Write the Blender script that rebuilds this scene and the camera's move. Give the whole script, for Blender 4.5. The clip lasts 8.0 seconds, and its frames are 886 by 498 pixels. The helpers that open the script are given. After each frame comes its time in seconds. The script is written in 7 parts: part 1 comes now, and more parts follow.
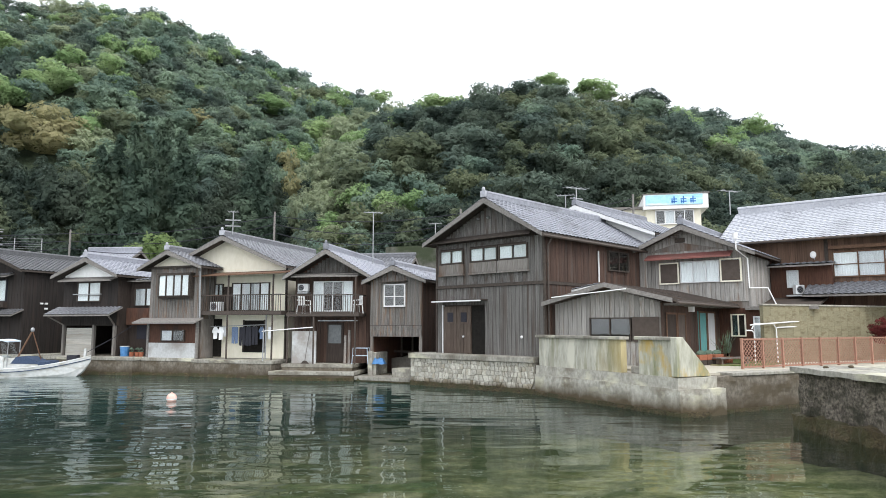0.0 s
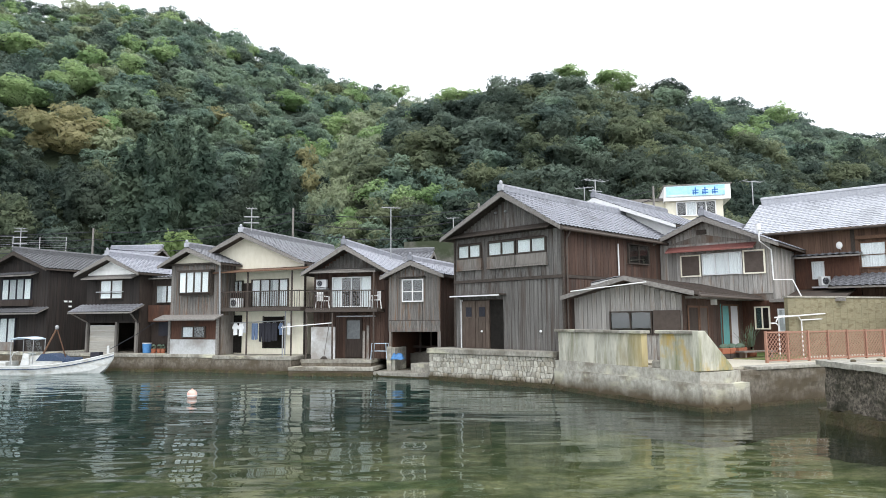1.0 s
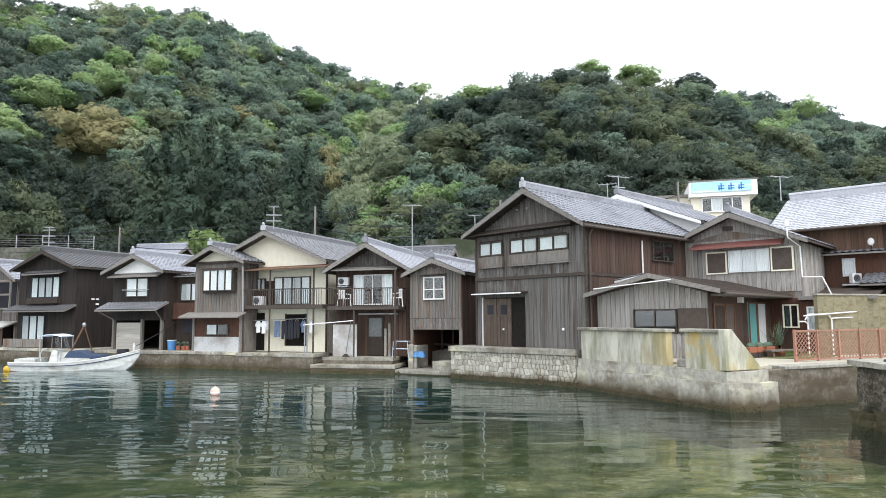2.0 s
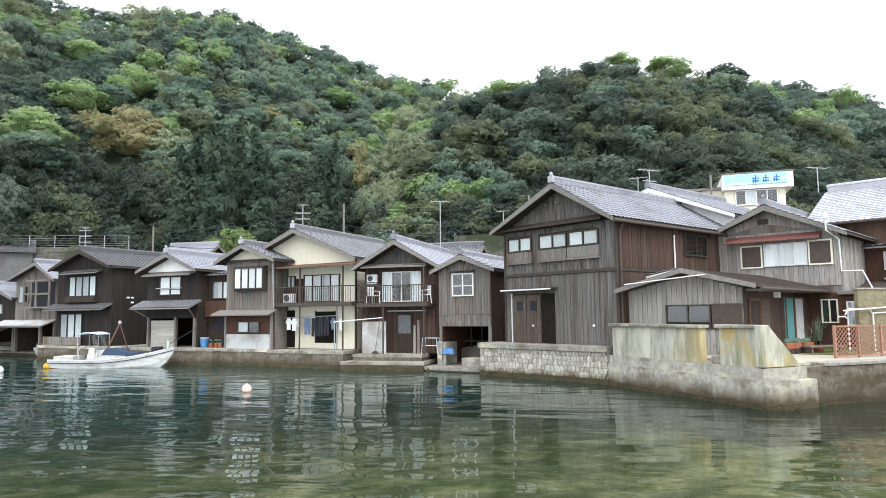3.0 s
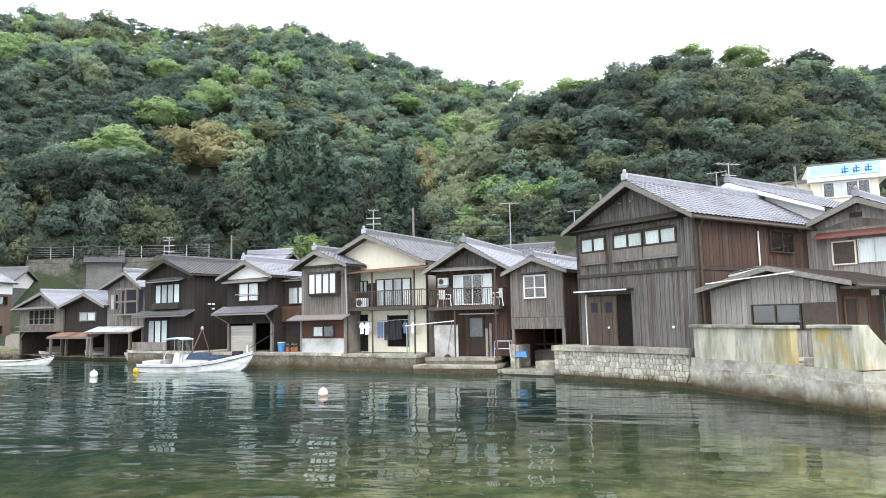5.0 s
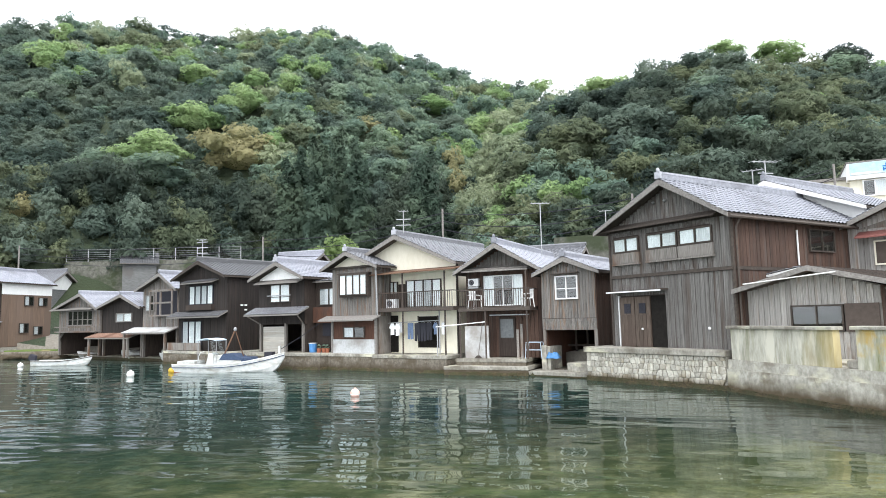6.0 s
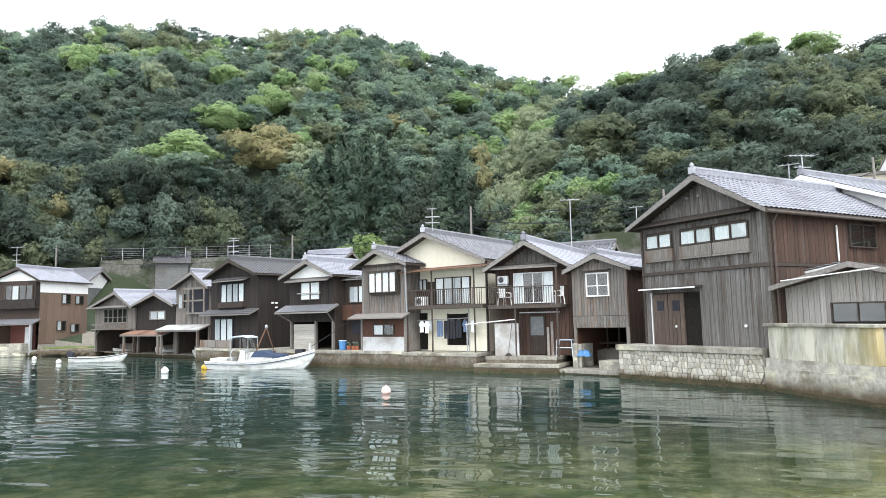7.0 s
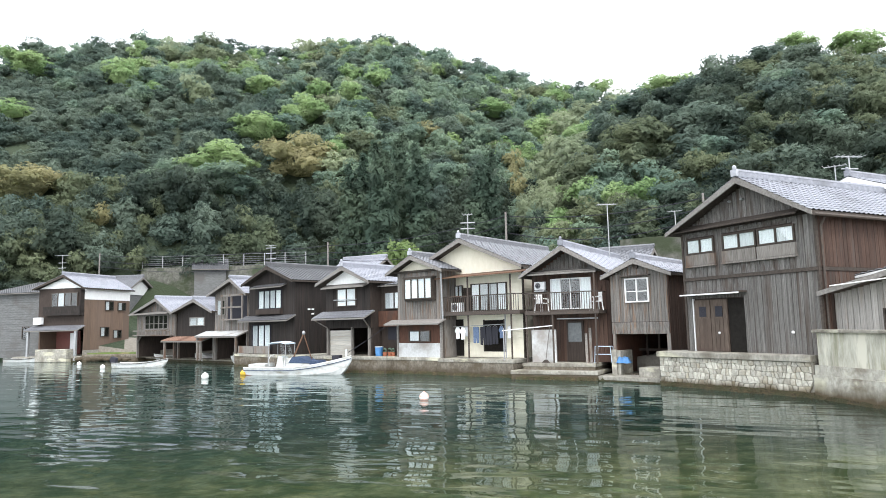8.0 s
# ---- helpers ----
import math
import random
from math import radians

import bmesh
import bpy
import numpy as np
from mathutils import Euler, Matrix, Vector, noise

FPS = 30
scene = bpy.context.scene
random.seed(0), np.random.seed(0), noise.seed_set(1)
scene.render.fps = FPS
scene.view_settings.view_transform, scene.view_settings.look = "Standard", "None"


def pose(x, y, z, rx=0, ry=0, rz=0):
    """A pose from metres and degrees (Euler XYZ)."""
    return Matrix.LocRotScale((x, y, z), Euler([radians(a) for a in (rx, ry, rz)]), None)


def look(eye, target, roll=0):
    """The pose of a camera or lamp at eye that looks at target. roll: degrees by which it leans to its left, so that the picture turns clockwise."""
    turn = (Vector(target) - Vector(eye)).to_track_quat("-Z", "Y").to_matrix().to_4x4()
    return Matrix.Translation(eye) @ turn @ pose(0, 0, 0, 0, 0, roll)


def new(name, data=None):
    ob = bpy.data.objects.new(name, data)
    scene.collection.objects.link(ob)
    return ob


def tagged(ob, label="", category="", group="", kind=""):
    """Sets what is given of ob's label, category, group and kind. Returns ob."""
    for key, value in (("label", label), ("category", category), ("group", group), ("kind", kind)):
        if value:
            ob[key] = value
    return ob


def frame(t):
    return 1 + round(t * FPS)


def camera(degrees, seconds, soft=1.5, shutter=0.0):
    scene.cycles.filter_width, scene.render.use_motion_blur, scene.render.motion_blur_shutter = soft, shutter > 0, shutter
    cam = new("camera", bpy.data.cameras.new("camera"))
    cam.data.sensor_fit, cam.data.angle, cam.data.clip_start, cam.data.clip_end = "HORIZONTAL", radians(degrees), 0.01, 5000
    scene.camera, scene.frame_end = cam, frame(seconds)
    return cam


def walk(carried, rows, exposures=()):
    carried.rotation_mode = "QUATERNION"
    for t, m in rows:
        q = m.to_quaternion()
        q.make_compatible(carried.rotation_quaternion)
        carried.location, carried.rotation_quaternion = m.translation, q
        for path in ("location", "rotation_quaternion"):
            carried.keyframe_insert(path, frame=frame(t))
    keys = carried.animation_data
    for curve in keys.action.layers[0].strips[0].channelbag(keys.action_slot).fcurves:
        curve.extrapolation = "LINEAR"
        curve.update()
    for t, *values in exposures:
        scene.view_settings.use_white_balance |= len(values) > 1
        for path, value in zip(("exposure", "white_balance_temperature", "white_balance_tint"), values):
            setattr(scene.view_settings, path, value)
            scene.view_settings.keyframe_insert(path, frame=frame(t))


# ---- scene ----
cam = camera(67.4, 8.0, soft=0.9)
# seconds, x, y, z, yaw, pitch, lean
PATH = [
    (0.0, 0.000, 0.000, 2.600, 0.000, 6.500, 0.000),
    (0.5, 0.043, 0.079, 2.614, 0.740, 6.235, 0.128),
    (1.0, 0.077, 0.153, 2.626, 1.731, 6.020, 0.417),
    (1.5, 0.101, 0.222, 2.638, 2.603, 5.941, 0.397),
    (3.0, 0.115, 0.402, 2.664, 6.155, 5.513, 0.647),
    (3.5, 0.101, 0.452, 2.670, 7.622, 5.520, 0.872),
    (4.0, 0.077, 0.498, 2.675, 9.759, 5.672, 1.006),
    (4.5, 0.043, 0.539, 2.679, 11.139, 5.746, 1.178),
    (6.0, -0.115, 0.635, 2.682, 14.595, 5.980, 1.258),
    (6.5, -0.187, 0.657, 2.680, 16.114, 5.907, 1.254),
    (7.0, -0.268, 0.675, 2.678, 16.892, 5.833, 1.265),
    (7.5, -0.359, 0.688, 2.674, 18.585, 6.138, 1.384),
    (8.0, -0.460, 0.696, 2.669, 19.703, 6.445, 1.268),
]
walk(cam, [(t, pose(x, y, z, 90 + pitch, lean, yaw)) for t, x, y, z, yaw, pitch, lean in PATH],
     exposures=[(0.0, 0.75), (1.5, 0.83), (4.5, 1.10), (8.0, 1.22)])

# ---- world and sun: bright overcast ----
world = bpy.data.worlds.new("overcast_sky")
scene.world = world
world.use_nodes = True
wt = world.node_tree
wt.nodes.clear()
w_out = wt.nodes.new("ShaderNodeOutputWorld")
w_bg = wt.nodes.new("ShaderNodeBackground")
w_sky = wt.nodes.new("ShaderNodeTexSky")
w_sky.sky_type = "NISHITA"
w_sky.sun_disc = False
w_sky.sun_elevation = radians(52)
w_sky.sun_rotation = radians(150)
w_sky.dust_density = 6.0
w_hsv = wt.nodes.new("ShaderNodeHueSaturation")
w_hsv.inputs["Saturation"].default_value = 0.25
w_mix = wt.nodes.new("ShaderNodeMix")
w_mix.data_type = "RGBA"
w_mix.inputs["Factor"].default_value = 0.8
w_mix.inputs["B"].default_value = (11.9, 12.5, 13.3, 1)
wt.links.new(w_sky.outputs["Color"], w_hsv.inputs["Color"])
wt.links.new(w_hsv.outputs["Color"], w_mix.inputs["A"])
wt.links.new(w_mix.outputs["Result"], w_bg.inputs["Color"])
w_bg.inputs["Strength"].default_value = 0.105
wt.links.new(w_bg.outputs["Background"], w_out.inputs["Surface"])

sun_data = bpy.data.lights.new("sun", "SUN")
sun_data.energy = 1.0
sun_data.angle = radians(25)
sun_data.color = (1.0, 0.98, 0.95)
sun = new("sun", sun_data)
sun.matrix_world = look((0, 0, 60), (0 - 60 * 0.42, 60 * 0.70, 60 - 60 * 1.1))

# ---- materials ----
def nodes_of(name):
    m = bpy.data.materials.new(name)
    m.use_nodes = True
    m.node_tree.nodes.clear()
    return m, m.node_tree


def surface(name, c1, c2, scale=(1, 1, 1), rough=0.8, bump=0.25, stain=None, stain_at=(0.5, 0.65), stain_scale=(0.6, 0.6, 0.6),
            rnd=0.12, metal=0.0, spec=0.3, island=0.0, fine=6.0, dist=0.02, stain2=None, stain2_at=(0.6, 0.7), stain2_scale=(1, 1, 0.3), ramp=(0.3, 0.72), edge=None):
    """A two-scale procedural surface: c1 to c2 by a stretched noise, a stain colour by a larger one, small relief.
    edge: (axis, full, none, ragged, colour), a stain that fades along one axis with a ragged border."""
    m, nt = nodes_of(name)
    n, lk = nt.nodes.new, nt.links.new
    out = n("ShaderNodeOutputMaterial")
    bs = n("ShaderNodeBsdfPrincipled")
    lk(bs.outputs["BSDF"], out.inputs["Surface"])
    tc, oi = n("ShaderNodeTexCoord"), n("ShaderNodeObjectInfo")
    mul = n("ShaderNodeVectorMath")
    mul.operation = "MULTIPLY_ADD"
    mul.inputs[1].default_value = (1, 1, 1)
    sh = n("ShaderNodeMath")
    sh.operation = "MULTIPLY"
    sh.inputs[1].default_value = 61.0
    lk(oi.outputs["Random"], sh.inputs[0])
    lk(tc.outputs["Object"], mul.inputs[0])
    lk(sh.outputs[0], mul.inputs[2])
    mp = n("ShaderNodeMapping")
    mp.inputs["Scale"].default_value = scale
    lk(mul.outputs[0], mp.inputs["Vector"])
    n1 = n("ShaderNodeTexNoise")
    n1.inputs["Scale"].default_value = fine
    n1.inputs["Detail"].default_value = 7
    n1.inputs["Roughness"].default_value = 0.65
    lk(mp.outputs[0], n1.inputs["Vector"])
    r1 = n("ShaderNodeValToRGB")
    r1.color_ramp.elements[0].position, r1.color_ramp.elements[1].position = ramp
    r1.color_ramp.elements[0].color, r1.color_ramp.elements[1].color = (*c1, 1), (*c2, 1)
    lk(n1.outputs["Fac"], r1.inputs["Fac"])
    col = r1.outputs["Color"]
    for tint, (p0, p1), sc, seed in ((stain, stain_at, stain_scale, 0.0), (stain2, stain2_at, stain2_scale, 17.3)):
        if not tint:
            continue
        mp2 = n("ShaderNodeMapping")
        mp2.inputs["Scale"].default_value = sc
        mp2.inputs["Location"].default_value = (seed, seed, seed)
        lk(mul.outputs[0], mp2.inputs["Vector"])
        n2 = n("ShaderNodeTexNoise")
        n2.inputs["Scale"].default_value = 1.0
        n2.inputs["Detail"].default_value = 7
        n2.inputs["Roughness"].default_value = 0.6
        lk(mp2.outputs[0], n2.inputs["Vector"])
        r2 = n("ShaderNodeValToRGB")
        r2.color_ramp.elements[0].position, r2.color_ramp.elements[1].position = p0, p1
        lk(n2.outputs["Fac"], r2.inputs["Fac"])
        mx = n("ShaderNodeMix")
        mx.data_type = "RGBA"
        mx.inputs["B"].default_value = (*tint, 1)
        lk(r2.outputs["Color"], mx.inputs["Factor"])
        lk(col, mx.inputs["A"])
        col = mx.outputs["Result"]
    if edge:
        axis, full, none, ragged, tint = edge
        sp_, ad, er, ex, en = n("ShaderNodeSeparateXYZ"), n("ShaderNodeMath"), n("ShaderNodeMapRange"), n("ShaderNodeMix"), n("ShaderNodeTexNoise")
        lk(tc.outputs["Object"], sp_.inputs[0])
        em = n("ShaderNodeMapping")
        em.inputs["Scale"].default_value = (2.2, 2.2, 0.7)
        lk(tc.outputs["Object"], em.inputs["Vector"])
        lk(em.outputs[0], en.inputs["Vector"])
        en.inputs["Scale"].default_value, en.inputs["Detail"].default_value = 1.0, 6
        ad.operation = "MULTIPLY_ADD"
        ad.inputs[1].default_value = ragged
        lk(en.outputs["Fac"], ad.inputs[0])
        lk(sp_.outputs[axis], ad.inputs[2])
        er.inputs["From Min"].default_value, er.inputs["From Max"].default_value = none + ragged * 0.5, full + ragged * 0.5
        lk(ad.outputs[0], er.inputs["Value"])
        ex.data_type = "RGBA"
        ex.inputs["B"].default_value = (*tint, 1)
        lk(er.outputs[0], ex.inputs["Factor"])
        lk(col, ex.inputs["A"])
        col = ex.outputs["Result"]
    hs = n("ShaderNodeHueSaturation")
    ma = n("ShaderNodeMapRange")
    ma.inputs["To Min"].default_value, ma.inputs["To Max"].default_value = 1 - max(rnd, island), 1 + max(rnd, island)
    if island:
        ge = n("ShaderNodeNewGeometry")
        lk(ge.outputs["Random Per Island"], ma.inputs["Value"])
    else:
        lk(oi.outputs["Random"], ma.inputs["Value"])
    lk(ma.outputs[0], hs.inputs["Value"])
    lk(col, hs.inputs["Color"])
    lk(hs.outputs["Color"], bs.inputs["Base Color"])
    bs.inputs["Roughness"].default_value = rough
    bs.inputs["Metallic"].default_value = metal
    bs.inputs["Specular IOR Level"].default_value = spec
    if bump:
        bp = n("ShaderNodeBump")
        bp.inputs["Strength"].default_value = bump
        bp.inputs["Distance"].default_value = dist
        lk(n1.outputs["Fac"], bp.inputs["Height"])
        lk(bp.outputs["Normal"], bs.inputs["Normal"])
    return m


WOOD_GREY = surface("weathered_grey_wood", (0.10, 0.09, 0.08), (0.27, 0.25, 0.23), (5, 5, 0.35), stain=(0.13, 0.085, 0.06), stain_scale=(1.2, 1.2, 0.4))
WOOD_DARK = surface("dark_brown_wood", (0.022, 0.016, 0.013), (0.060, 0.045, 0.038), (5, 5, 0.35), stain=(0.075, 0.055, 0.045), stain_scale=(1.5, 1.5, 0.3), stain_at=(0.55, 0.8))
WOOD_RED = surface("reddish_brown_wood", (0.045, 0.020, 0.013), (0.115, 0.055, 0.036), (5, 5, 0.35), stain=(0.05, 0.032, 0.026), stain_scale=(1.2, 1.2, 0.4))
WOOD_BOARD = surface("weathered_house_board", (0.038, 0.034, 0.031), (0.30, 0.29, 0.276), (9.0, 1.0, 0.5), fine=3.0, ramp=(0.38, 0.74), stain=(0.064, 0.050, 0.042), stain_scale=(0.7, 0.7, 0.6), stain_at=(0.48, 0.66), rnd=0.12)
WOOD_BOARD_SILVER = surface("pale_silver_board", (0.17, 0.16, 0.148), (0.48, 0.465, 0.44), (6.0, 1.0, 0.6), fine=3.0, ramp=(0.34, 0.70), stain=(0.20, 0.145, 0.11), stain_scale=(1.0, 0.9, 0.9), stain_at=(0.52, 0.72), rnd=0.22)
WOOD_BOARD_BROWN = surface("warm_brown_board", (0.075, 0.042, 0.028), (0.20, 0.125, 0.088), (4.5, 1.0, 0.8), fine=3.0, stain=(0.11, 0.07, 0.05), stain_scale=(0.9, 0.9, 1.3), rnd=0.2)
DOOR_WOOD = surface("brown_door_wood", (0.050, 0.036, 0.028), (0.135, 0.105, 0.085), (6, 6, 0.4), stain=(0.07, 0.05, 0.04))
WOOD_BOARD_PALE = surface("silvery_house_board", (0.046, 0.040, 0.036), (0.30, 0.284, 0.265), (6.0, 1.0, 0.6), fine=3.0, ramp=(0.36, 0.70), stain=(0.15, 0.092, 0.058), stain_scale=(1.2, 0.9, 0.8), stain_at=(0.50, 0.68), rnd=0.2)
WOOD_BOARD_RED = surface("reddish_house_board", (0.030, 0.017, 0.013), (0.125, 0.075, 0.056), (6.0, 6.0, 0.6), fine=3.0, ramp=(0.36, 0.72), stain=(0.06, 0.048, 0.042), stain_scale=(0.9, 0.9, 0.7), rnd=0.22)
WOOD_BOARD_CRIMSON = surface("deep_red_house_board", (0.075, 0.020, 0.015), (0.17, 0.058, 0.045), (3.0, 3.0, 0.6), fine=3.0, stain=(0.07, 0.03, 0.025), rnd=0.15)
WOOD_BOARD_DARK = surface("dark_house_board", (0.010, 0.008, 0.0075), (0.034, 0.028, 0.025), (3.0, 1.0, 0.9), fine=3.0, stain=(0.027, 0.020, 0.017), stain_scale=(0.9, 0.9, 1.3), rnd=0.2)
SHUTTER_WOOD = surface("bleached_shutter_wood", (0.34, 0.325, 0.29), (0.56, 0.54, 0.49), (0.8, 1.0, 3.0), fine=3.0, stain=(0.28, 0.24, 0.19), stain_at=(0.52, 0.75), rnd=0.15)
TRIM = surface("grey_roof_timber", (0.13, 0.12, 0.11), (0.26, 0.245, 0.23), (2, 2, 2), rnd=0.08)
TRIM_DARK = surface("dark_timber", (0.03, 0.024, 0.02), (0.08, 0.065, 0.055), (2, 2, 2))
TRIM_ORANGE = surface("brown_painted_timber", (0.10, 0.055, 0.035), (0.17, 0.10, 0.065), (2, 2, 2))
TILE_PALE = surface("silver_grey_roof_tile", (0.155, 0.162, 0.190), (0.285, 0.295, 0.330), (1.2, 1.2, 1.2), rough=0.48, spec=0.4, bump=0.05, stain=(0.12, 0.122, 0.135), stain_at=(0.48, 0.75), rnd=0.05)
TILE_LILAC = surface("pale_lilac_roof_tile", (0.20, 0.208, 0.242), (0.335, 0.345, 0.39), (1.2, 1.2, 1.2), rough=0.42, spec=0.45, bump=0.05, stain=(0.16, 0.165, 0.18), stain_at=(0.5, 0.8), rnd=0.05)
TILE_GREY = surface("grey_roof_tile", (0.10, 0.103, 0.115), (0.21, 0.215, 0.235), (1.5, 1.5, 1.5), rough=0.45, spec=0.5, bump=0.05, stain=(0.08, 0.08, 0.085), stain_at=(0.5, 0.9), rnd=0.05)
TILE_SILVER = surface("bright_silver_roof_tile", (0.29, 0.30, 0.335), (0.45, 0.46, 0.50), (1.2, 1.2, 1.2), rough=0.4, spec=0.5, bump=0.05, stain=(0.21, 0.215, 0.235), stain_at=(0.5, 0.8), rnd=0.05)
TILE_DARK = surface("dark_roof_tile", (0.055, 0.056, 0.06), (0.125, 0.127, 0.135), (1.5, 1.5, 1.5), rough=0.5, spec=0.45, bump=0.05, rnd=0.05)
PLASTER = surface("cream_plaster", (0.74, 0.70, 0.57), (0.83, 0.79, 0.67), (1, 1, 0.4), bump=0.08, stain=(0.64, 0.58, 0.45), stain_at=(0.55, 0.95))
PLASTER_WHITE = surface("white_plaster", (0.74, 0.74, 0.73), (0.85, 0.85, 0.84), (1, 1, 0.5), bump=0.08, stain=(0.66, 0.64, 0.6), stain_at=(0.55, 0.95))
CONCRETE = surface("old_concrete", (0.19, 0.18, 0.155), (0.42, 0.405, 0.355), (1.4, 1.4, 0.9), bump=0.45, stain=(0.13, 0.115, 0.09), stain_at=(0.47, 0.68), stain_scale=(0.9, 0.9, 0.9), stain2=(0.52, 0.50, 0.38), stain2_at=(0.54, 0.66), stain2_scale=(0.7, 0.7, 2.4))
CONCRETE_QUAY = surface("brown_weathered_concrete", (0.080, 0.067, 0.052), (0.235, 0.210, 0.172), (1.4, 1.4, 0.9), bump=0.5, stain=(0.085, 0.068, 0.045), stain_at=(0.46, 0.62), stain_scale=(1.1, 1.1, 2.2), edge=("Z", 0.12, 0.5, 0.5, (0.060, 0.046, 0.028)))
CONCRETE_TIDE = surface("tide_stained_concrete", (0.27, 0.26, 0.225), (0.54, 0.52, 0.455), (1.4, 1.4, 0.9), bump=0.5, stain=(0.20, 0.175, 0.135), stain_at=(0.50, 0.66), stain_scale=(0.9, 0.9, 1.4), stain2=(0.56, 0.54, 0.42), stain2_at=(0.54, 0.66), stain2_scale=(0.9, 0.9, 1.6), edge=("Z", 0.16, 0.62, 0.5, (0.085, 0.066, 0.040)))
CONCRETE_MOSS = surface("stained_concrete", (0.28, 0.272, 0.225), (0.60, 0.585, 0.50), (1.5, 1.5, 0.35), fine=4.0, bump=0.3, stain=(0.19, 0.19, 0.105), stain_at=(0.48, 0.66), stain_scale=(2.2, 2.2, 0.3), stain2=(0.60, 0.58, 0.49), stain2_at=(0.54, 0.62), stain2_scale=(1.8, 1.8, 0.4), edge=("X", 5.2, 3.4, -1.8, (0.42, 0.32, 0.10)))
CONCRETE_LICHEN = surface("lichen_stained_concrete", (0.25, 0.245, 0.20), (0.55, 0.54, 0.45), (1.5, 1.5, 0.35), fine=4.0, bump=0.3, stain=(0.16, 0.17, 0.08), stain_at=(0.46, 0.62), stain_scale=(2.0, 2.0, 0.3), stain2=(0.42, 0.30, 0.10), stain2_at=(0.55, 0.68), stain2_scale=(1.3, 1.3, 0.8))
CONCRETE_DARK = surface("dark_wet_concrete", (0.045, 0.038, 0.030), (0.27, 0.235, 0.19), (2.2, 2.2, 2.2), bump=1.0, ramp=(0.38, 0.70), stain=(0.035, 0.034, 0.022), stain_at=(0.45, 0.62), stain_scale=(1.1, 1.1, 2.2), dist=0.08)
CONCRETE_SLOPE = surface("mossy_slope_concrete", (0.055, 0.056, 0.046), (0.17, 0.168, 0.145), (0.5, 0.5, 0.4), bump=0.6, stain=(0.040, 0.052, 0.026), stain_at=(0.46, 0.60), stain_scale=(0.35, 0.35, 0.5), dist=0.08)
ALGAE = surface("brown_algae_band", (0.028, 0.021, 0.012), (0.115, 0.088, 0.042), (2, 2, 3), bump=1.0, stain=(0.052, 0.048, 0.020), stain_at=(0.42, 0.56), stain_scale=(2, 2, 3), dist=0.08, rough=0.6)
MORTAR = surface("grey_mortar", (0.13, 0.12, 0.10), (0.25, 0.235, 0.20), (3, 3, 3), bump=0.4)
STONE = surface("pale_granite", (0.29, 0.278, 0.24), (0.54, 0.52, 0.455), (2, 2, 2), bump=0.4, stain=(0.22, 0.19, 0.135), stain_scale=(0.8, 0.8, 0.8), stain_at=(0.50, 0.68), rnd=0.22, edge=("Z", 0.16, 0.40, 0.4, (0.085, 0.066, 0.040)))
BLOCK = surface("ochre_concrete_block", (0.165, 0.150, 0.095), (0.285, 0.258, 0.170), (2, 2, 2), bump=0.3, stain=(0.15, 0.125, 0.075), stain_scale=(1.1, 1.1, 1.6), rnd=0.09)
WHITE = surface("white_paint", (0.70, 0.70, 0.70), (0.80, 0.80, 0.80), bump=0.03, rough=0.45, stain=(0.6, 0.58, 0.54), stain_at=(0.55, 0.9))
CLOTH_WHITE = surface("white_curtain", (0.74, 0.75, 0.76), (0.86, 0.87, 0.88), (14, 14, 0.2), bump=0.2, fine=2)
CLOTH_GREY = surface("grey_curtain", (0.48, 0.49, 0.51), (0.62, 0.63, 0.65), (14, 14, 0.2), bump=0.2, fine=2)
SCREEN = surface("brown_shutter_screen", (0.075, 0.058, 0.05), (0.11, 0.088, 0.075), (1, 1, 1), bump=0.05)
# Near-black colour stands in for unlit rooms behind panes and doorways.
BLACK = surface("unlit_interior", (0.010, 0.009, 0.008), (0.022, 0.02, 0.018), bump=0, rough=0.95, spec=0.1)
METAL = surface("galvanised_metal", (0.30, 0.31, 0.32), (0.46, 0.47, 0.48), (2, 2, 2), rough=0.5, metal=0.6, bump=0.05)
METAL_BROWN = surface("brown_steel", (0.045, 0.036, 0.031), (0.095, 0.076, 0.064), (4, 4, 4), rough=0.65, bump=0.1, stain=(0.12, 0.07, 0.045), stain_at=(0.58, 0.8))
ALU = surface("white_aluminium", (0.62, 0.63, 0.64), (0.72, 0.73, 0.74), rough=0.4, bump=0.02)
RED_TIN = surface("faded_red_tin", (0.16, 0.055, 0.048), (0.28, 0.12, 0.105), (3, 3, 3), rough=0.6, bump=0.05, stain=(0.16, 0.09, 0.075))
RUST_TIN = surface("rusty_corrugated_tin", (0.16, 0.09, 0.065), (0.32, 0.21, 0.16), (2, 2, 2), rough=0.75, bump=0.1, stain=(0.12, 0.06, 0.04))
PALE_TIN = surface("pale_corrugated_tin", (0.42, 0.43, 0.43), (0.58, 0.59, 0.60), (1.5, 1.5, 1.5), rough=0.5, bump=0.05, stain=(0.3, 0.28, 0.26))
SIDING_BROWN = surface("brown_metal_siding", (0.115, 0.078, 0.058), (0.185, 0.130, 0.098), (2, 2, 0.5), bump=0.05, stain=(0.14, 0.10, 0.078))
SIDING_GREY = surface("grey_metal_siding", (0.11, 0.112, 0.112), (0.19, 0.193, 0.193), (0.5, 0.5, 2), bump=0.05, stain=(0.12, 0.115, 0.11))
TURQUOISE = surface("turquoise_door_panel", (0.10, 0.30, 0.30), (0.16, 0.40, 0.39), (1, 1, 1), bump=0.03, rough=0.5)
BLUE = surface("blue_plastic", (0.05, 0.16, 0.36), (0.09, 0.24, 0.48), bump=0.03, rough=0.45)
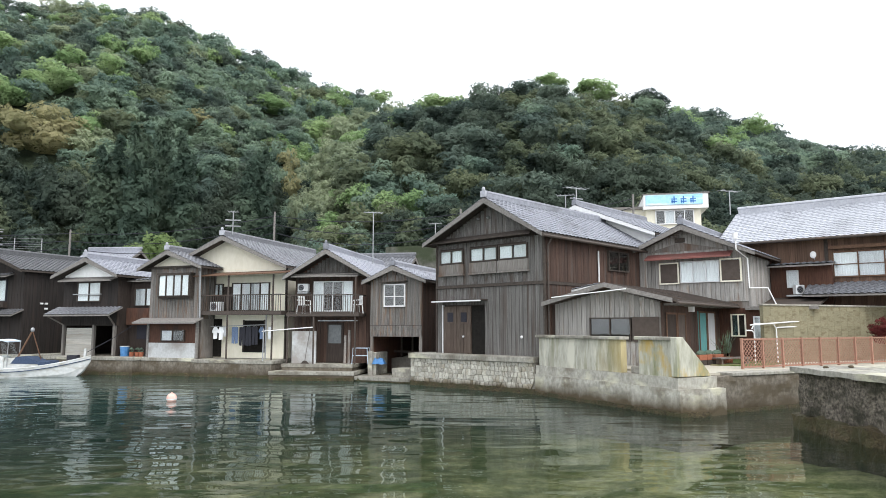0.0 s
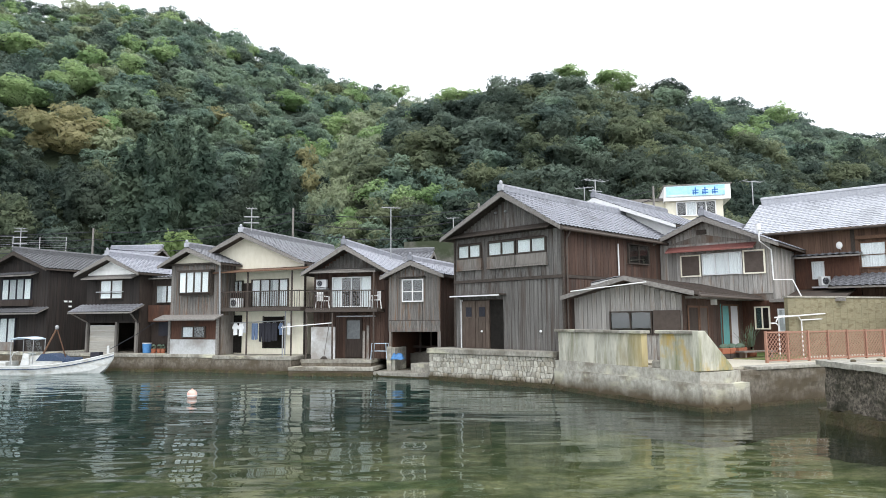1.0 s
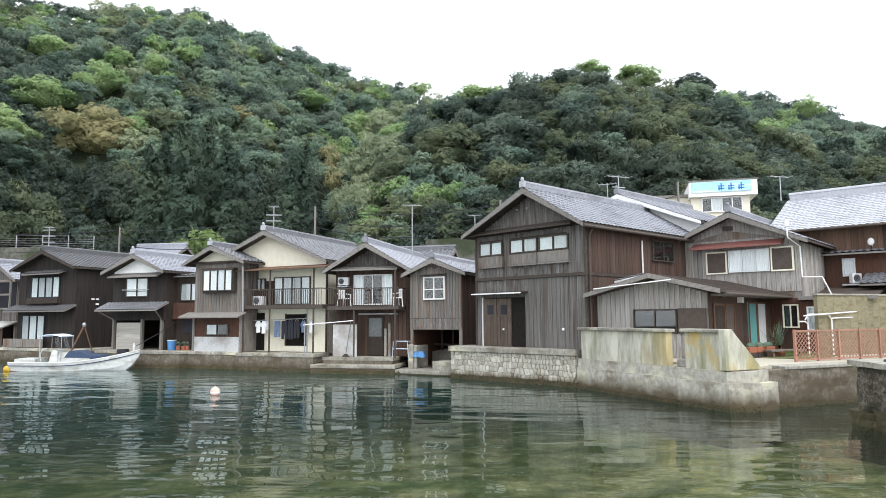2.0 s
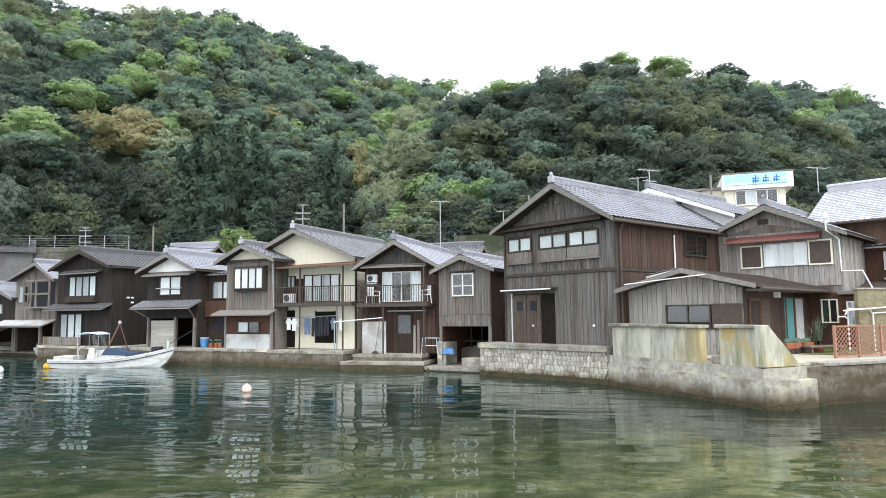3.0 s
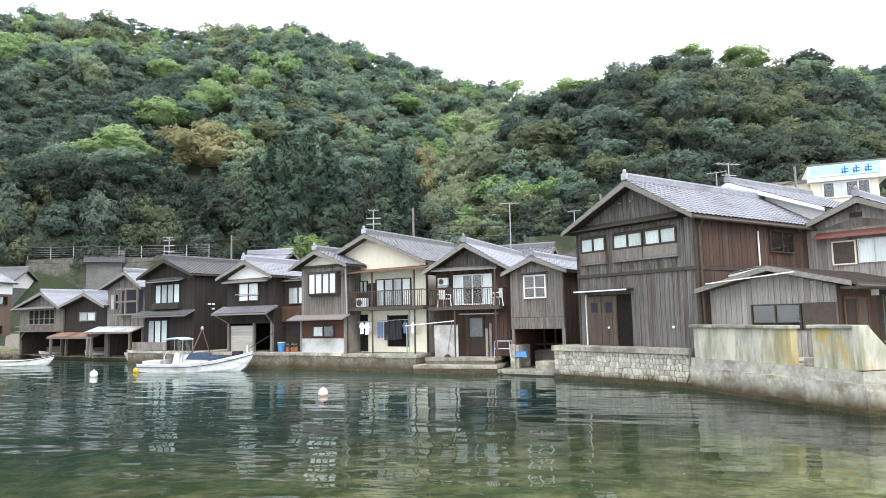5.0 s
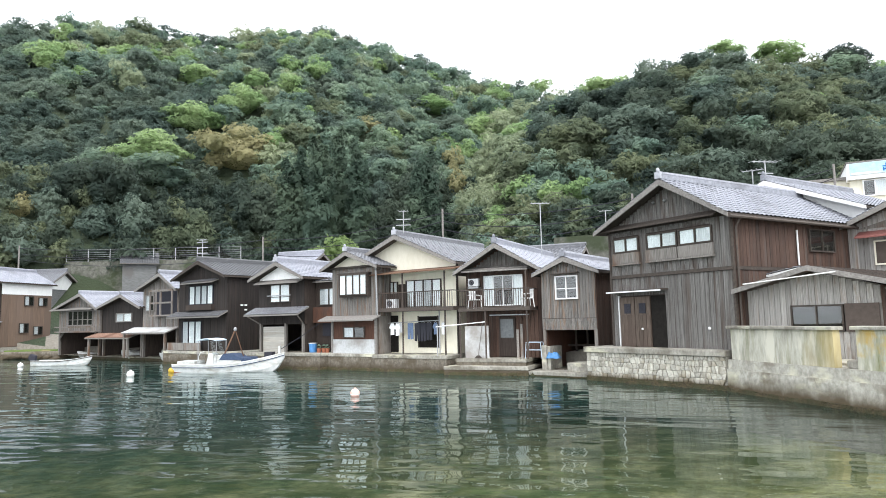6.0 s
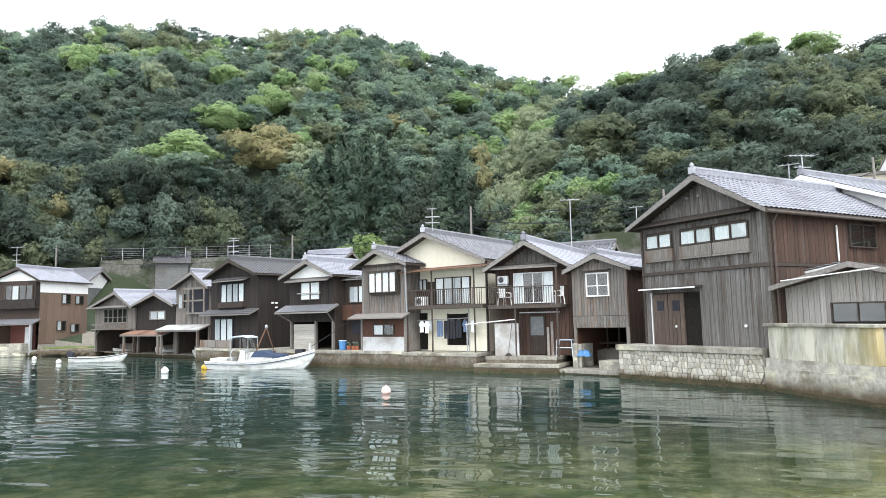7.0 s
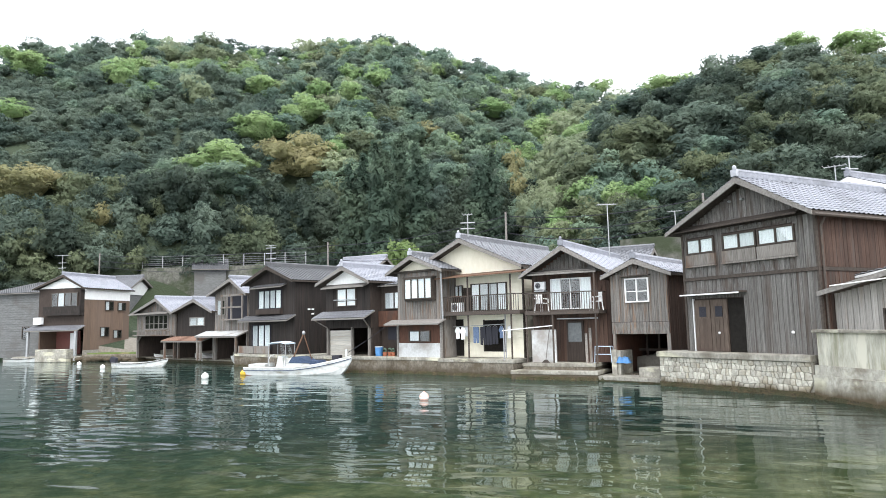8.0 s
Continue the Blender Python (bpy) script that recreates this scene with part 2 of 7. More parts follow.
BLUE_PALE = surface("pale_blue_canvas", (0.42, 0.52, 0.62), (0.55, 0.63, 0.70), bump=0.05)
TARP_NAVY = surface("navy_tarpaulin", (0.02, 0.035, 0.07), (0.06, 0.085, 0.14), (3, 3, 3), bump=0.3)
SMOKE = surface("dim_frosted_pane", (0.09, 0.10, 0.105), (0.15, 0.16, 0.165), (1, 1, 1), rough=0.25, spec=0.6, bump=0.0)
DENIM = surface("blue_denim", (0.06, 0.09, 0.16), (0.16, 0.22, 0.33), (6, 6, 6))
CLOTH_BLACK = surface("dark_cloth", (0.012, 0.013, 0.02), (0.04, 0.04, 0.05), (6, 6, 6))
YELLOW = surface("yellow_plastic", (0.45, 0.28, 0.02), (0.62, 0.42, 0.05), rough=0.5)
PINK = surface("faded_pink_plastic", (0.62, 0.33, 0.27), (0.78, 0.52, 0.45), (2, 2, 2), rough=0.5)
LATTICE = surface("red_brown_lattice_wood", (0.26, 0.13, 0.09), (0.40, 0.23, 0.17), (3, 3, 3))
TERRACOTTA = surface("terracotta", (0.22, 0.075, 0.04), (0.34, 0.13, 0.075), (4, 4, 4))
SAND = surface("pale_gravel", (0.38, 0.35, 0.28), (0.52, 0.49, 0.41), (3, 3, 3), bump=0.4)
LAWN = surface("short_grass", (0.05, 0.085, 0.02), (0.14, 0.19, 0.05), (4, 4, 4), bump=0.8, dist=0.06, stain=(0.22, 0.19, 0.10))
EARTH = surface("hillside_undergrowth", (0.022, 0.034, 0.020), (0.055, 0.074, 0.040), (0.6, 0.6, 0.6), bump=0.8, dist=0.4, stain=(0.03, 0.042, 0.02), stain_scale=(0.1, 0.1, 0.1))
SHORE = surface("village_ground", (0.13, 0.12, 0.10), (0.24, 0.22, 0.19), (0.7, 0.7, 0.7), bump=0.4)
BARK = surface("bark", (0.05, 0.04, 0.03), (0.13, 0.11, 0.085), (3, 3, 0.6), bump=0.6)
SIGN_BLUE = surface("pale_blue_sign", (0.28, 0.55, 0.74), (0.42, 0.66, 0.80), (0.6, 0.6, 0.6), bump=0, rough=0.4, stain=(0.62, 0.74, 0.78), stain_at=(0.5, 0.6), stain_scale=(0.5, 0.5, 2.0))
SIGN_INK = surface("deep_blue_sign_paint", (0.03, 0.13, 0.40), (0.05, 0.18, 0.48), bump=0)
HULL = surface("white_boat_gelcoat", (0.46, 0.48, 0.48), (0.62, 0.63, 0.62), (1, 1, 1), rough=0.4, spec=0.4, bump=0.02, stain=(0.30, 0.28, 0.23), stain_at=(0.5, 0.72), stain_scale=(1.5, 1.5, 4))
HULL_RED = surface("red_antifouling", (0.16, 0.06, 0.045), (0.26, 0.11, 0.085), (2, 2, 2))
FLOAT = surface("white_buoy_foam", (0.7, 0.7, 0.68), (0.82, 0.82, 0.8), (3, 3, 3), bump=0.1)


def leafy(name, c1, c2, var=0.09, grain=2.2, cut=4.2):
    """Foliage: tree-scale tint, spray-scale light and dark, ragged leaf edges, some light through the leaves."""
    m, nt = nodes_of(name)
    n, lk = nt.nodes.new, nt.links.new
    out, bs = n("ShaderNodeOutputMaterial"), n("ShaderNodeBsdfPrincipled")
    tc, ge = n("ShaderNodeTexCoord"), n("ShaderNodeNewGeometry")
    nz, nf, nc = n("ShaderNodeTexNoise"), n("ShaderNodeTexNoise"), n("ShaderNodeTexNoise")
    nz.inputs["Scale"].default_value = 0.12
    nz.inputs["Detail"].default_value = 3
    nf.inputs["Scale"].default_value = grain
    nf.inputs["Detail"].default_value = 5
    nf.inputs["Roughness"].default_value = 0.65
    nc.inputs["Scale"].default_value = cut
    nc.inputs["Detail"].default_value = 3
    nc.inputs["Roughness"].default_value = 0.65
    for q in (nz, nf, nc):
        lk(tc.outputs["Object"], q.inputs["Vector"])
    ra = n("ShaderNodeValToRGB")
    ra.color_ramp.elements[0].position, ra.color_ramp.elements[1].position = 0.40, 0.60
    ra.color_ramp.elements[0].color, ra.color_ramp.elements[1].color = (*c1, 1), (*c2, 1)
    lk(nz.outputs["Fac"], ra.inputs["Fac"])
    hs, ma, mf, mm = n("ShaderNodeHueSaturation"), n("ShaderNodeMapRange"), n("ShaderNodeMapRange"), n("ShaderNodeMath")
    mm.operation = "MULTIPLY"
    ma.inputs["To Min"].default_value, ma.inputs["To Max"].default_value = 1 - var, 1 + var
    mf.inputs["From Min"].default_value, mf.inputs["From Max"].default_value = 0.36, 0.64
    mf.inputs["To Min"].default_value, mf.inputs["To Max"].default_value = 0.88, 1.16
    lk(ge.outputs["Random Per Island"], ma.inputs["Value"])
    lk(nf.outputs["Fac"], mf.inputs["Value"])
    lk(ma.outputs[0], mm.inputs[0])
    lk(mf.outputs[0], mm.inputs[1])
    lk(mm.outputs[0], hs.inputs["Value"])
    lk(ra.outputs["Color"], hs.inputs["Color"])
    lk(hs.outputs["Color"], bs.inputs["Base Color"])
    bs.inputs["Roughness"].default_value = 0.7
    bs.inputs["Specular IOR Level"].default_value = 0.15
    tl, mt = n("ShaderNodeBsdfTranslucent"), n("ShaderNodeMixShader")
    mt.inputs[0].default_value = 0.48
    lk(hs.outputs["Color"], tl.inputs["Color"])
    lk(bs.outputs["BSDF"], mt.inputs[1])
    lk(tl.outputs[0], mt.inputs[2])
    gap, tp, mc = n("ShaderNodeMath"), n("ShaderNodeBsdfTransparent"), n("ShaderNodeMixShader")
    gap.operation = "LESS_THAN"
    gap.inputs[1].default_value = 0.47
    lk(nc.outputs["Fac"], gap.inputs[0])
    lk(gap.outputs[0], mc.inputs[0])
    lk(mt.outputs[0], mc.inputs[1])
    lk(tp.outputs[0], mc.inputs[2])
    lk(mc.outputs[0], out.inputs["Surface"])
    return m


# Dark and mid leaf colours carry extra blue in place of distance haze.
LEAF_DARK = leafy("dark_evergreen_leaves", (0.081, 0.118, 0.099), (0.148, 0.191, 0.148))
# Evergreen leaf colour darkened further to carry the deep shade low on the hill.
LEAF_EVERGREEN_SHADED = leafy("shade_toned_evergreen_leaves", (0.042, 0.063, 0.051), (0.080, 0.106, 0.078))
LEAF_MID = leafy("mid_green_leaves", (0.132, 0.196, 0.156), (0.220, 0.295, 0.208))
LEAF_FRESH = leafy("fresh_spring_leaves", (0.205, 0.310, 0.140), (0.305, 0.405, 0.195))
LEAF_PALE = leafy("pale_catkin_leaves", (0.220, 0.265, 0.170), (0.310, 0.355, 0.225))
LEAF_OCHRE = leafy("yellow_brown_leaves", (0.235, 0.235, 0.125), (0.325, 0.305, 0.165))
LEAF_OLIVE = leafy("olive_bamboo_leaves", (0.100, 0.128, 0.082), (0.165, 0.192, 0.114))
LEAF_BUSH = leafy("light_green_bush_leaves", (0.150, 0.215, 0.085), (0.225, 0.295, 0.120))
LEAF_CEDAR = leafy("cedar_needles", (0.064, 0.100, 0.074), (0.106, 0.148, 0.102))
LEAF_RED = leafy("red_shrub_leaves", (0.12, 0.025, 0.025), (0.2, 0.05, 0.045), 0.3, 12, 14)


def glass_sheet(name, tint, rough=0.02):
    m, nt = nodes_of(name)
    n, lk = nt.nodes.new, nt.links.new
    out, mx = n("ShaderNodeOutputMaterial"), n("ShaderNodeMixShader")
    tr, gl = n("ShaderNodeBsdfTransparent"), n("ShaderNodeBsdfGlossy")
    mx.inputs[0].default_value = 0.07
    tr.inputs["Color"].default_value = (*tint, 1)
    gl.inputs["Roughness"].default_value = rough
    lk(tr.outputs[0], mx.inputs[1])
    lk(gl.outputs[0], mx.inputs[2])
    lk(mx.outputs[0], out.inputs["Surface"])
    return m


GLASS = glass_sheet("window_glass", (0.95, 0.97, 0.97))


def water_surface():
    m, nt = nodes_of("harbour_water")
    n, lk = nt.nodes.new, nt.links.new
    out, mx = n("ShaderNodeOutputMaterial"), n("ShaderNodeMixShader")
    fr, gl = n("ShaderNodeFresnel"), n("ShaderNodeBsdfGlossy")
    tr, df, body = n("ShaderNodeBsdfTransparent"), n("ShaderNodeBsdfDiffuse"), n("ShaderNodeMixShader")
    fr.inputs["IOR"].default_value = 1.33
    gl.inputs["Roughness"].default_value = 0.015
    gl.inputs["Color"].default_value = (0.95, 0.97, 0.97, 1)
    tr.inputs["Color"].default_value = (0.90, 0.95, 0.80, 1)
    df.inputs["Color"].default_value = (0.022, 0.050, 0.042, 1)
    tc = n("ShaderNodeTexCoord")
    # murk grows from the shallows by the pier towards the deep middle
    sx = n("ShaderNodeSeparateXYZ")
    lk(tc.outputs["Object"], sx.inputs[0])
    dep = n("ShaderNodeMath")
    dep.operation = "MULTIPLY_ADD"
    dep.inputs[1].default_value = -0.55
    lk(sx.outputs["X"], dep.inputs[0])
    lk(sx.outputs["Y"], dep.inputs[2])
    nz = n("ShaderNodeTexNoise")
    nz.inputs["Scale"].default_value = 0.16
    nz.inputs["Detail"].default_value = 4
    lk(tc.outputs["Object"], nz.inputs["Vector"])
    nm = n("ShaderNodeMath")
    nm.operation = "MULTIPLY_ADD"
    nm.inputs[1].default_value = 9.0
    lk(nz.outputs["Fac"], nm.inputs[0])
    lk(dep.outputs[0], nm.inputs[2])
    mr = n("ShaderNodeMapRange")
    mr.inputs["From Min"].default_value, mr.inputs["From Max"].default_value = 15.0, 37.0
    mr.inputs["To Min"].default_value, mr.inputs["To Max"].default_value = 0.10, 0.92
    lk(nm.outputs[0], mr.inputs["Value"])
    lk(mr.outputs[0], body.inputs[0])
    lk(tr.outputs[0], body.inputs[1])
    lk(df.outputs[0], body.inputs[2])
    # long low swell and short ripples
    mp = n("ShaderNodeMapping")
    mp.inputs["Scale"].default_value = (0.45, 1.0, 1)
    mp.inputs["Rotation"].default_value = (0, 0, radians(14))
    lk(tc.outputs["Object"], mp.inputs["Vector"])
    a, b = n("ShaderNodeTexNoise"), n("ShaderNodeTexNoise")
    a.inputs["Scale"].default_value, a.inputs["Detail"].default_value = 0.8, 2
    b.inputs["Scale"].default_value, b.inputs["Detail"].default_value = 3.4, 2
    lk(mp.outputs[0], a.inputs["Vector"])
    lk(mp.outputs[0], b.inputs["Vector"])
    b1, b2 = n("ShaderNodeBump"), n("ShaderNodeBump")
    b1.inputs["Strength"].default_value, b1.inputs["Distance"].default_value = 1.0, 0.060
    b2.inputs["Strength"].default_value, b2.inputs["Distance"].default_value = 1.0, 0.0042
    lk(a.outputs["Fac"], b1.inputs["Height"])
    # ripples gather in patches where the wind touches down
    wp, wr, wm = n("ShaderNodeTexNoise"), n("ShaderNodeMapRange"), n("ShaderNodeMath")
    wp.inputs["Scale"].default_value, wp.inputs["Detail"].default_value = 0.13, 3
    wr.inputs["From Min"].default_value, wr.inputs["From Max"].default_value = 0.42, 0.62
    wr.inputs["To Min"].default_value, wr.inputs["To Max"].default_value = 0.3, 2.2
    wm.operation = "MULTIPLY"
    lk(mp.outputs[0], wp.inputs["Vector"])
    lk(wp.outputs["Fac"], wr.inputs["Value"])
    lk(b.outputs["Fac"], wm.inputs[0])
    lk(wr.outputs[0], wm.inputs[1])
    lk(wm.outputs[0], b2.inputs["Height"])
    lk(b1.outputs["Normal"], b2.inputs["Normal"])
    for s in (fr, gl):
        lk(b2.outputs["Normal"], s.inputs["Normal"])
    lk(fr.outputs[0], mx.inputs[0])
    lk(body.outputs[0], mx.inputs[1])
    lk(gl.outputs[0], mx.inputs[2])
    lk(mx.outputs[0], out.inputs["Surface"])
    return m


WATER = water_surface()
BED = surface("pebbly_seabed", (0.11, 0.112, 0.065), (0.35, 0.335, 0.215), (1, 1, 1), fine=4.5, bump=0.5, stain=(0.062, 0.078, 0.030), stain_at=(0.40, 0.58), stain_scale=(0.8, 0.8, 0.8))


# ---- building blocks ----
class Shape:
    """Gathers vertices and faces of one mesh."""

    def __init__(self):
        self.v, self.f = [], []

    def add(self, verts, faces):
        k = len(self.v)
        self.v += [tuple(p) for p in verts]
        self.f += [tuple(i + k for i in q) for q in faces]
        return self

    def box(self, x0, x1, y0, y1, z0, z1):
        return self.add([(x0, y0, z0), (x1, y0, z0), (x1, y1, z0), (x0, y1, z0), (x0, y0, z1), (x1, y0, z1), (x1, y1, z1), (x0, y1, z1)],
                        [(0, 3, 2, 1), (4, 5, 6, 7), (0, 1, 5, 4), (1, 2, 6, 5), (2, 3, 7, 6), (3, 0, 4, 7)])

    def prism(self, poly, y0, y1):
        """poly: (x, z) points counter-clockwise seen from the front (-y)."""
        k = len(poly)
        vs = [(x, y0, z) for x, z in poly] + [(x, y1, z) for x, z in poly]
        return self.add(vs, [tuple(range(k)), tuple(reversed(range(k, 2 * k)))] + [(i, i + k, (i + 1) % k + k, (i + 1) % k) for i in range(k)])

    def plan(self, poly, z0, z1):
        """poly: (x, y) points counter-clockwise from above."""
        k = len(poly)
        vs = [(x, y, z0) for x, y in poly] + [(x, y, z1) for x, y in poly]
        return self.add(vs, [tuple(reversed(range(k))), tuple(range(k, 2 * k))] + [(i, (i + 1) % k, (i + 1) % k + k, i + k) for i in range(k)])

    def rod(self, p, q, r, sides=8, r2=None):
        p, q = Vector(p), Vector(q)
        d = (q - p).normalized()
        a = d.orthogonal().normalized()
        b = d.cross(a)
        vs = []
        for c, rr in ((p, r), (q, r if r2 is None else r2)):
            vs += [c + (a * math.cos(t) + b * math.sin(t)) * rr for t in (2 * math.pi * i / sides for i in range(sides))]
        return self.add(vs, [tuple(reversed(range(sides))), tuple(range(sides, 2 * sides))] +
                        [(i, (i + 1) % sides, (i + 1) % sides + sides, i + sides) for i in range(sides)])

    def path(self, pts, r, sides=7):
        """One connected tube along the points."""
        pts = [Vector(p) for p in pts]
        k = len(self.v)
        a = (pts[1] - pts[0]).normalized().orthogonal().normalized()
        for i, p in enumerate(pts):
            d = (pts[min(i + 1, len(pts) - 1)] - pts[max(i - 1, 0)]).normalized()
            a = (a - d * a.dot(d)).normalized()
            b = d.cross(a)
            self.v += [tuple(p + (a * math.cos(t) + b * math.sin(t)) * r) for t in (2 * math.pi * j / sides for j in range(sides))]
        for i in range(len(pts) - 1):
            o = k + i * sides
            self.f += [(o + j, o + (j + 1) % sides, o + sides + (j + 1) % sides, o + sides + j) for j in range(sides)]
        self.f += [tuple(reversed(range(k, k + sides))), tuple(range(k + (len(pts) - 1) * sides, k + len(pts) * sides))]
        return self

    def ball(self, c, rx, ry, rz, seg=12, rings=8):
        vs = [(c[0], c[1], c[2] - rz)]
        for i in range(1, rings):
            t = math.pi * i / rings
            vs += [(c[0] + rx * math.sin(t) * math.cos(2 * math.pi * j / seg), c[1] + ry * math.sin(t) * math.sin(2 * math.pi * j / seg), c[2] - rz * math.cos(t)) for j in range(seg)]
        vs.append((c[0], c[1], c[2] + rz))
        fs = [(0, 1 + (j + 1) % seg, 1 + j) for j in range(seg)]
        for i in range(rings - 2):
            o = 1 + i * seg
            fs += [(o + j, o + (j + 1) % seg, o + seg + (j + 1) % seg, o + seg + j) for j in range(seg)]
        o, top = 1 + (rings - 2) * seg, len(vs) - 1
        fs += [(o + j, o + (j + 1) % seg, top) for j in range(seg)]
        return self.add(vs, fs)

    def mesh(self, name, smooth=False):
        me = bpy.data.meshes.new(name)
        me.from_pydata(self.v, [], self.f)
        if smooth:
            me.shade_smooth()
        return me


def part(name, shape, material, parent=None, label="", smooth=False, bevel=0.0):
    me = shape if isinstance(shape, bpy.types.Mesh) else shape.mesh(name, smooth)
    if material and not me.materials:
        me.materials.append(material)
    ob = new(name, me)
    ob.parent = parent
    if label:
        ob["label"] = label
    if bevel:
        bv = ob.modifiers.new("worn_edge", "BEVEL")
        bv.width, bv.segments, bv.limit_method = bevel, 2, "ANGLE"
    return ob


def rough(ob, cuts, amount, scale=1.6):
    """Break up a plain block into an uneven, weathered one."""
    bm = bmesh.new()
    bm.from_mesh(ob.data)
    for _ in range(cuts):
        long_edges = [e for e in bm.edges if e.calc_length() > 0.22]
        bmesh.ops.subdivide_edges(bm, edges=long_edges, cuts=1, use_grid_fill=True)
    bm.normal_update()
    moves = [(v, v.normal * amount * (noise.noise(v.co * scale) + 0.6 * noise.noise(v.co * scale * 3.1))) for v in bm.verts]
    for v, d in moves:
        v.co += d
    bm.to_mesh(ob.data)
    bm.free()
    return ob


def thing(name, label, category, x, y, z, turn=0.0, group="", kind=""):
    ob = new(name)
    ob.empty_display_size = 0.3
    ob.location, ob.rotation_euler = (x, y, z), (0, 0, radians(turn))
    return tagged(ob, label, category, group, kind)


UNIT = Shape().box(0, 1, 0, 1, 0, 1).mesh("board")


def pieces(name, material, cells, parent):
    """Box pieces (x0, x1, y0, y1, z0, z1) as objects of their own on one shared mesh."""
    me = UNIT.copy()
    me.name = name
    me.materials.append(material)
    for x0, x1, y0, y1, z0, z1 in cells:
        ob = new(name, me)
        ob.parent = parent
        ob.location, ob.scale = (x0, y0, z0), (x1 - x0, y1 - y0, z1 - z0)


def tile_field(origin, along, up, pitch=0.27, course=0.25, wave=0.035, step=0.03):
    """Waved roof tiles in stepped courses over the parallelogram origin + along + up."""
    o, a, u = (np.array(p, float) for p in (origin, along, up))
    la, lu = np.linalg.norm(a), np.linalg.norm(u)
    nrm = np.cross(a, u)
    nrm = nrm / np.linalg.norm(nrm)
    if nrm[2] < 0:
        nrm = -nrm
    cols, rows = max(1, round(la / pitch)), max(1, round(lu / course))
    prof = np.array([0.0, 0.75, 1.0, 0.75, 0.0, -0.15])
    s = np.concatenate([[(c + k / 6) / cols for k in range(6)] for c in range(cols)] + [[1.0]])
    h = np.concatenate([np.tile(prof, cols), [0.0]]) * wave
    verts = []
    for r in range(rows):
        for k, lift in ((r / rows, step), ((r + 1) / rows, 0.0)):
            verts.append(o + s[:, None] * a + k * u + (h + lift)[:, None] * nrm)
    v = np.concatenate(verts)
    m = len(s)
    i = np.arange((2 * rows - 1) * m).reshape(-1, m)[:, :-1].ravel()
    sh = Shape()
    sh.v, sh.f = v.tolist(), np.stack([i, i + 1, i + 1 + m, i + m], 1).tolist()
    return sh


def gable_roof(site, w, d, ze, zr, tile, ur=None, side=0.55, front=0.6, back=0.3, verge=TRIM, knob=True, left=None, z0=0.0, u0=0.0, thick=0.09, v0=0.0, ridge_h=0.26, label=""):
    """Gable roof with its ridge running away from the front. Heights at the walls' lines; local to the site."""
    ur = w / 2 if ur is None else ur
    ze, zr = ze - z0, zr - z0
    sl = (zr - ze) / ur
    sr = (zr - ze) / (w - ur)
    left = side if left is None else left
    a, b = (-left, ze - left * sl), (w + side, ze - side * sr)
    y0, y1 = v0 - front, v0 + d + back
    X = lambda p: (p[0] + u0, p[1])
    slab = Shape()
    slab.prism([X(a), X((ur, zr)), X((ur, zr + thick)), X((a[0], a[1] + thick))], y0 + 0.03, y1)
    slab.prism([X((ur, zr)), X(b), X((b[0], b[1] + thick)), X((ur, zr + thick))], y0 + 0.03, y1)
    roof = part("roof", slab, TRIM_DARK, site, label)
    k = thick + 0.015
    for e in (a, b):
        sh = tile_field((e[0] + u0, y0, e[1] + k), (0, y1 - y0, 0), (ur - e[0], 0, zr - e[1]))
        tagged(part("tile_course", sh, tile, roof), kind="stuff")
    vb = Shape()
    hh = 0.24
    for e in (a, b):
        q = [X((e[0], e[1] - 0.05)), X((ur, zr - hh + thick)), X((ur, zr + thick)), X((e[0], e[1] + thick + 0.01))]
        vb = Shape().prism(q if e is a else [q[0], q[3], q[2], q[1]][::1], y0 - 0.02, y0 + 0.04)
        part("verge_board", vb, verge, roof)
    cap = Shape()
    cap.box(ur + u0 - 0.13, ur + u0 + 0.13, y0 + 0.02, y1, zr + k - 0.02, zr + k + ridge_h * 0.6)
    cap.rod((ur + u0, y0 - 0.03, zr + k + ridge_h * 0.72), (ur + u0, y1, zr + k + ridge_h * 0.72), 0.11, 8)
    part("ridge_cap", cap, tile, roof)
    if knob:
        kn = Shape().box(ur + u0 - 0.13, ur + u0 + 0.13, y0 - 0.06, y0 + 0.06, zr + k, zr + k + ridge_h)
        kn.ball((ur + u0, y0, zr + k + ridge_h + 0.07), 0.075, 0.075, 0.10, 10, 6)
        part("ridge_ornament", kn, TILE_SILVER if knob == 2 else TILE_PALE, roof)
    return roof


def pent_roof(site, x0, x1, y0, y1, z0, z1, tile, z_base, timber=TRIM, pitch=0.27, label="", side=0.0):
    """Lean-to roof: front edge y0 at z0, back edge y1 at z1."""
    z0, z1 = z0 - z_base, z1 - z_base
    sh = Shape()
    sh.add([(x0, y0, z0 - 0.07), (x1, y0, z0 - 0.07), (x1, y1, z1 - 0.07), (x0, y1, z1 - 0.07), (x0, y0, z0), (x1, y0, z0), (x1, y1, z1), (x0, y1, z1)],
           [(0, 3, 2, 1), (4, 5, 6, 7), (0, 1, 5, 4), (1, 2, 6, 5), (2, 3, 7, 6), (3, 0, 4, 7)])
    roof = part("lean_to_roof", sh, timber, site, label)
    if tile:
        tagged(part("tile_course", tile_field((x0, y0, z0 + 0.012), (x1 - x0, 0, 0), (0, y1 - y0, z1 - z0), pitch), tile, roof), kind="stuff")
    return roof


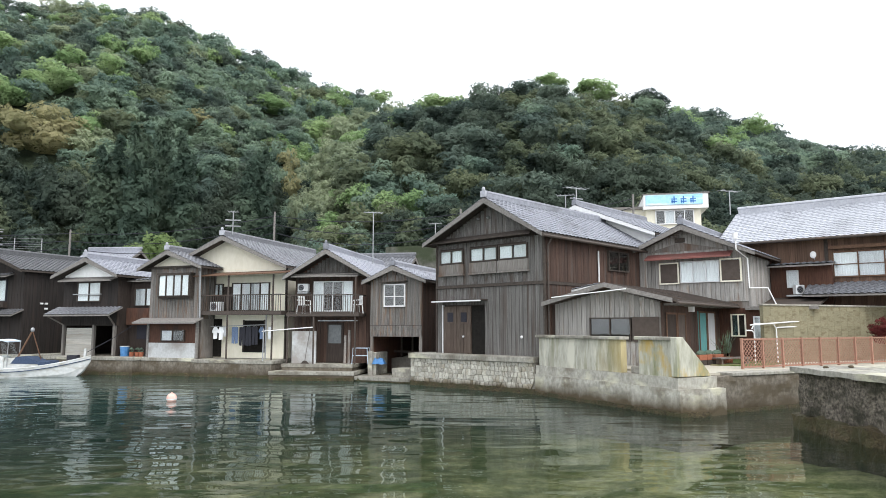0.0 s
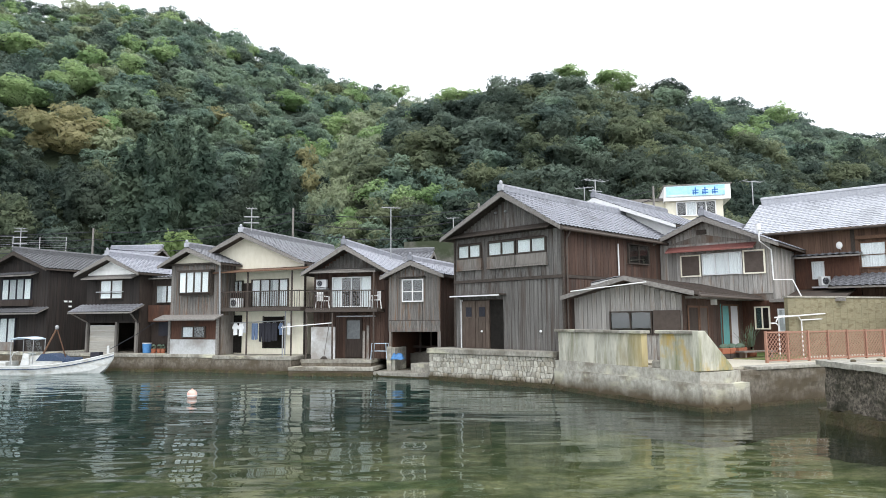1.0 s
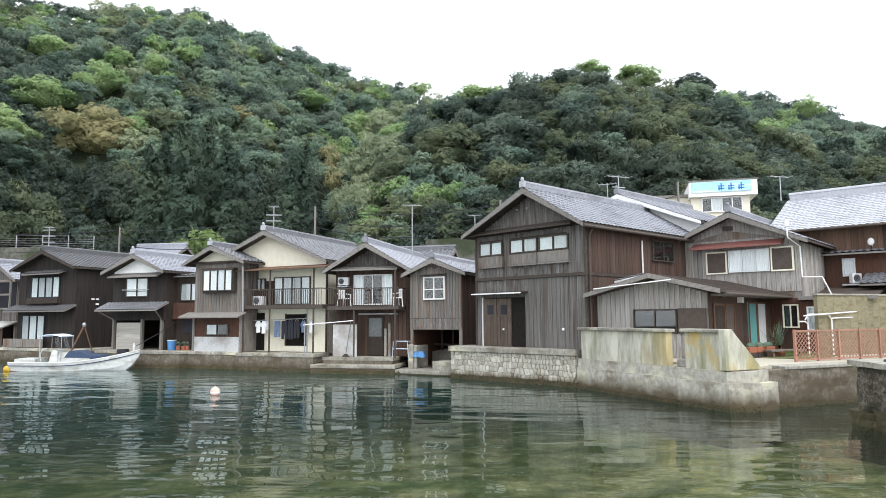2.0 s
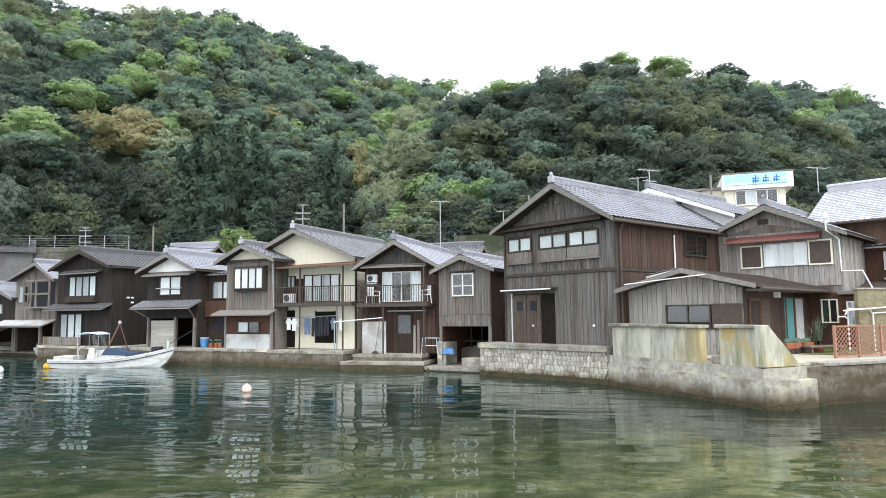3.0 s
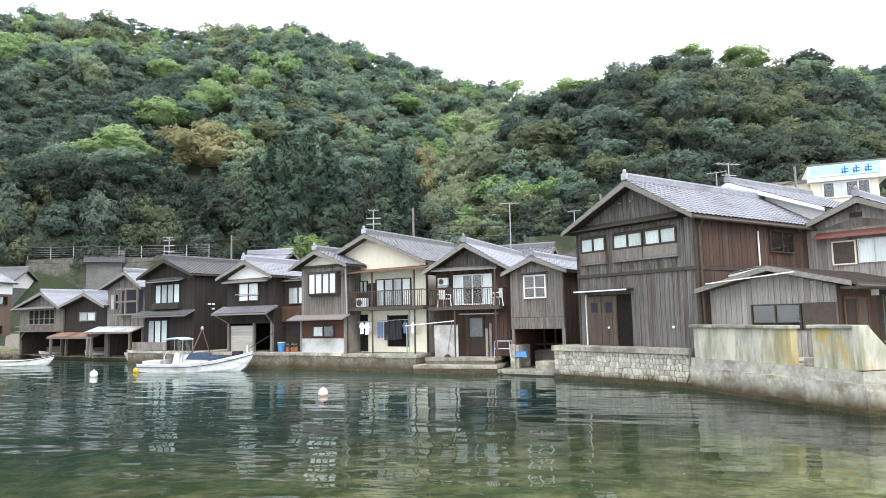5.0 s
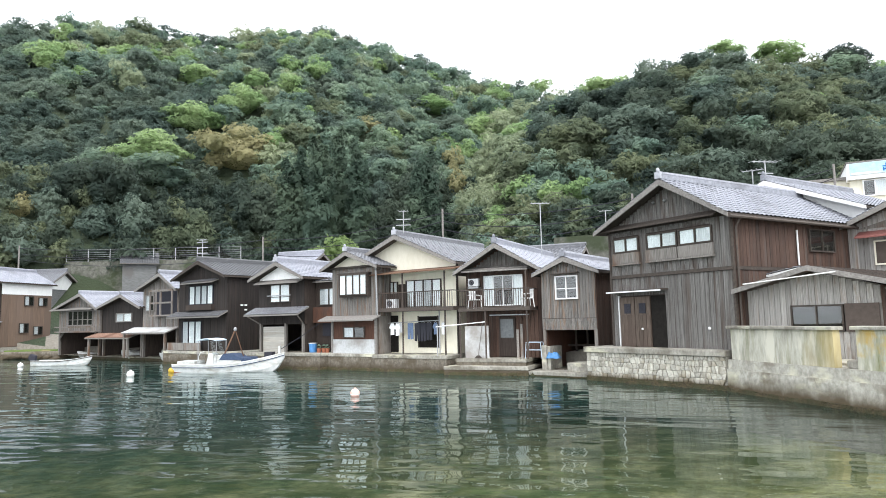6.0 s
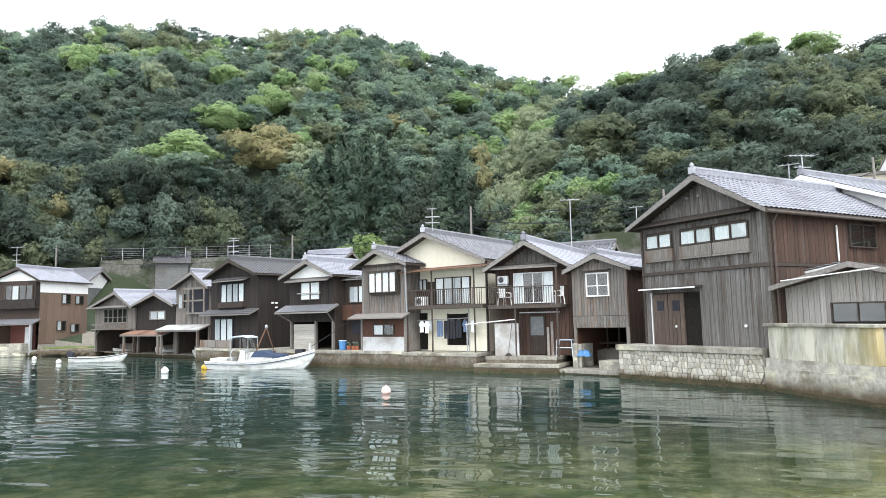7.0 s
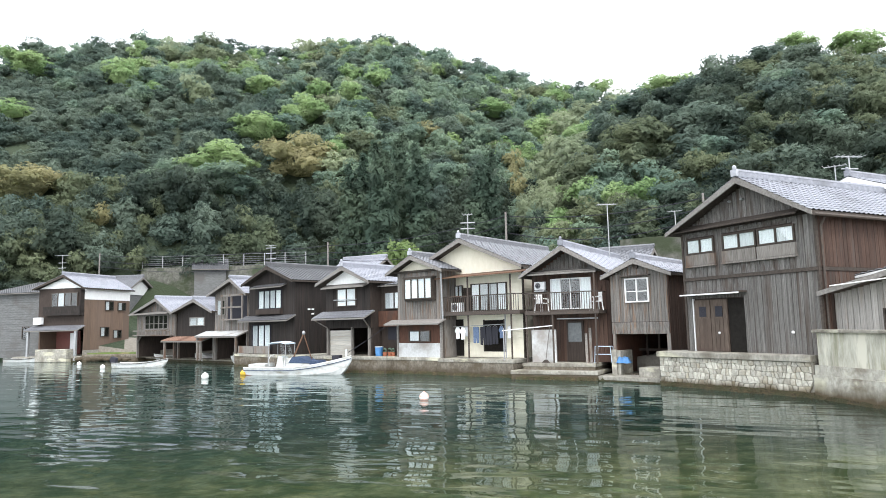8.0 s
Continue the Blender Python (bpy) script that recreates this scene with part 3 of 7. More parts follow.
def fretwork(xs, zs, solid, y0, y1):
    """One connected mesh of the solid cells of a grid, from y0 (front) to y1."""
    sh, at = Shape(), {}

    def vert(i, j, k):
        if (i, j, k) not in at:
            at[i, j, k] = len(sh.v)
            sh.v.append((xs[i], (y0, y1)[k], zs[j]))
        return at[i, j, k]

    for i in range(len(xs) - 1):
        for j in range(len(zs) - 1):
            if not solid(i, j):
                continue
            near = lambda a, b: 0 <= a < len(xs) - 1 and 0 <= b < len(zs) - 1 and solid(a, b)
            sh.f.append((vert(i, j, 0), vert(i + 1, j, 0), vert(i + 1, j + 1, 0), vert(i, j + 1, 0)))
            sh.f.append((vert(i, j + 1, 1), vert(i + 1, j + 1, 1), vert(i + 1, j, 1), vert(i, j, 1)))
            if not near(i - 1, j):
                sh.f.append((vert(i, j, 0), vert(i, j + 1, 0), vert(i, j + 1, 1), vert(i, j, 1)))
            if not near(i + 1, j):
                sh.f.append((vert(i + 1, j, 1), vert(i + 1, j + 1, 1), vert(i + 1, j + 1, 0), vert(i + 1, j, 0)))
            if not near(i, j - 1):
                sh.f.append((vert(i, j, 1), vert(i + 1, j, 1), vert(i + 1, j, 0), vert(i, j, 0)))
            if not near(i, j + 1):
                sh.f.append((vert(i, j + 1, 0), vert(i + 1, j + 1, 0), vert(i + 1, j + 1, 1), vert(i, j + 1, 1)))
    return sh


def window(site, x0, x1, y, z0, z1, z_base, n=2, rim=ALU, bar=0.05, curtains=(), label="", depth=0.09, backing=True, mid=False):
    """A window unit set on the wall plane y (front towards -y): frame, panes and what hangs behind them."""
    z0, z1 = z0 - z_base, z1 - z_base
    xs = [x0, x0 + bar]
    for i in range(1, n):
        c = x0 + (x1 - x0) * i / n
        xs += [c - bar * 0.45, c + bar * 0.45]
    xs += [x1 - bar, x1]
    zs = [z0, z0 + bar, z1 - bar, z1]
    if mid:
        c = z0 + (z1 - z0) * mid
        zs[2:2] = [c - bar * 0.3, c + bar * 0.3]
    fr = fretwork(xs, zs, lambda i, j: i % 2 == 0 or j % 2 == 0, y - depth, y)
    win = part("window", fr, rim, site, label)
    # Black sheet in place of the dark room behind the panes.
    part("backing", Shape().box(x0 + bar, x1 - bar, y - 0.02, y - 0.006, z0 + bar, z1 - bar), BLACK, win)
    for i in range(n):
        a, b = x0 + (x1 - x0) * i / n + bar * 0.5, x0 + (x1 - x0) * (i + 1) / n - bar * 0.5
        part("pane", Shape().box(a, b, y - depth * 0.55, y - depth * 0.5, z0 + bar, z1 - bar), GLASS, win)
        if i < len(curtains) and curtains[i]:
            sh = Shape()
            k = max(4, int((b - a) / 0.05))
            vs = [(a + (b - a) * j / k, y - 0.032 + 0.007 * (-1) ** j, z) for z in (z0 + bar, z1 - bar) for j in range(k + 1)]
            sh.add(vs, [(j, j + 1, j + k + 2, j + k + 1) for j in range(k)])
            part("curtain", sh, curtains[i], win)
    return win


def railing(site, x0, x1, y0, y1, z0, z1, z_base, mat, bars=0.13, ends=True, label=""):
    """A balcony rail along the front, with its two short ends."""
    z0, z1 = z0 - z_base, z1 - z_base
    rl = part("railing", Shape().box(x0, x1, y0, y0 + 0.05, z1 - 0.05, z1).box(x0, x1, y0, y0 + 0.05, z0 + 0.05, z0 + 0.09), mat, site, label)
    if ends:
        for x in (x0, x1 - 0.04):
            for zz in (z0 + 0.05, z1 - 0.05):
                part("end_rail", Shape().box(x, x + 0.04, y0 + 0.05, y1, zz, zz + 0.045), mat, rl)
    k = int((x1 - x0) / bars)
    pieces("baluster", mat, [(x0 + (x1 - x0) * (i + 0.5) / k - 0.012, x0 + (x1 - x0) * (i + 0.5) / k + 0.012, y0 + 0.012, y0 + 0.036, z0 + 0.09, z1 - 0.05) for i in range(k)], rl)
    return rl


def board_wall(wall, x0, x1, y, zlow, top, width, mat, skip=(), thick=0.03):
    """Upright boards on a wall plane y; top is a height or a function of x; skip: (x0, x1, z0, z1) openings."""
    k = max(1, round((x1 - x0) / width))
    cells = []
    for i in range(k):
        a, b = x0 + (x1 - x0) * i / k, x0 + (x1 - x0) * (i + 1) / k - 0.012
        hi = min(top(a), top(b)) if callable(top) else top
        spans = [(zlow, hi)]
        for s0, s1, t0, t1 in skip:
            if s0 < (a + b) / 2 < s1:
                spans = [q for p0, p1 in spans for q in ((p0, min(p1, t0)), (max(p0, t1), p1)) if q[1] - q[0] > 0.05]
        o = 0.004 * (i % 3)
        cells += [(a, b, y - thick - o, y, p0, p1) for p0, p1 in spans if p1 - p0 > 0.05]
    pieces("board", mat, cells, wall)


def side_board_wall(wall, x, y0, y1, zlow, top, width, mat, name="board"):
    """Upright boards on a wall that looks towards +x, each a piece."""
    k = max(1, round((y1 - y0) / width))
    pieces(name, mat, [(x, x + 0.03 + 0.004 * (i % 3), y0 + (y1 - y0) * i / k, y0 + (y1 - y0) * (i + 1) / k - 0.012, zlow, top) for i in range(k)], wall)


def shell(site, w, d, z0, ze, zr, zb, front_mat, side_mat, front_low=None, gable_mat=None, ur=None, t=0.14, back=True, floor_at=None):
    """Four walls with a gable front and back; front_low: where the front wall begins above an open boat hall."""
    ur = w / 2 if ur is None else ur
    lo = (z0 if front_low is None else front_low) - zb
    e, r, g = ze - zb, zr - zb, z0 - zb
    fw = part("front_wall", Shape().prism([(0, lo), (w, lo), (w, e), (ur, r), (0, e)], 0, t), front_mat, site)
    part("side_wall", Shape().box(0, t, t + 0.002, d - t - 0.002, g, e), side_mat, site)
    sw = part("side_wall", Shape().box(w - t, w, t + 0.002, d - t - 0.002, g, e), side_mat, site)
    part("back_wall", Shape().prism([(0, g), (w, g), (w, e), (ur, r), (0, e)], d - t, d), side_mat, site)
    if front_low is not None:
        part("upper_floor", Shape().box(t, w - t, t, d - t, lo + 0.02, lo + 0.14), TRIM_DARK, site)
        part("boat_hall_floor", Shape().box(t, w - t, 0.3, d - t, g, g + 0.06), CONCRETE_DARK, site)
    return fw, sw

# ---- water, seabed, land ----
sea = part("water", Shape().add([(-900, -900, 0), (900, -900, 0), (900, 900, 0), (-900, 900, 0)], [(0, 1, 2, 3)]), WATER)
tagged(sea, "calm green harbour water with soft ripples and reflections", "water", kind="structure")


def seabed():
    sh = Shape()
    xs, ys = np.arange(-130, 71, 2.5), np.arange(-60, 101, 2.5)
    for y in ys:
        for x in xs:
            deep = 0.55 + 0.05 * max(0.0, 0.8 * y - 0.55 * x - 4) + 0.25 * noise.noise((x * 0.3, y * 0.3, 0))
            sh.v.append((x, y, -min(max(deep, 0.35), 3.5)))
    k = len(xs)
    sh.f = [(j * k + i, j * k + i + 1, (j + 1) * k + i + 1, (j + 1) * k + i) for j in range(len(ys) - 1) for i in range(k - 1)]
    return tagged(part("seabed", sh, BED, smooth=True), "shallow green-brown pebbly seabed under clear water", "seabed", kind="structure")


seabed()
tagged(part("deep_seabed", Shape().add([(-900, -900, -3.6), (900, -900, -3.6), (900, 900, -3.6), (-900, 900, -3.6)], [(0, 1, 2, 3)]), BED),
       "dark green deep seabed under harbour water", "seabed", kind="structure")

SHORELINE = [(-95, 62), (-75, 56), (-60, 52), (-54, 49.6), (-45, 50), (-35, 45.5), (-30, 43), (-21, 39), (-16, 38), (-8.4, 35.5), (-4, 35), (-1, 32.5),
             (5, 28.5), (8.2, 22.3), (11.2, 23.6), (17, 26.4), (30, 33), (60, 42), (95, 40)]
SHORE_AZ = [math.degrees(math.atan2(x, y)) for x, y in SHORELINE]
SHORE_R = [math.hypot(x, y) for x, y in SHORELINE]
# skylines: bearing and elevation in degrees, as seen from the landing
RIDGES = [
    dict(az=(-90, -70, -54.3, -52.2, -49.2, -43, -39.2, -36.4, -32.6, -29, -24.1, -21.6, -18.6, -16, -13.6, -11.4, -8.2, -5.8, -3.5, 4, 14, 30),
         el=(13, 15, 19.2, 20.4, 21.4, 22.9, 23.5, 23.2, 23.2, 24.0, 24.5, 23.8, 22.9, 22.1, 21.0, 20.3, 19.7, 19.4, 18.6, 16, 11, 6), near=82, far=185, canopy=3.6),
    dict(az=(-40, -17, -14.5, -13.4, -12, -10.9, -8.9, -5.9, -3.7, 0.3, 3.3, 6.8, 10.8, 12.7, 15.5, 18.3, 20, 21.7, 23.4, 24.9, 30, 40),
         el=(0, 0, 5.0, 8.2, 11.5, 14.2, 16.4, 17.8, 18.7, 19.5, 20.4, 20.8, 20.2, 20.0, 19.0, 18.3, 17.2, 15.3, 14.0, 11.7, 7, 3), near=52, far=122, canopy=3.8),
    dict(az=(-10, 0, 14, 18, 20.1, 22.2, 25.1, 28.3, 31.2, 34.3, 45, 70), el=(6, 10, 14, 16.4, 17.4, 16.8, 15.8, 14.4, 13.2, 12.1, 9, 6), near=70, far=230, canopy=3.8),
]


def hill_height(az, r):
    base = float(np.interp(az, (-6, 0), (0.85, 1.12)))
    z = base
    for h in RIDGES:
        far, near = h["far"], h["near"]
        e = float(np.interp(az, h["az"], h["el"]))
        top = far * math.tan(radians(e)) + 2.6 - h["canopy"]
        s = (r - near) / (far - near)
        if s <= 0 or top <= base:
            continue
        g = s ** 0.92 if s < 1 else 1 - 0.5 * (s - 1)
        z = max(z, base + (top - base) * g)
    bump = noise.noise((az * 0.16, r * 0.03, 3.0)) * 2.2
    return z + bump * min(1.0, max(0.0, (z - base) / 8))


def land():
    sh = Shape()
    azs = np.arange(-88, 66, 1.0)
    steps = np.array([0, 3, 6, 10, 15, 20, 26, 32, 40, 48, 56, 66, 76, 88, 100, 112, 124, 138, 152, 168, 190, 230, 300])
    for a in azs:
        r0 = float(np.interp(a, SHORE_AZ, SHORE_R))
        for i, s in enumerate(steps):
            r = r0 + s
            z = hill_height(a, r) if i else -1.0
            if i == 1:
                r = r0 + 0.02
                z = hill_height(a, r0)
            sh.v.append((r * math.sin(radians(a)), r * math.cos(radians(a)), max(z, -1.0)))
    k = len(steps)
    sh.f = [(i * k + j, (i + 1) * k + j, (i + 1) * k + j + 1, i * k + j + 1) for i in range(len(azs) - 1) for j in range(k - 1)]
    ob = part("ground", sh, SHORE, smooth=True)
    ob.data.materials.append(EARTH)
    for p in ob.data.polygons:
        if p.center.z > 1.5:
            p.material_index = 1
    return tagged(ob, "village shore rising into steep wooded hills", "ground", kind="structure")


land()


def quay(name, poly, z, label, lip=0.17):
    """A concrete quay block with a lip along its top and an algae band at the waterline."""
    ob = tagged(part(name, Shape().plan(poly, -1.2, z - lip), CONCRETE_QUAY), label, "quay", kind="structure")
    c = np.mean(poly, axis=0)
    grow = [tuple(np.array(p) + (np.array(p) - c) / np.linalg.norm(np.array(p) - c) * 0.05) for p in poly]
    part("coping", Shape().plan(grow, z - lip, z), CONCRETE, ob, bevel=0.02)
    wet = [tuple(np.array(p) + (np.array(p) - c) / np.linalg.norm(np.array(p) - c) * 0.025) for p in poly]
    rough(part("algae_band", Shape().plan(wet, -0.5, 0.15), ALGAE, ob), 5, 0.05, 2.4)
    return ob


quay("quay_dark_house", [(-30.6, 40.7), (-24.3, 37.9), (-20, 41), (-26, 45)], 0.9, "old concrete quay below the dark wooden house")
quay("quay_white_gable_house", [(-21.6, 36.35), (-16.05, 34.75), (-14.5, 38), (-20, 39.6)], 0.92, "stained concrete quay below the white gabled house")
quay("quay_bay_house", [(-16.0, 35.3), (-12.75, 34.18), (-12.0, 36.5), (-15.2, 37.6)], 0.9, "pale concrete quay below the bay window house")
quay("quay_cream_house", [(-12.7, 34.05), (-8.3, 32.55), (-7.3, 35.6), (-11.6, 37.0)], 0.86, "concrete quay ledge in front of the cream house")
quay("quay_red_house", [(-8.2, 31.75), (-4.15, 31.25), (-3.7, 34.5), (-7.2, 35.2)], 0.42, "low concrete landing step in front of the red-brown house")
quay("quay_red_house_upper", [(-7.75, 32.35), (-4.3, 31.75), (-3.9, 34.5), (-7.0, 35.2)], 0.74, "upper concrete terrace of the red-brown house")
quay("quay_slip", [(-4.1, 31.35), (-1.35, 30.0), (-0.6, 33.0), (-3.4, 34.4)], 0.22, "low wet concrete slip of the small boat house")
tagged(part("concrete_step", Shape().plan([(-2.35, 30.85), (-1.45, 30.4), (-1.0, 31.4), (-1.9, 31.8)], 0.15, 0.62), CONCRETE, bevel=0.03),
       "square weathered concrete block on the boat slip", "block")

# ---- stone retaining wall ----
SL, SR = Vector((-1.42, 29.4)), Vector((3.45, 25.4))
sw_len = (SR - SL).length
sw_turn = math.degrees(math.atan2(SR.y - SL.y, SR.x - SL.x))
stone_wall = thing("wall_stone", "pale stone retaining wall with a concrete cap above the water", "stone wall", SL.x, SL.y, 0, sw_turn, kind="structure")
part("wall_core", Shape().box(0, sw_len, 0.06, 1.6, -1.2, 1.16), MORTAR, stone_wall)
part("cap", Shape().box(-0.08, sw_len + 0.0, -0.1, 1.5, 1.16, 1.38), CONCRETE, stone_wall, "grey concrete cap", bevel=0.025)
part("terrace", Shape().plan([(0.5, 1.5), (sw_len, 1.5), (sw_len + 2, 5), (0.5, 5)], -1, 1.36), CONCRETE, stone_wall)
rough(part("algae_band", Shape().box(-0.02, sw_len, -0.03, 0.3, -0.5, 0.19), ALGAE, stone_wall), 6, 0.06, 2.6)


def stone(corners):
    """A fitted wall stone: irregular outline, sides going back into the wall, slightly domed face."""
    k = len(corners)
    cx, cz = sum(x for x, _ in corners) / k, sum(z for _, z in corners) / k
    ring = lambda f, y: [(cx + (x - cx) * f, y, cz + (z - cz) * f) for x, z in corners]
    vs = ring(1.0, 0.09) + ring(1.0, 0.012) + ring(0.86, -0.012) + [(cx, -0.02, cz)]
    fs = [(i + k * j, (i + 1) % k + k * j, (i + 1) % k + k * j + k, i + k * j + k) for j in (0, 1) for i in range(k)]
    fs += [(i + 2 * k, (i + 1) % k + 2 * k, 3 * k) for i in range(k)]
    return part("stone", Shape().add(vs, fs), STONE, stone_wall)


rg = random.Random(5)
levels = [0.17, 0.36, 0.59, 0.80, 0.99, 1.155]
wave = lambda j, x: levels[j] + (0.022 * math.sin(2.3 * x + 1.9 * j) + 0.02 * math.sin(6.7 * x + 4.1 * j) if 0 < j < 5 else 0)
for j in range(5):
    x, lean = 0.0, 0.0
    while x < sw_len - 0.12:
        w = rg.choice((0.13, 0.17, 0.2, 0.27)) * rg.uniform(0.9, 1.1)
        x1 = min(x + w, sw_len - 0.05)
        lean1 = rg.uniform(-0.045, 0.045)
        g, xm = 0.006, (x + x1) / 2 + rg.uniform(-0.03, 0.03)
        stone([(x - lean + g, wave(j, x) + g), (xm, wave(j, xm) + g - 0.01), (x1 - lean1 - g, wave(j, x1) + g), (x1 + lean1 - g, wave(j + 1, x1) - g),
               (xm, wave(j + 1, xm) - g + 0.012), (x + lean + g, wave(j + 1, x) - g)])
        x, lean = x1, lean1

# ---- concrete sea wall in front of the garden ----
WL, WR, WE = Vector((3.45, 25.4)), Vector((6.7, 19.25)), Vector((11.6, 21.67))
w_len, w_turn = (WR - WL).length, math.degrees(math.atan2(WR.y - WL.y, WR.x - WL.x))
sea_wall = thing("wall_sea", "stained concrete sea wall with moss and ochre streaks", "sea wall", WL.x, WL.y, 0, w_turn, kind="structure")
rough(part("footing", Shape().plan([(0, 0), (w_len, 0), (w_len + 0.35, 0.75), (w_len + 0.3, 1.6), (0, 1.6)], -1.2, 0.76), CONCRETE_TIDE, sea_wall), 6, 0.03, 1.8)
rough(part("ledge", Shape().plan([(0, 0.06), (w_len - 0.06, 0.06), (w_len + 0.28, 0.75), (w_len, 1.6), (0, 1.6)], 0.74, 1.08), CONCRETE_TIDE, sea_wall), 6, 0.022, 1.8)
rough(part("algae_band", Shape().plan([(0, -0.05), (w_len + 0.06, -0.06), (w_len + 0.4, 0.75), (w_len + 0.2, 1.4), (0, 1.4)], -0.5, 0.13), ALGAE, sea_wall), 6, 0.06, 2.6)
part("parapet", Shape().prism([(0.1, 1.08), (4.5, 1.08), (4.5, 2.12), (0.1, 2.12)], 0.16, 0.40), CONCRETE_MOSS, sea_wall)
part("parapet_cap", Shape().box(0.0, 4.58, 0.04, 0.46, 2.12, 2.22), CONCRETE, sea_wall, bevel=0.02)
part("parapet", Shape().prism([(5.28, 1.08), (w_len - 0.15, 1.08), (w_len - 0.15, 2.14), (5.28, 2.14)], 0.16, 0.40), CONCRETE_LICHEN, sea_wall)
part("parapet_cap", Shape().box(5.2, w_len - 0.1, 0.04, 0.46, 2.14, 2.24), CONCRETE, sea_wall, bevel=0.02)
part("lintel_step", Shape().box(4.75, 5.3, 0.3, 0.7, 1.06, 1.3), CONCRETE, sea_wall, "broken concrete step", bevel=0.05)

e_len, e_turn = (WE - WR).length, math.degrees(math.atan2(WE.y - WR.y, WE.x - WR.x))
end_wall = thing("wall_garden_edge", "grey concrete garden edge wall above the water", "sea wall", WR.x, WR.y, 0, e_turn, kind="structure")
rough(part("footing", Shape().box(0.45, 9.5, 0.03, 1.0, -1.2, 1.06), CONCRETE_QUAY, end_wall), 6, 0.05)
part("buttress", Shape().prism([(0.02, 1.1), (1.35, 1.1), (1.25, 1.25), (0.28, 2.24), (0.02, 2.24)], 0.02, 0.26), CONCRETE_LICHEN, end_wall, "sloping end of the parapet", bevel=0.02)
rough(part("rough_footing", Shape().plan([(0.0, -0.06), (1.75, -0.12), (2.0, 0.3), (0, 0.3)], -0.3, 0.72), CONCRETE_TIDE, end_wall), 5, 0.07, 2.2)
part("coping", Shape().box(2.2, 9.5, -0.02, 0.6, 1.06, 1.16), CONCRETE, end_wall, bevel=0.02)
part("algae_band", Shape().plan([(-0.1, -0.16), (1.8, -0.2), (2.2, -0.03), (9.5, -0.03), (9.5, 0.4), (-0.1, 0.4)], -1.15, 0.1), ALGAE, end_wall)
garden = part("pavement_garden", Shape().plan([(4.6, 25.2), (7.6, 20.2), (11.6, 22.1), (22, 27.2), (18, 36), (10, 33)], 0.3, 1.14), SAND)
tagged(garden, "pale gravel yard behind the sea wall", "yard", kind="structure")
tagged(part("lawn", Shape().plan([(9.6, 24.2), (11.2, 23.4), (13.4, 26.2), (12.2, 28.2)], 1.0, 1.17), LAWN), "small patch of short green lawn", "lawn", kind="structure")

# ---- pier at the right ----
pier = thing("pier", "dark weathered concrete pier with a rough pale top", "pier", 9.15, 17.5, 0, -87, kind="structure")
rough(part("body", Shape().box(0.02, 9.0, 0.05, 6.0, 0.30, 1.38), CONCRETE_DARK, pier), 6, 0.07)
rough(part("deck", Shape().box(-0.10, 9.0, -0.10, 6.0, 1.38, 1.52), CONCRETE, pier, "pale rough concrete deck"), 6, 0.035, 2.2)
rough(part("footing", Shape().box(-0.05, 9.0, -0.16, 6.0, -1.2, 0.34), ALGAE, pier, "algae covered footing"), 6, 0.12, 2.0)
rg = random.Random(11)
for i in range(6):
    s = rg.uniform(0.04, 0.08)
    rk = Shape().ball((0, 0, 0), s * 1.3, s, s * 0.7, 8, 5)
    rk.v = [(x * rg.uniform(0.85, 1.15), y * rg.uniform(0.85, 1.15), zz) for x, y, zz in rk.v]
    ob = part("pebble", rk, STONE)
    ob.location = (9.6 + i * 0.7 + rg.uniform(-0.2, 0.2), 17.0 - rg.uniform(0, 0.6), 1.52 + s * 0.5)
    tagged(ob, "small rounded stone lying on the pier deck", "stone", "stones on the pier")

# ---- A: large two-storey boat house ----
ZA = 1.36
A = thing("boat_house", "large two-storey weathered brown wooden house with silver-grey tiled roof", "house", -0.24, 29.64, ZA, -44)
AW, AD, AE, AR, AU = 5.76, 9.5, 6.22, 7.72, 3.25
fw, sw = shell(A, AW, AD, ZA, AE, AR, ZA, WOOD_DARK, WOOD_RED, ur=AU)
h = lambda v: v - ZA
gab = lambda x: h(AE) + (AR - AE) * (x / AU if x < AU else (AW - x) / (AW - AU)) - 0.03
board_wall(fw, 0, AW, 0, 0.0, h(4.16), 0.2, WOOD_BOARD, skip=[(0.4, 2.8, -1, h(3.44))])
board_wall(fw, 0, AW, 0, h(4.30), h(6.10), 0.2, WOOD_BOARD, skip=[(0.2, 1.65, h(4.72), h(5.9)), (2.0, 5.05, h(4.72), h(5.9))])
board_wall(fw, 0.2, AW - 0.2, 0, h(6.32), gab, 0.2, WOOD_BOARD)
part("band_board", Shape().box(-0.03, AW + 0.03, -0.09, 0, h(4.17), h(4.29)), TRIM_DARK, A)
part("gable_sill", Shape().add([(-0.15, -0.42, h(6.12)), (5.4, -0.42, h(6.12)), (5.4, 0, h(6.34)), (-0.15, 0, h(6.34)), (-0.15, -0.42, h(6.17)), (5.4, -0.42, h(6.17)), (5.4, 0, h(6.39)), (-0.15, 0, h(6.39))],
     [(0, 3, 2, 1), (4, 5, 6, 7), (0, 1, 5, 4), (1, 2, 6, 5), (2, 3, 7, 6), (3, 0, 4, 7)]), TRIM_DARK, A)
side_cells = []
k = int(AD / 0.2)
for i in range(k):
    for z0, z1 in ((0.0, h(4.16)), (h(4.30), h(AE) - 0.1)):
        side_cells.append((AW, AW + 0.03 + 0.004 * (i % 3), i * 0.2, i * 0.2 + 0.188, z0, z1))
pieces("board", WOOD_BOARD_RED, side_cells, sw)
part("band_board", Shape().box(AW, AW + 0.07, 0, AD, h(4.17), h(4.29)), TRIM_DARK, A)
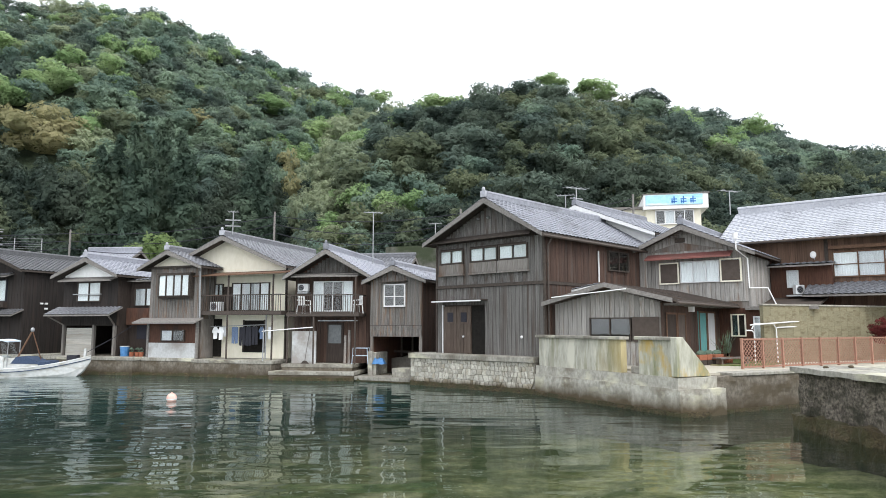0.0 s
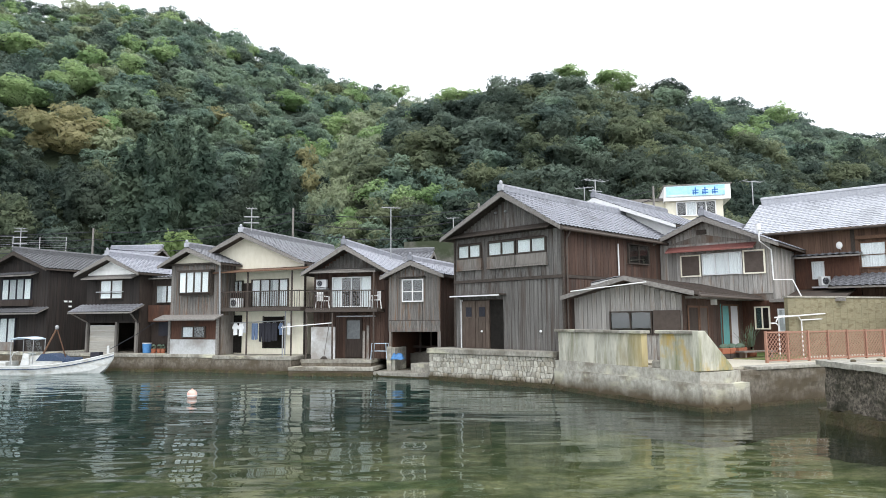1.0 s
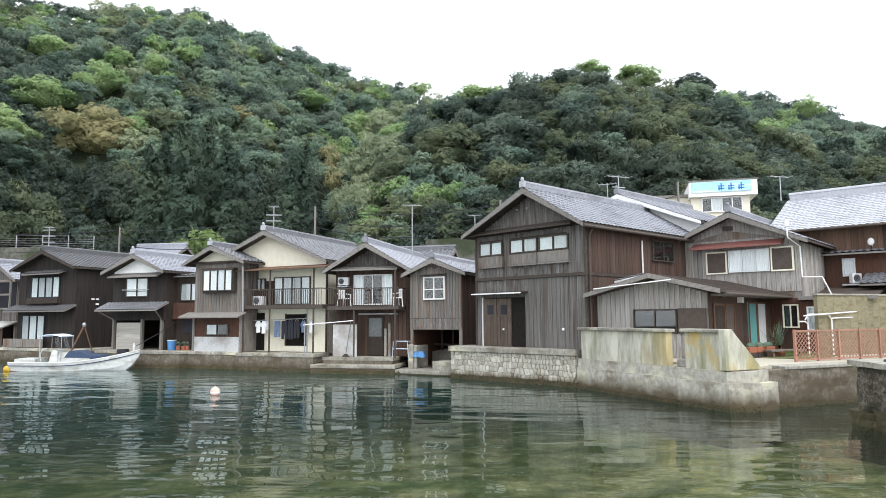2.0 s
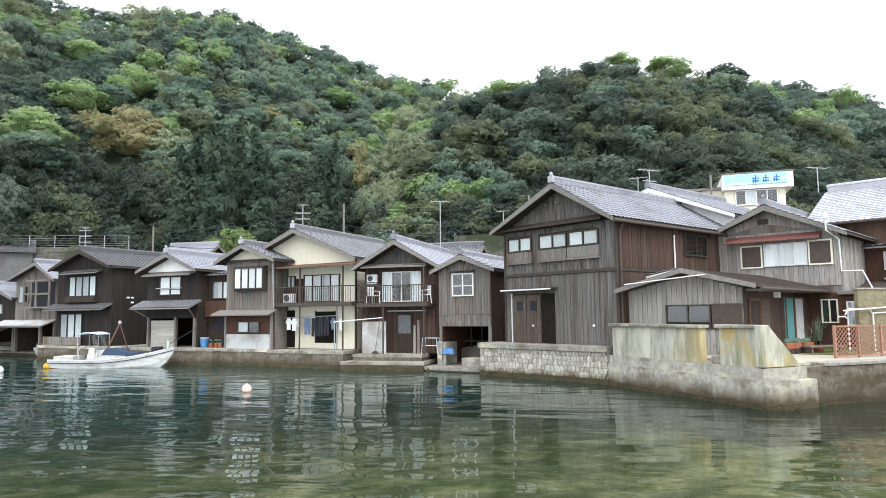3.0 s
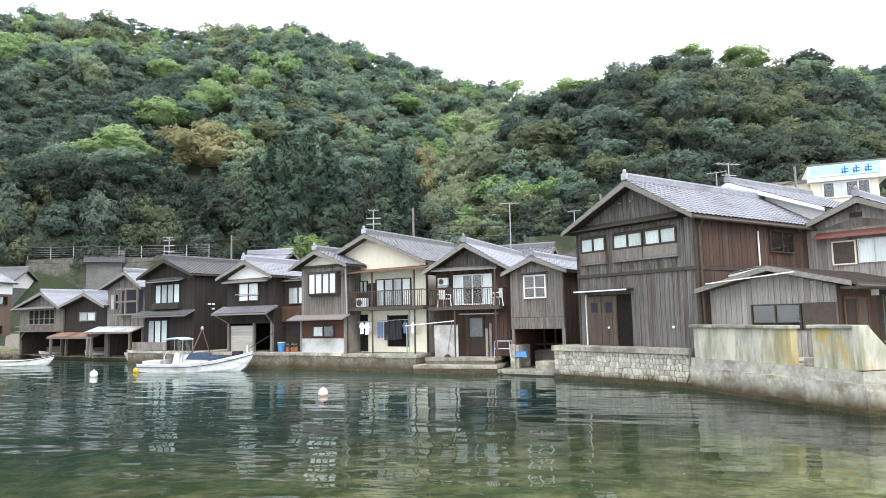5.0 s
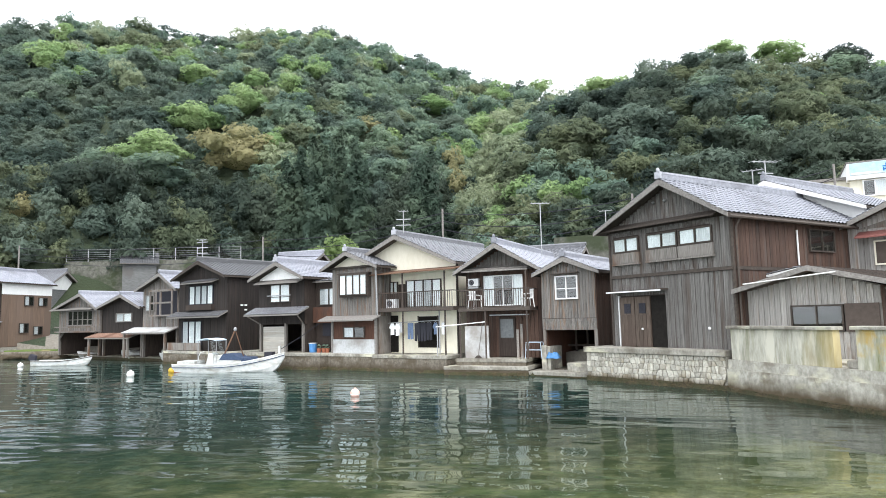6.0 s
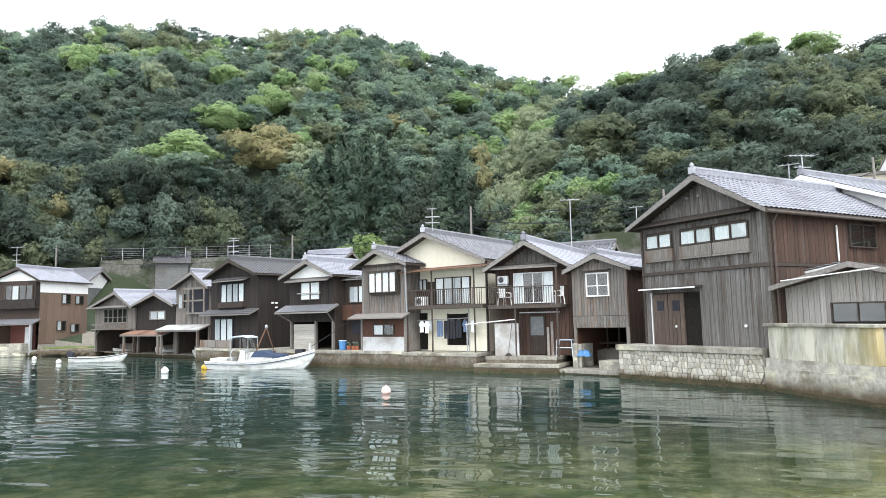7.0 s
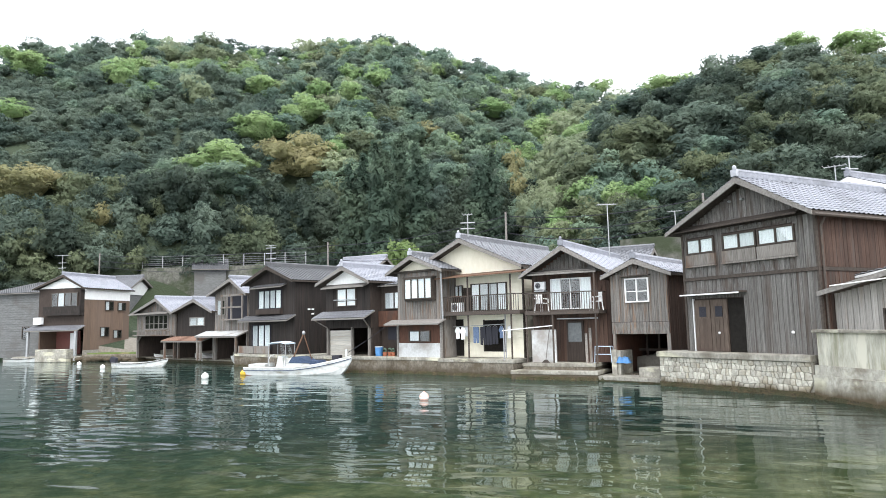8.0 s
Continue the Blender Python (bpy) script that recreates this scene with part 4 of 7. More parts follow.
part("corner_post", Shape().box(AW - 0.02, AW + 0.06, -0.06, 0.06, 0, h(AE) - 0.1), TRIM_DARK, A)
part("corner_post", Shape().box(-0.05, 0.05, -0.06, 0.06, 0, h(AE) - 0.15), TRIM_DARK, A)
gable_roof(A, AW, AD, AE, AR, TILE_PALE, ur=AU, side=0.35, front=0.62, z0=ZA, knob=2)
window(A, 0.24, 1.62, -0.03, 5.22, 5.84, ZA, 2, TRIM_DARK, 0.06, (CLOTH_WHITE, CLOTH_WHITE), "paper-screened window in a dark wooden frame")
window(A, 2.02, 3.52, -0.03, 5.22, 5.84, ZA, 2, TRIM_DARK, 0.06, (CLOTH_WHITE, CLOTH_WHITE), "paper-screened window in a dark wooden frame")
window(A, 3.58, 5.06, -0.03, 5.22, 5.84, ZA, 2, TRIM_DARK, 0.06, (CLOTH_WHITE, CLOTH_WHITE), "paper-screened window in a dark wooden frame")
for x0, x1 in ((0.22, 1.64), (2.0, 3.5), (3.56, 5.08)):
    part("window_apron", Shape().box(x0, x1, -0.14, -0.02, h(4.78), h(5.2)).box(x0 - 0.02, x1 + 0.02, -0.17, -0.02, h(4.70), h(4.77)), WOOD_GREY, A, "weathered board under the window")
door = part("sliding_door", Shape().box(0.48, 1.24, -0.11, -0.04, 0.02, h(3.38)).box(1.27, 2.04, -0.09, -0.03, 0.02, h(3.38)), DOOR_WOOD, A, "dark wooden double door with small square panes")
for x in (0.72, 1.5):
    part("door_pane", Shape().box(x, x + 0.34, -0.125, -0.112, h(2.72), h(3.12)), CLOTH_BLACK, door)
for i in range(8):
    x = 0.5 + i * 0.195
    part("door_board", Shape().box(x, x + 0.175, -0.118, -0.108, 0.04, h(2.66)), DOOR_WOOD, door)
part("door_knob", Shape().ball((1.66, -0.14, h(2.1)), 0.05, 0.05, 0.05, 8, 6), WHITE, door)
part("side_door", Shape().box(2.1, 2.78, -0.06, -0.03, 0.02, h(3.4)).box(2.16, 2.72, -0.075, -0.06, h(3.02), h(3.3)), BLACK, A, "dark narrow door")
part("door_edge_strip", Shape().box(0.40, 0.45, -0.12, -0.03, 0, h(3.45)), WHITE, A, "white door edge strip")
part("door_awning", Shape().prism([(0.16, h(3.56)), (2.94, h(3.60)), (2.94, h(3.66)), (0.16, h(3.62))], -0.5, -0.02), TRIM_DARK, A)
part("awning_edge", Shape().box(0.14, 2.96, -0.53, -0.5, h(3.56), h(3.615)), WHITE, A, "white awning edge")
part("wall_knob", Shape().ball((4.7, -0.07, h(2.12)), 0.06, 0.05, 0.06, 8, 6), WHITE, A)
for x in (2.5, 3.05):
    part("gable_lamp", Shape().ball((x, -0.1, h(7.05)), 0.07, 0.08, 0.05, 8, 6), METAL, A)
part("downpipe", Shape().path([(AW + 0.25, 0.2, h(5.95)), (AW + 0.12, 0.12, h(5.65)), (AW + 0.12, 0.12, 0.1)], 0.04), METAL_BROWN, A, "brown downpipe")
part("gutter", Shape().rod((AW + 0.42, -0.6, h(5.98)), (AW + 0.42, AD, h(5.98)), 0.06), METAL_BROWN, A, "brown gutter")
part("side_pipe", Shape().rod((AW + 0.09, 3.9, h(4.4)), (AW + 0.09, 3.9, h(5.75)), 0.035), WHITE, A, "white vent pipe")


def side_window(site, x, y0, y1, z0, z1, zb, n=2, rim=TRIM_DARK, curtains=(), label=""):
    """A window unit on a wall that looks towards +x."""
    w = window(site, y0, y1, 0, z0, z1, zb, n, rim, 0.05, curtains, label)
    w.matrix_local = Matrix.Translation((x, 0, 0)) @ Matrix.Rotation(radians(90), 4, "Z")
    return w


side_window(A, AW + 0.04, 4.7, 6.5, 4.95, 5.85, ZA, 2, TRIM_DARK, (), "dark side window with two sashes")

# ---- white-verged house behind A ----
A2 = thing("rear_house", "two-storey house with silver tiled roof and white verge boards", "house", 4.3, 37.6, 1.1, -44)
shell(A2, 8.2, 7.0, 1.1, 7.0, 8.75, 1.1, PLASTER_WHITE, SIDING_GREY, ur=4.1)
gable_roof(A2, 8.2, 7.0, 7.0, 8.75, TILE_PALE, side=0.3, front=0.5, z0=1.1, verge=WHITE, knob=True)

# ---- B: grey two-storey house behind the garden, with its low annex ----
ZB = 1.14
B = thing("garden_house", "two-storey grey weathered wooden house with a tiled gable roof", "house", 8.81, 31.5, ZB, -38)
BW = 5.3
fwb, swb = shell(B, BW, 8.0, ZB, 5.75, 6.95, ZB, WOOD_GREY, WOOD_RED, ur=2.75)
hb = lambda v: v - ZB
bt = lambda x: hb(5.75) + 1.2 * (x / 2.75 if x < 2.75 else (BW - x) / 2.55) - 0.03
board_wall(fwb, 0, BW, 0, hb(3.6), bt, 0.19, WOOD_BOARD_SILVER, skip=[(1.6, 5.0, hb(4.5), hb(5.4))])
side_board_wall(swb, BW, 0, 4.0, hb(3.3), hb(5.6), 0.2, WOOD_BOARD_SILVER)
gable_roof(B, BW, 8.0, 5.75, 6.95, TILE_PALE, ur=2.75, side=0.45, front=0.65, z0=ZB, left=0.4)
window(B, 1.52, 2.42, -0.03, 4.42, 5.40, ZB, 1, PLASTER, 0.06, (), "brown screened shutter in a pale frame")
window(B, 2.48, 4.16, -0.03, 4.46, 5.42, ZB, 3, ALU, 0.04, (CLOTH_WHITE, CLOTH_WHITE, CLOTH_WHITE), "wide window with white curtains")
window(B, 4.2, 5.08, -0.03, 4.44, 5.46, ZB, 1, PLASTER, 0.06, (), "brown screened shutter in a pale frame")
for x0, x1 in ((1.58, 2.36), (4.26, 5.02)):
    part("shutter_screen", Shape().box(x0, x1, -0.10, -0.085, hb(4.5), hb(5.38)), SCREEN, B, "brown mesh shutter screen")
aw = part("tin_awning", Shape().add([(1.0, -0.55, hb(5.50)), (4.75, -0.55, hb(5.50)), (4.75, 0, hb(5.76)), (1.0, 0, hb(5.76)), (1.0, -0.55, hb(5.56)), (4.75, -0.55, hb(5.56)), (4.75, 0, hb(5.82)), (1.0, 0, hb(5.82))],
     [(0, 3, 2, 1), (4, 5, 6, 7), (0, 1, 5, 4), (1, 2, 6, 5), (2, 3, 7, 6), (3, 0, 4, 7)]), RED_TIN, B, "faded red tin awning")
part("gable_vent", Shape().box(2.3, 2.72, -0.1, -0.03, hb(6.3), hb(6.5)), TRIM_DARK, B)
part("gable_panel", Shape().prism([(0.9, hb(5.9)), (4.4, hb(5.9)), (2.5, hb(6.3))], -0.06, -0.03), WOOD_GREY, B)
part("downpipe", Shape().path([(5.05, -0.75, hb(6.3)), (5.05, -0.7, hb(5.75)), (5.35, -0.15, hb(5.4)), (5.36, -0.1, hb(4.15)), (6.0, 0.25, hb(4.15)), (6.3, 0.5, hb(3.3))], 0.03), WHITE, B, "white bent downpipe")
part("chimney_cap", Shape().rod((5.05, -0.75, hb(6.2)), (5.05, -0.75, hb(6.45)), 0.1), WHITE, B)
part("lower_front", Shape().box(3.9, BW + 1.9, -0.05, 0.0, 0, hb(3.3)), WOOD_RED, B)
window(B, 4.55, 5.15, -0.06, 2.1, 3.05, ZB, 2, PLASTER, 0.05, (), "small dark window in a pale wooden frame")
window(B, 5.45, 6.05, -0.06, 2.0, 2.95, ZB, 2, ALU, 0.05, (CLOTH_GREY, None), "small window with white aluminium frame")
part("wing", Shape().box(BW + 0.05, BW + 2.6, 4.0, 7.9, 0, hb(5.3)), WOOD_RED, B, "reddish wooden side wing")
pent_roof(B, BW - 0.0, BW + 2.7, 3.4, 6.6, 5.3, 5.75, TILE_GREY, ZB, label="low tiled roof of the side wing")
part("fascia", Shape().box(BW - 0.1, BW + 2.6, -0.3, 0.0, hb(3.22), hb(3.36)), TRIM, B)
window(B, BW + 0.75, BW + 1.25, 3.98, 4.3, 5.1, ZB, 1, ALU, 0.05, (CLOTH_GREY,), "narrow window with a grey curtain")

AN = thing("annex", "low grey-boarded annex with a shallow brown metal roof", "annex", 4.39, 26.06, ZB, -38)
aw_, ad_ = 4.16, 7.0
fwn, swn = shell(AN, aw_, ad_, ZB, 3.42, 3.95, ZB, WOOD_GREY, WOOD_RED, ur=2.4)
nt_ = lambda x: hb(3.42) + 0.53 * (x / 2.4 if x < 2.4 else (aw_ - x) / 1.76) - 0.02
board_wall(fwn, 0, aw_, 0, 0, nt_, 0.19, WOOD_BOARD_SILVER, skip=[(1.5, 4.06, hb(2.0), hb(2.86))])
side_board_wall(swn, aw_, 0, ad_, 0, hb(3.4), 0.22, WOOD_BOARD_RED)
rf = Shape()
rf.prism([(-0.12, hb(3.36)), (2.4, hb(4.0)), (2.4, hb(4.08)), (-0.12, hb(3.44))], -0.75, ad_)
rf.prism([(2.4, hb(4.0)), (5.0, hb(3.36)), (5.0, hb(3.44)), (2.4, hb(4.08))], -0.75, ad_)
rfo = part("roof", rf, METAL_BROWN, AN, "shallow brown metal roof")
for i in range(19):
    yy = -0.7 + i * 0.42
    part("roof_batten", Shape().prism([(2.4, hb(4.08)), (5.0, hb(3.44)), (5.0, hb(3.48)), (2.4, hb(4.12))], yy, yy + 0.04), METAL_BROWN, rfo)
part("verge_board", Shape().prism([(-0.17, hb(3.30)), (2.4, hb(3.95)), (2.4, hb(4.12)), (-0.17, hb(3.46))], -0.8, -0.75), TRIM, AN)
part("verge_board", Shape().prism([(2.4, hb(3.95)), (4.85, hb(3.34)), (4.85, hb(3.50)), (2.4, hb(4.12))], -0.8, -0.75), TRIM, AN)
part("white_pole", Shape().rod((0.3, -0.85, hb(3.62)), (3.3, -0.95, hb(3.85)), 0.02), WHITE, AN, "white pole under the verge")
stub = part("stub_roof", Shape().prism([(0.0, hb(3.9)), (1.3, hb(4.12)), (1.3, hb(4.2)), (0.0, hb(3.98))], 1.2, 2.6), WHITE, AN, "small tiled stub roof with a white edge")
tagged(part("tile_course", tile_field((0.0, 1.2, hb(4.0)), (0, 1.4, 0), (1.3, 0, 0.22)), TILE_GREY, stub), kind="stuff")
part("gutter", Shape().rod((5.02, -0.75, hb(3.34)), (5.02, ad_, hb(3.34)), 0.05), METAL_BROWN, AN)
for i in range(6):
    part("rafter_end", Shape().box(4.2, 4.95, 0.2 + i * 1.1, 0.28 + i * 1.1, hb(3.28), hb(3.36)), TRIM, AN)
window(AN, 1.48, 3.1, -0.03, 2.02, 2.86, ZB, 2, TRIM_DARK, 0.05, (), "wide dark window with a wooden frame")
part("window_board", Shape().box(3.14, 4.1, -0.1, -0.03, hb(2.0), hb(2.88)), SCREEN, AN, "brown shutter board")
for y0, y1, z0, z1, m, l in ((0.3, 1.4, 0.0, 1.9, WOOD_DARK, "dark wooden door"), (1.45, 2.4, 0.0, 1.9, SCREEN, "grey screened door"), (4.0, 5.0, 0.2, 2.0, TURQUOISE, "turquoise door panel"), (5.05, 6.2, 0.2, 2.0, CLOTH_GREY, "grey glazed door")):
    dr = part("door", Shape().box(aw_ + 0.03, aw_ + 0.07, y0, y1, z0, z1), m, AN, l)
    part("door_rim", Shape().box(aw_ + 0.07, aw_ + 0.1, y0, y0 + 0.07, z0, z1).box(aw_ + 0.07, aw_ + 0.1, y1 - 0.07, y1, z0, z1).box(aw_ + 0.07, aw_ + 0.1, y0, y1, z1 - 0.07, z1), TRIM_ORANGE, dr)
part("meter_box", Shape().box(aw_ + 0.03, aw_ + 0.2, 2.9, 3.15, 1.95, 2.4), WHITE, AN, "small white meter box")

# ---- D: long brown house at the right ----
ZD = 1.1
D = thing("long_house", "long brown wooden house with a wide silver tiled roof", "house", 15.4, 32.0, ZD, -38)
part("front_wall", Shape().box(-1.5, 13, 0, 0.15, 0, 5.7), WOOD_RED, D)
board_wall(D.children[0], -1.5, 13, 0, 0, 5.65, 0.25, WOOD_BOARD_BROWN)
part("side_wall", Shape().prism([(-1.5, 0), (-1.35, 0), (-1.35, 5.7), (-1.5, 5.7)], 0.15, 7.0), WOOD_RED, D)
part("back_wall", Shape().box(-1.5, 13, 6.85, 7.0, 0, 5.7), WOOD_RED, D)
sh = Shape()
sh.add([(-1.9, -0.7, 5.4), (13.3, -0.7, 5.4), (13.3, 3.5, 7.45), (-1.9, 3.5, 7.45), (-1.9, 7.6, 5.4), (13.3, 7.6, 5.4)], [(0, 1, 2, 3), (3, 2, 5, 4), (0, 3, 4), (1, 5, 2), (0, 4, 5, 1)])
rd = part("roof", sh, TRIM_DARK, D)
tagged(part("tile_course", tile_field((-1.9, -0.7, 5.43), (15.2, 0, 0), (0, 4.2, 2.05), wave=0.02, step=0.024), TILE_SILVER, rd), kind="stuff")
part("ridge_cap", Shape().box(-1.75, 13.3, 3.35, 3.65, 7.4, 7.7).rod((-1.8, 3.5, 7.76), (13.3, 3.5, 7.76), 0.12), TILE_SILVER, rd)
part("gutter", Shape().rod((-1.9, -0.74, 5.38), (13.3, -0.74, 5.38), 0.06), METAL_BROWN, D)
part("corner_post", Shape().box(2.7, 2.85, -0.1, 0, 0, 5.6), TRIM_DARK, D)
window(D, 3.0, 7.0, -0.03, 4.72, 5.9, ZD, 4, TRIM_ORANGE, 0.06, (CLOTH_WHITE, CLOTH_GREY, CLOTH_GREY, CLOTH_WHITE), "wide upper window with wooden frame", mid=0.5)
part("window_head", Shape().box(2.9, 9.0, -0.3, 0, 4.9, 5.05), TRIM_ORANGE, D)
pent_roof(D, 2.0, 9.0, -2.0, 0, 3.88, 4.5, TILE_GREY, ZD, label="grey tiled porch roof")
pent_roof(D, 0.2, 1.8, -1.2, 0, 3.6, 4.0, None, ZD, timber=METAL_BROWN)
for x in (6.2,):
    part("porch_post", Shape().box(x, x + 0.15, -1.7, -1.55, 0, 2.9), TRIM_DARK, D)
part("dish_arm", Shape().path([(2.3, -0.05, 4.5), (2.3, -0.4, 4.6)], 0.02), WHITE, D)
part("satellite_dish", Shape().ball((2.3, -0.45, 4.68), 0.13, 0.05, 0.17, 12, 8), WHITE, D, "white satellite dish")

# ---- garden screen, block wall and lattice ----
lat = thing("lattice_fence", "red-brown wooden lattice fence above the garden edge", "fence", 9.9, 22.2, 1.14, 26.3)
LL = 8.0
part("rail", Shape().box(0, LL, 0, 0.05, 0.95, 1.0).box(0, LL, 0, 0.05, 0.04, 0.09), LATTICE, lat)
for i in range(9):
    part("post", Shape().box(i * 1.0 - 0.03, i * 1.0 + 0.03, -0.02, 0.06, 0, 1.02), LATTICE, lat)
sh = Shape()
for s in (1, -1):
    c = -1.0
    while c < LL + 1:
        pts = []
        x0, x1 = (c, c + 0.86) if s > 0 else (c + 0.86, c)
        for zz, xx in ((0.09, x0), (0.95, x1)):
            pts.append((xx, zz))
        (xa, za), (xb, zb_) = pts
        cut = lambda x: 0.02 if x < 0.02 else min(x, LL - 0.02)
        za, zb_ = za + abs(cut(xa) - xa), zb_ - abs(cut(xb) - xb)
        xa, xb = cut(xa), cut(xb)
        if zb_ > za + 0.05:
            y = 0.012 if s > 0 else 0.026
            sh.add([(xa - 0.016, y, za), (xa + 0.016, y, za), (xb + 0.016, y, zb_), (xb - 0.016, y, zb_), (xa - 0.016, y + 0.012, za), (xa + 0.016, y + 0.012, za), (xb + 0.016, y + 0.012, zb_), (xb - 0.016, y + 0.012, zb_)],
                   [(0, 1, 2, 3), (7, 6, 5, 4), (0, 4, 5, 1), (3, 2, 6, 7), (0, 3, 7, 4), (1, 5, 6, 2)])
        c += 0.15
tagged(part("lattice_slat", sh, LATTICE, lat), kind="stuff")
blk = thing("wall_block", "ochre concrete block wall with pierced blocks", "block wall", 11.9, 25.4, 1.14, 24, kind="structure")
part("core", Shape().box(0.4, 12, 0.006, 0.15, 0, 2.19), BLOCK, blk)
pieces("block", BLOCK, [(i * 0.4 + 0.004, i * 0.4 + 0.396, 0.0, 0.16, j * 0.2 + 0.004, j * 0.2 + 0.196) for j in range(11) for i in range(1, 24) if not (j == 8 and i % 4 == 2)], blk)
part("coping", Shape().box(0.35, 12, -0.04, 0.2, 2.2, 2.26), CONCRETE, blk)
dryer = thing("drying_rack", "white metal pole rack for drying laundry beside the block wall", "drying rack", 11.5, 24.74, 1.14, 26)
part("frame_pole", Shape().path([(0, 0, 0), (0, 0, 1.15), (-0.12, 0, 1.25), (-0.45, 0, 1.25)], 0.025), WHITE, dryer)
part("frame_pole", Shape().path([(1.6, 0.3, 0), (1.6, 0.3, 1.3), (1.45, 0.3, 1.5), (0.4, 0.3, 1.5), (0.25, 0.3, 1.3)], 0.025), WHITE, dryer)
part("long_pole", Shape().rod((0.0, 0.15, 1.45), (3.6, 0.4, 1.62), 0.025), WHITE, dryer)
part("long_pole", Shape().rod((1.6, 0.3, 1.35), (5.4, 0.5, 1.45), 0.025), WHITE, dryer)
part("upright", Shape().rod((5.2, 0.5, 0), (5.2, 0.5, 2.0), 0.02), WHITE, dryer)

# ---- small boat house with an open slip ----
ZS = 0.2
e21, n21 = Vector((math.cos(radians(-21)), math.sin(radians(-21)))), Vector((-math.sin(radians(-21)), math.cos(radians(-21))))
sp = Vector((-4.3, 31.8)) + e21 * 0.69 + n21 * 0.5
SM = thing("small_boat_house", "small weathered wooden boat house with an open dark slip below", "boat house", sp.x, sp.y, ZS, -21)
sw_, se, sr_ = 2.68, 4.70, 5.30
hs_ = lambda v: v - ZS
fws, sws = shell(SM, sw_, 7.5, ZS, se, sr_, ZS, WOOD_DARK, WOOD_RED, front_low=2.05, ur=1.3)
st_ = lambda x: hs_(se) + 0.60 * (x / 1.3 if x < 1.3 else (sw_ - x) / 1.38) - 0.03
board_wall(fws, 0, sw_, 0, hs_(2.58), st_, 0.15, WOOD_BOARD_PALE, skip=[(0.74, 1.84, hs_(3.5), hs_(4.5))])
board_wall(fws, 0, sw_, 0, hs_(2.04), hs_(2.56), 0.15, WOOD_BOARD_PALE)
side_board_wall(sws, sw_, 0, 7.5, 0.4, hs_(4.7), 0.2, WOOD_BOARD_RED)
gable_roof(SM, sw_, 7.5, se, sr_, TILE_LILAC, ur=1.3, side=0.32, front=0.35, z0=ZS, knob=True, ridge_h=0.2)
window(SM, 0.74, 1.86, -0.03, 3.44, 4.52, ZS, 2, WHITE, 0.06, (), "two-sash window in a white frame", mid=0.45)
part("pier_block", Shape().box(-0.05, 0.35, -0.05, 1.2, 0, 1.1).box(-0.05, 0.2, -0.15, 0.0, 0, 1.15), CONCRETE, SM, "concrete pier under the corner", bevel=0.03)
part("post", Shape().box(0.02, 0.14, -0.02, 0.1, 1.1, 1.9), WOOD_GREY, SM)
part("post", Shape().box(sw_ - 0.14, sw_ + 0.02, -0.03, 0.12, 0, 1.86), WOOD_GREY, SM)
for x in (0.5, 1.1, 1.8):
    part("post", Shape().box(x, x + 0.1, 2.4, 2.5, 0.06, 1.86), WOOD_DARK, SM)
part("inner_beam", Shape().box(0.1, sw_ - 0.1, 2.38, 2.5, 1.0, 1.1), WOOD_DARK, SM)
part("lamp_box", Shape().box(1.25, 1.4, -0.12, -0.03, hs_(4.95), hs_(5.15)), METAL_BROWN, SM)
part("hood", Shape().prism([(0.6, hs_(4.58)), (1.95, hs_(4.62)), (1.95, hs_(4.66)), (0.6, hs_(4.62))], -0.3, -0.03), TRIM_DARK, SM)

# ---- red-brown house with a balcony ----
ZR = 0.74
e12, n12 = Vector((math.cos(radians(-12)), math.sin(radians(-12)))), Vector((-math.sin(radians(-12)), math.cos(radians(-12))))
rp = Vector((-8.1, 32.5)) + e12 * 0.45 + n12 * 1.15
R = thing("balcony_house", "red-brown wooden house with a wide balcony over the water", "house", rp.x, rp.y, ZR, -12)
rw, re_, rr_ = 3.95, 5.0, 6.18
hr = lambda v: v - ZR
fwr, swr = shell(R, rw, 8.0, ZR, re_, rr_, ZR, WOOD_RED, WOOD_RED, ur=1.95)
rt = lambda x: hr(re_) + 1.18 * (x / 1.95 if x < 1.95 else (rw - x) / 2.0) - 0.03
board_wall(fwr, 0.2, rw - 0.2, 0, hr(5.0), rt, 0.2, WOOD_BOARD)
board_wall(fwr, 0, rw, 0, 0, hr(4.98), 0.2, WOOD_BOARD_RED)
side_board_wall(swr, rw, 0, 8, 0, hr(4.95), 0.22, WOOD_BOARD_CRIMSON)
gable_roof(R, rw, 8.0, re_, rr_, TILE_LILAC, ur=1.95, side=0.3, front=0.95, z0=ZR, knob=True, label="tiled gable roof")
part("eave_beam", Shape().box(-0.1, rw - 0.5, -0.55, -0.4, hr(5.0), hr(5.1)), TRIM, R)
pent_roof(R, 0.1, rw - 0.4, -0.85, 0, 4.98, 5.2, None, ZR, timber=TRIM)
window(R, 1.0, 3.05, -0.03, 3.25, 4.75, ZR, 4, ALU, 0.05, (CLOTH_WHITE, None, None, CLOTH_WHITE), "balcony glass door with white curtains at its sides")
part("balcony_floor", Shape().box(0.05, 3.75, -1.15, 0, hr(3.0), hr(3.14)), METAL_BROWN, R, "brown balcony floor")
railing(R, 0.08, 3.72, -1.13, 0, 3.1, 4.05, ZR, METAL_BROWN, 0.12)
for x in (0.1, 1.45, 3.55):
    part("balcony_post", Shape().rod((x, -1.08, 0), (x, -1.08, hr(3.0)), 0.045), METAL_BROWN, R)
part("balcony_post", Shape().rod((3.55, -1.08, hr(3.1)), (3.55, -1.08, hr(4.9)), 0.04), METAL_BROWN, R)
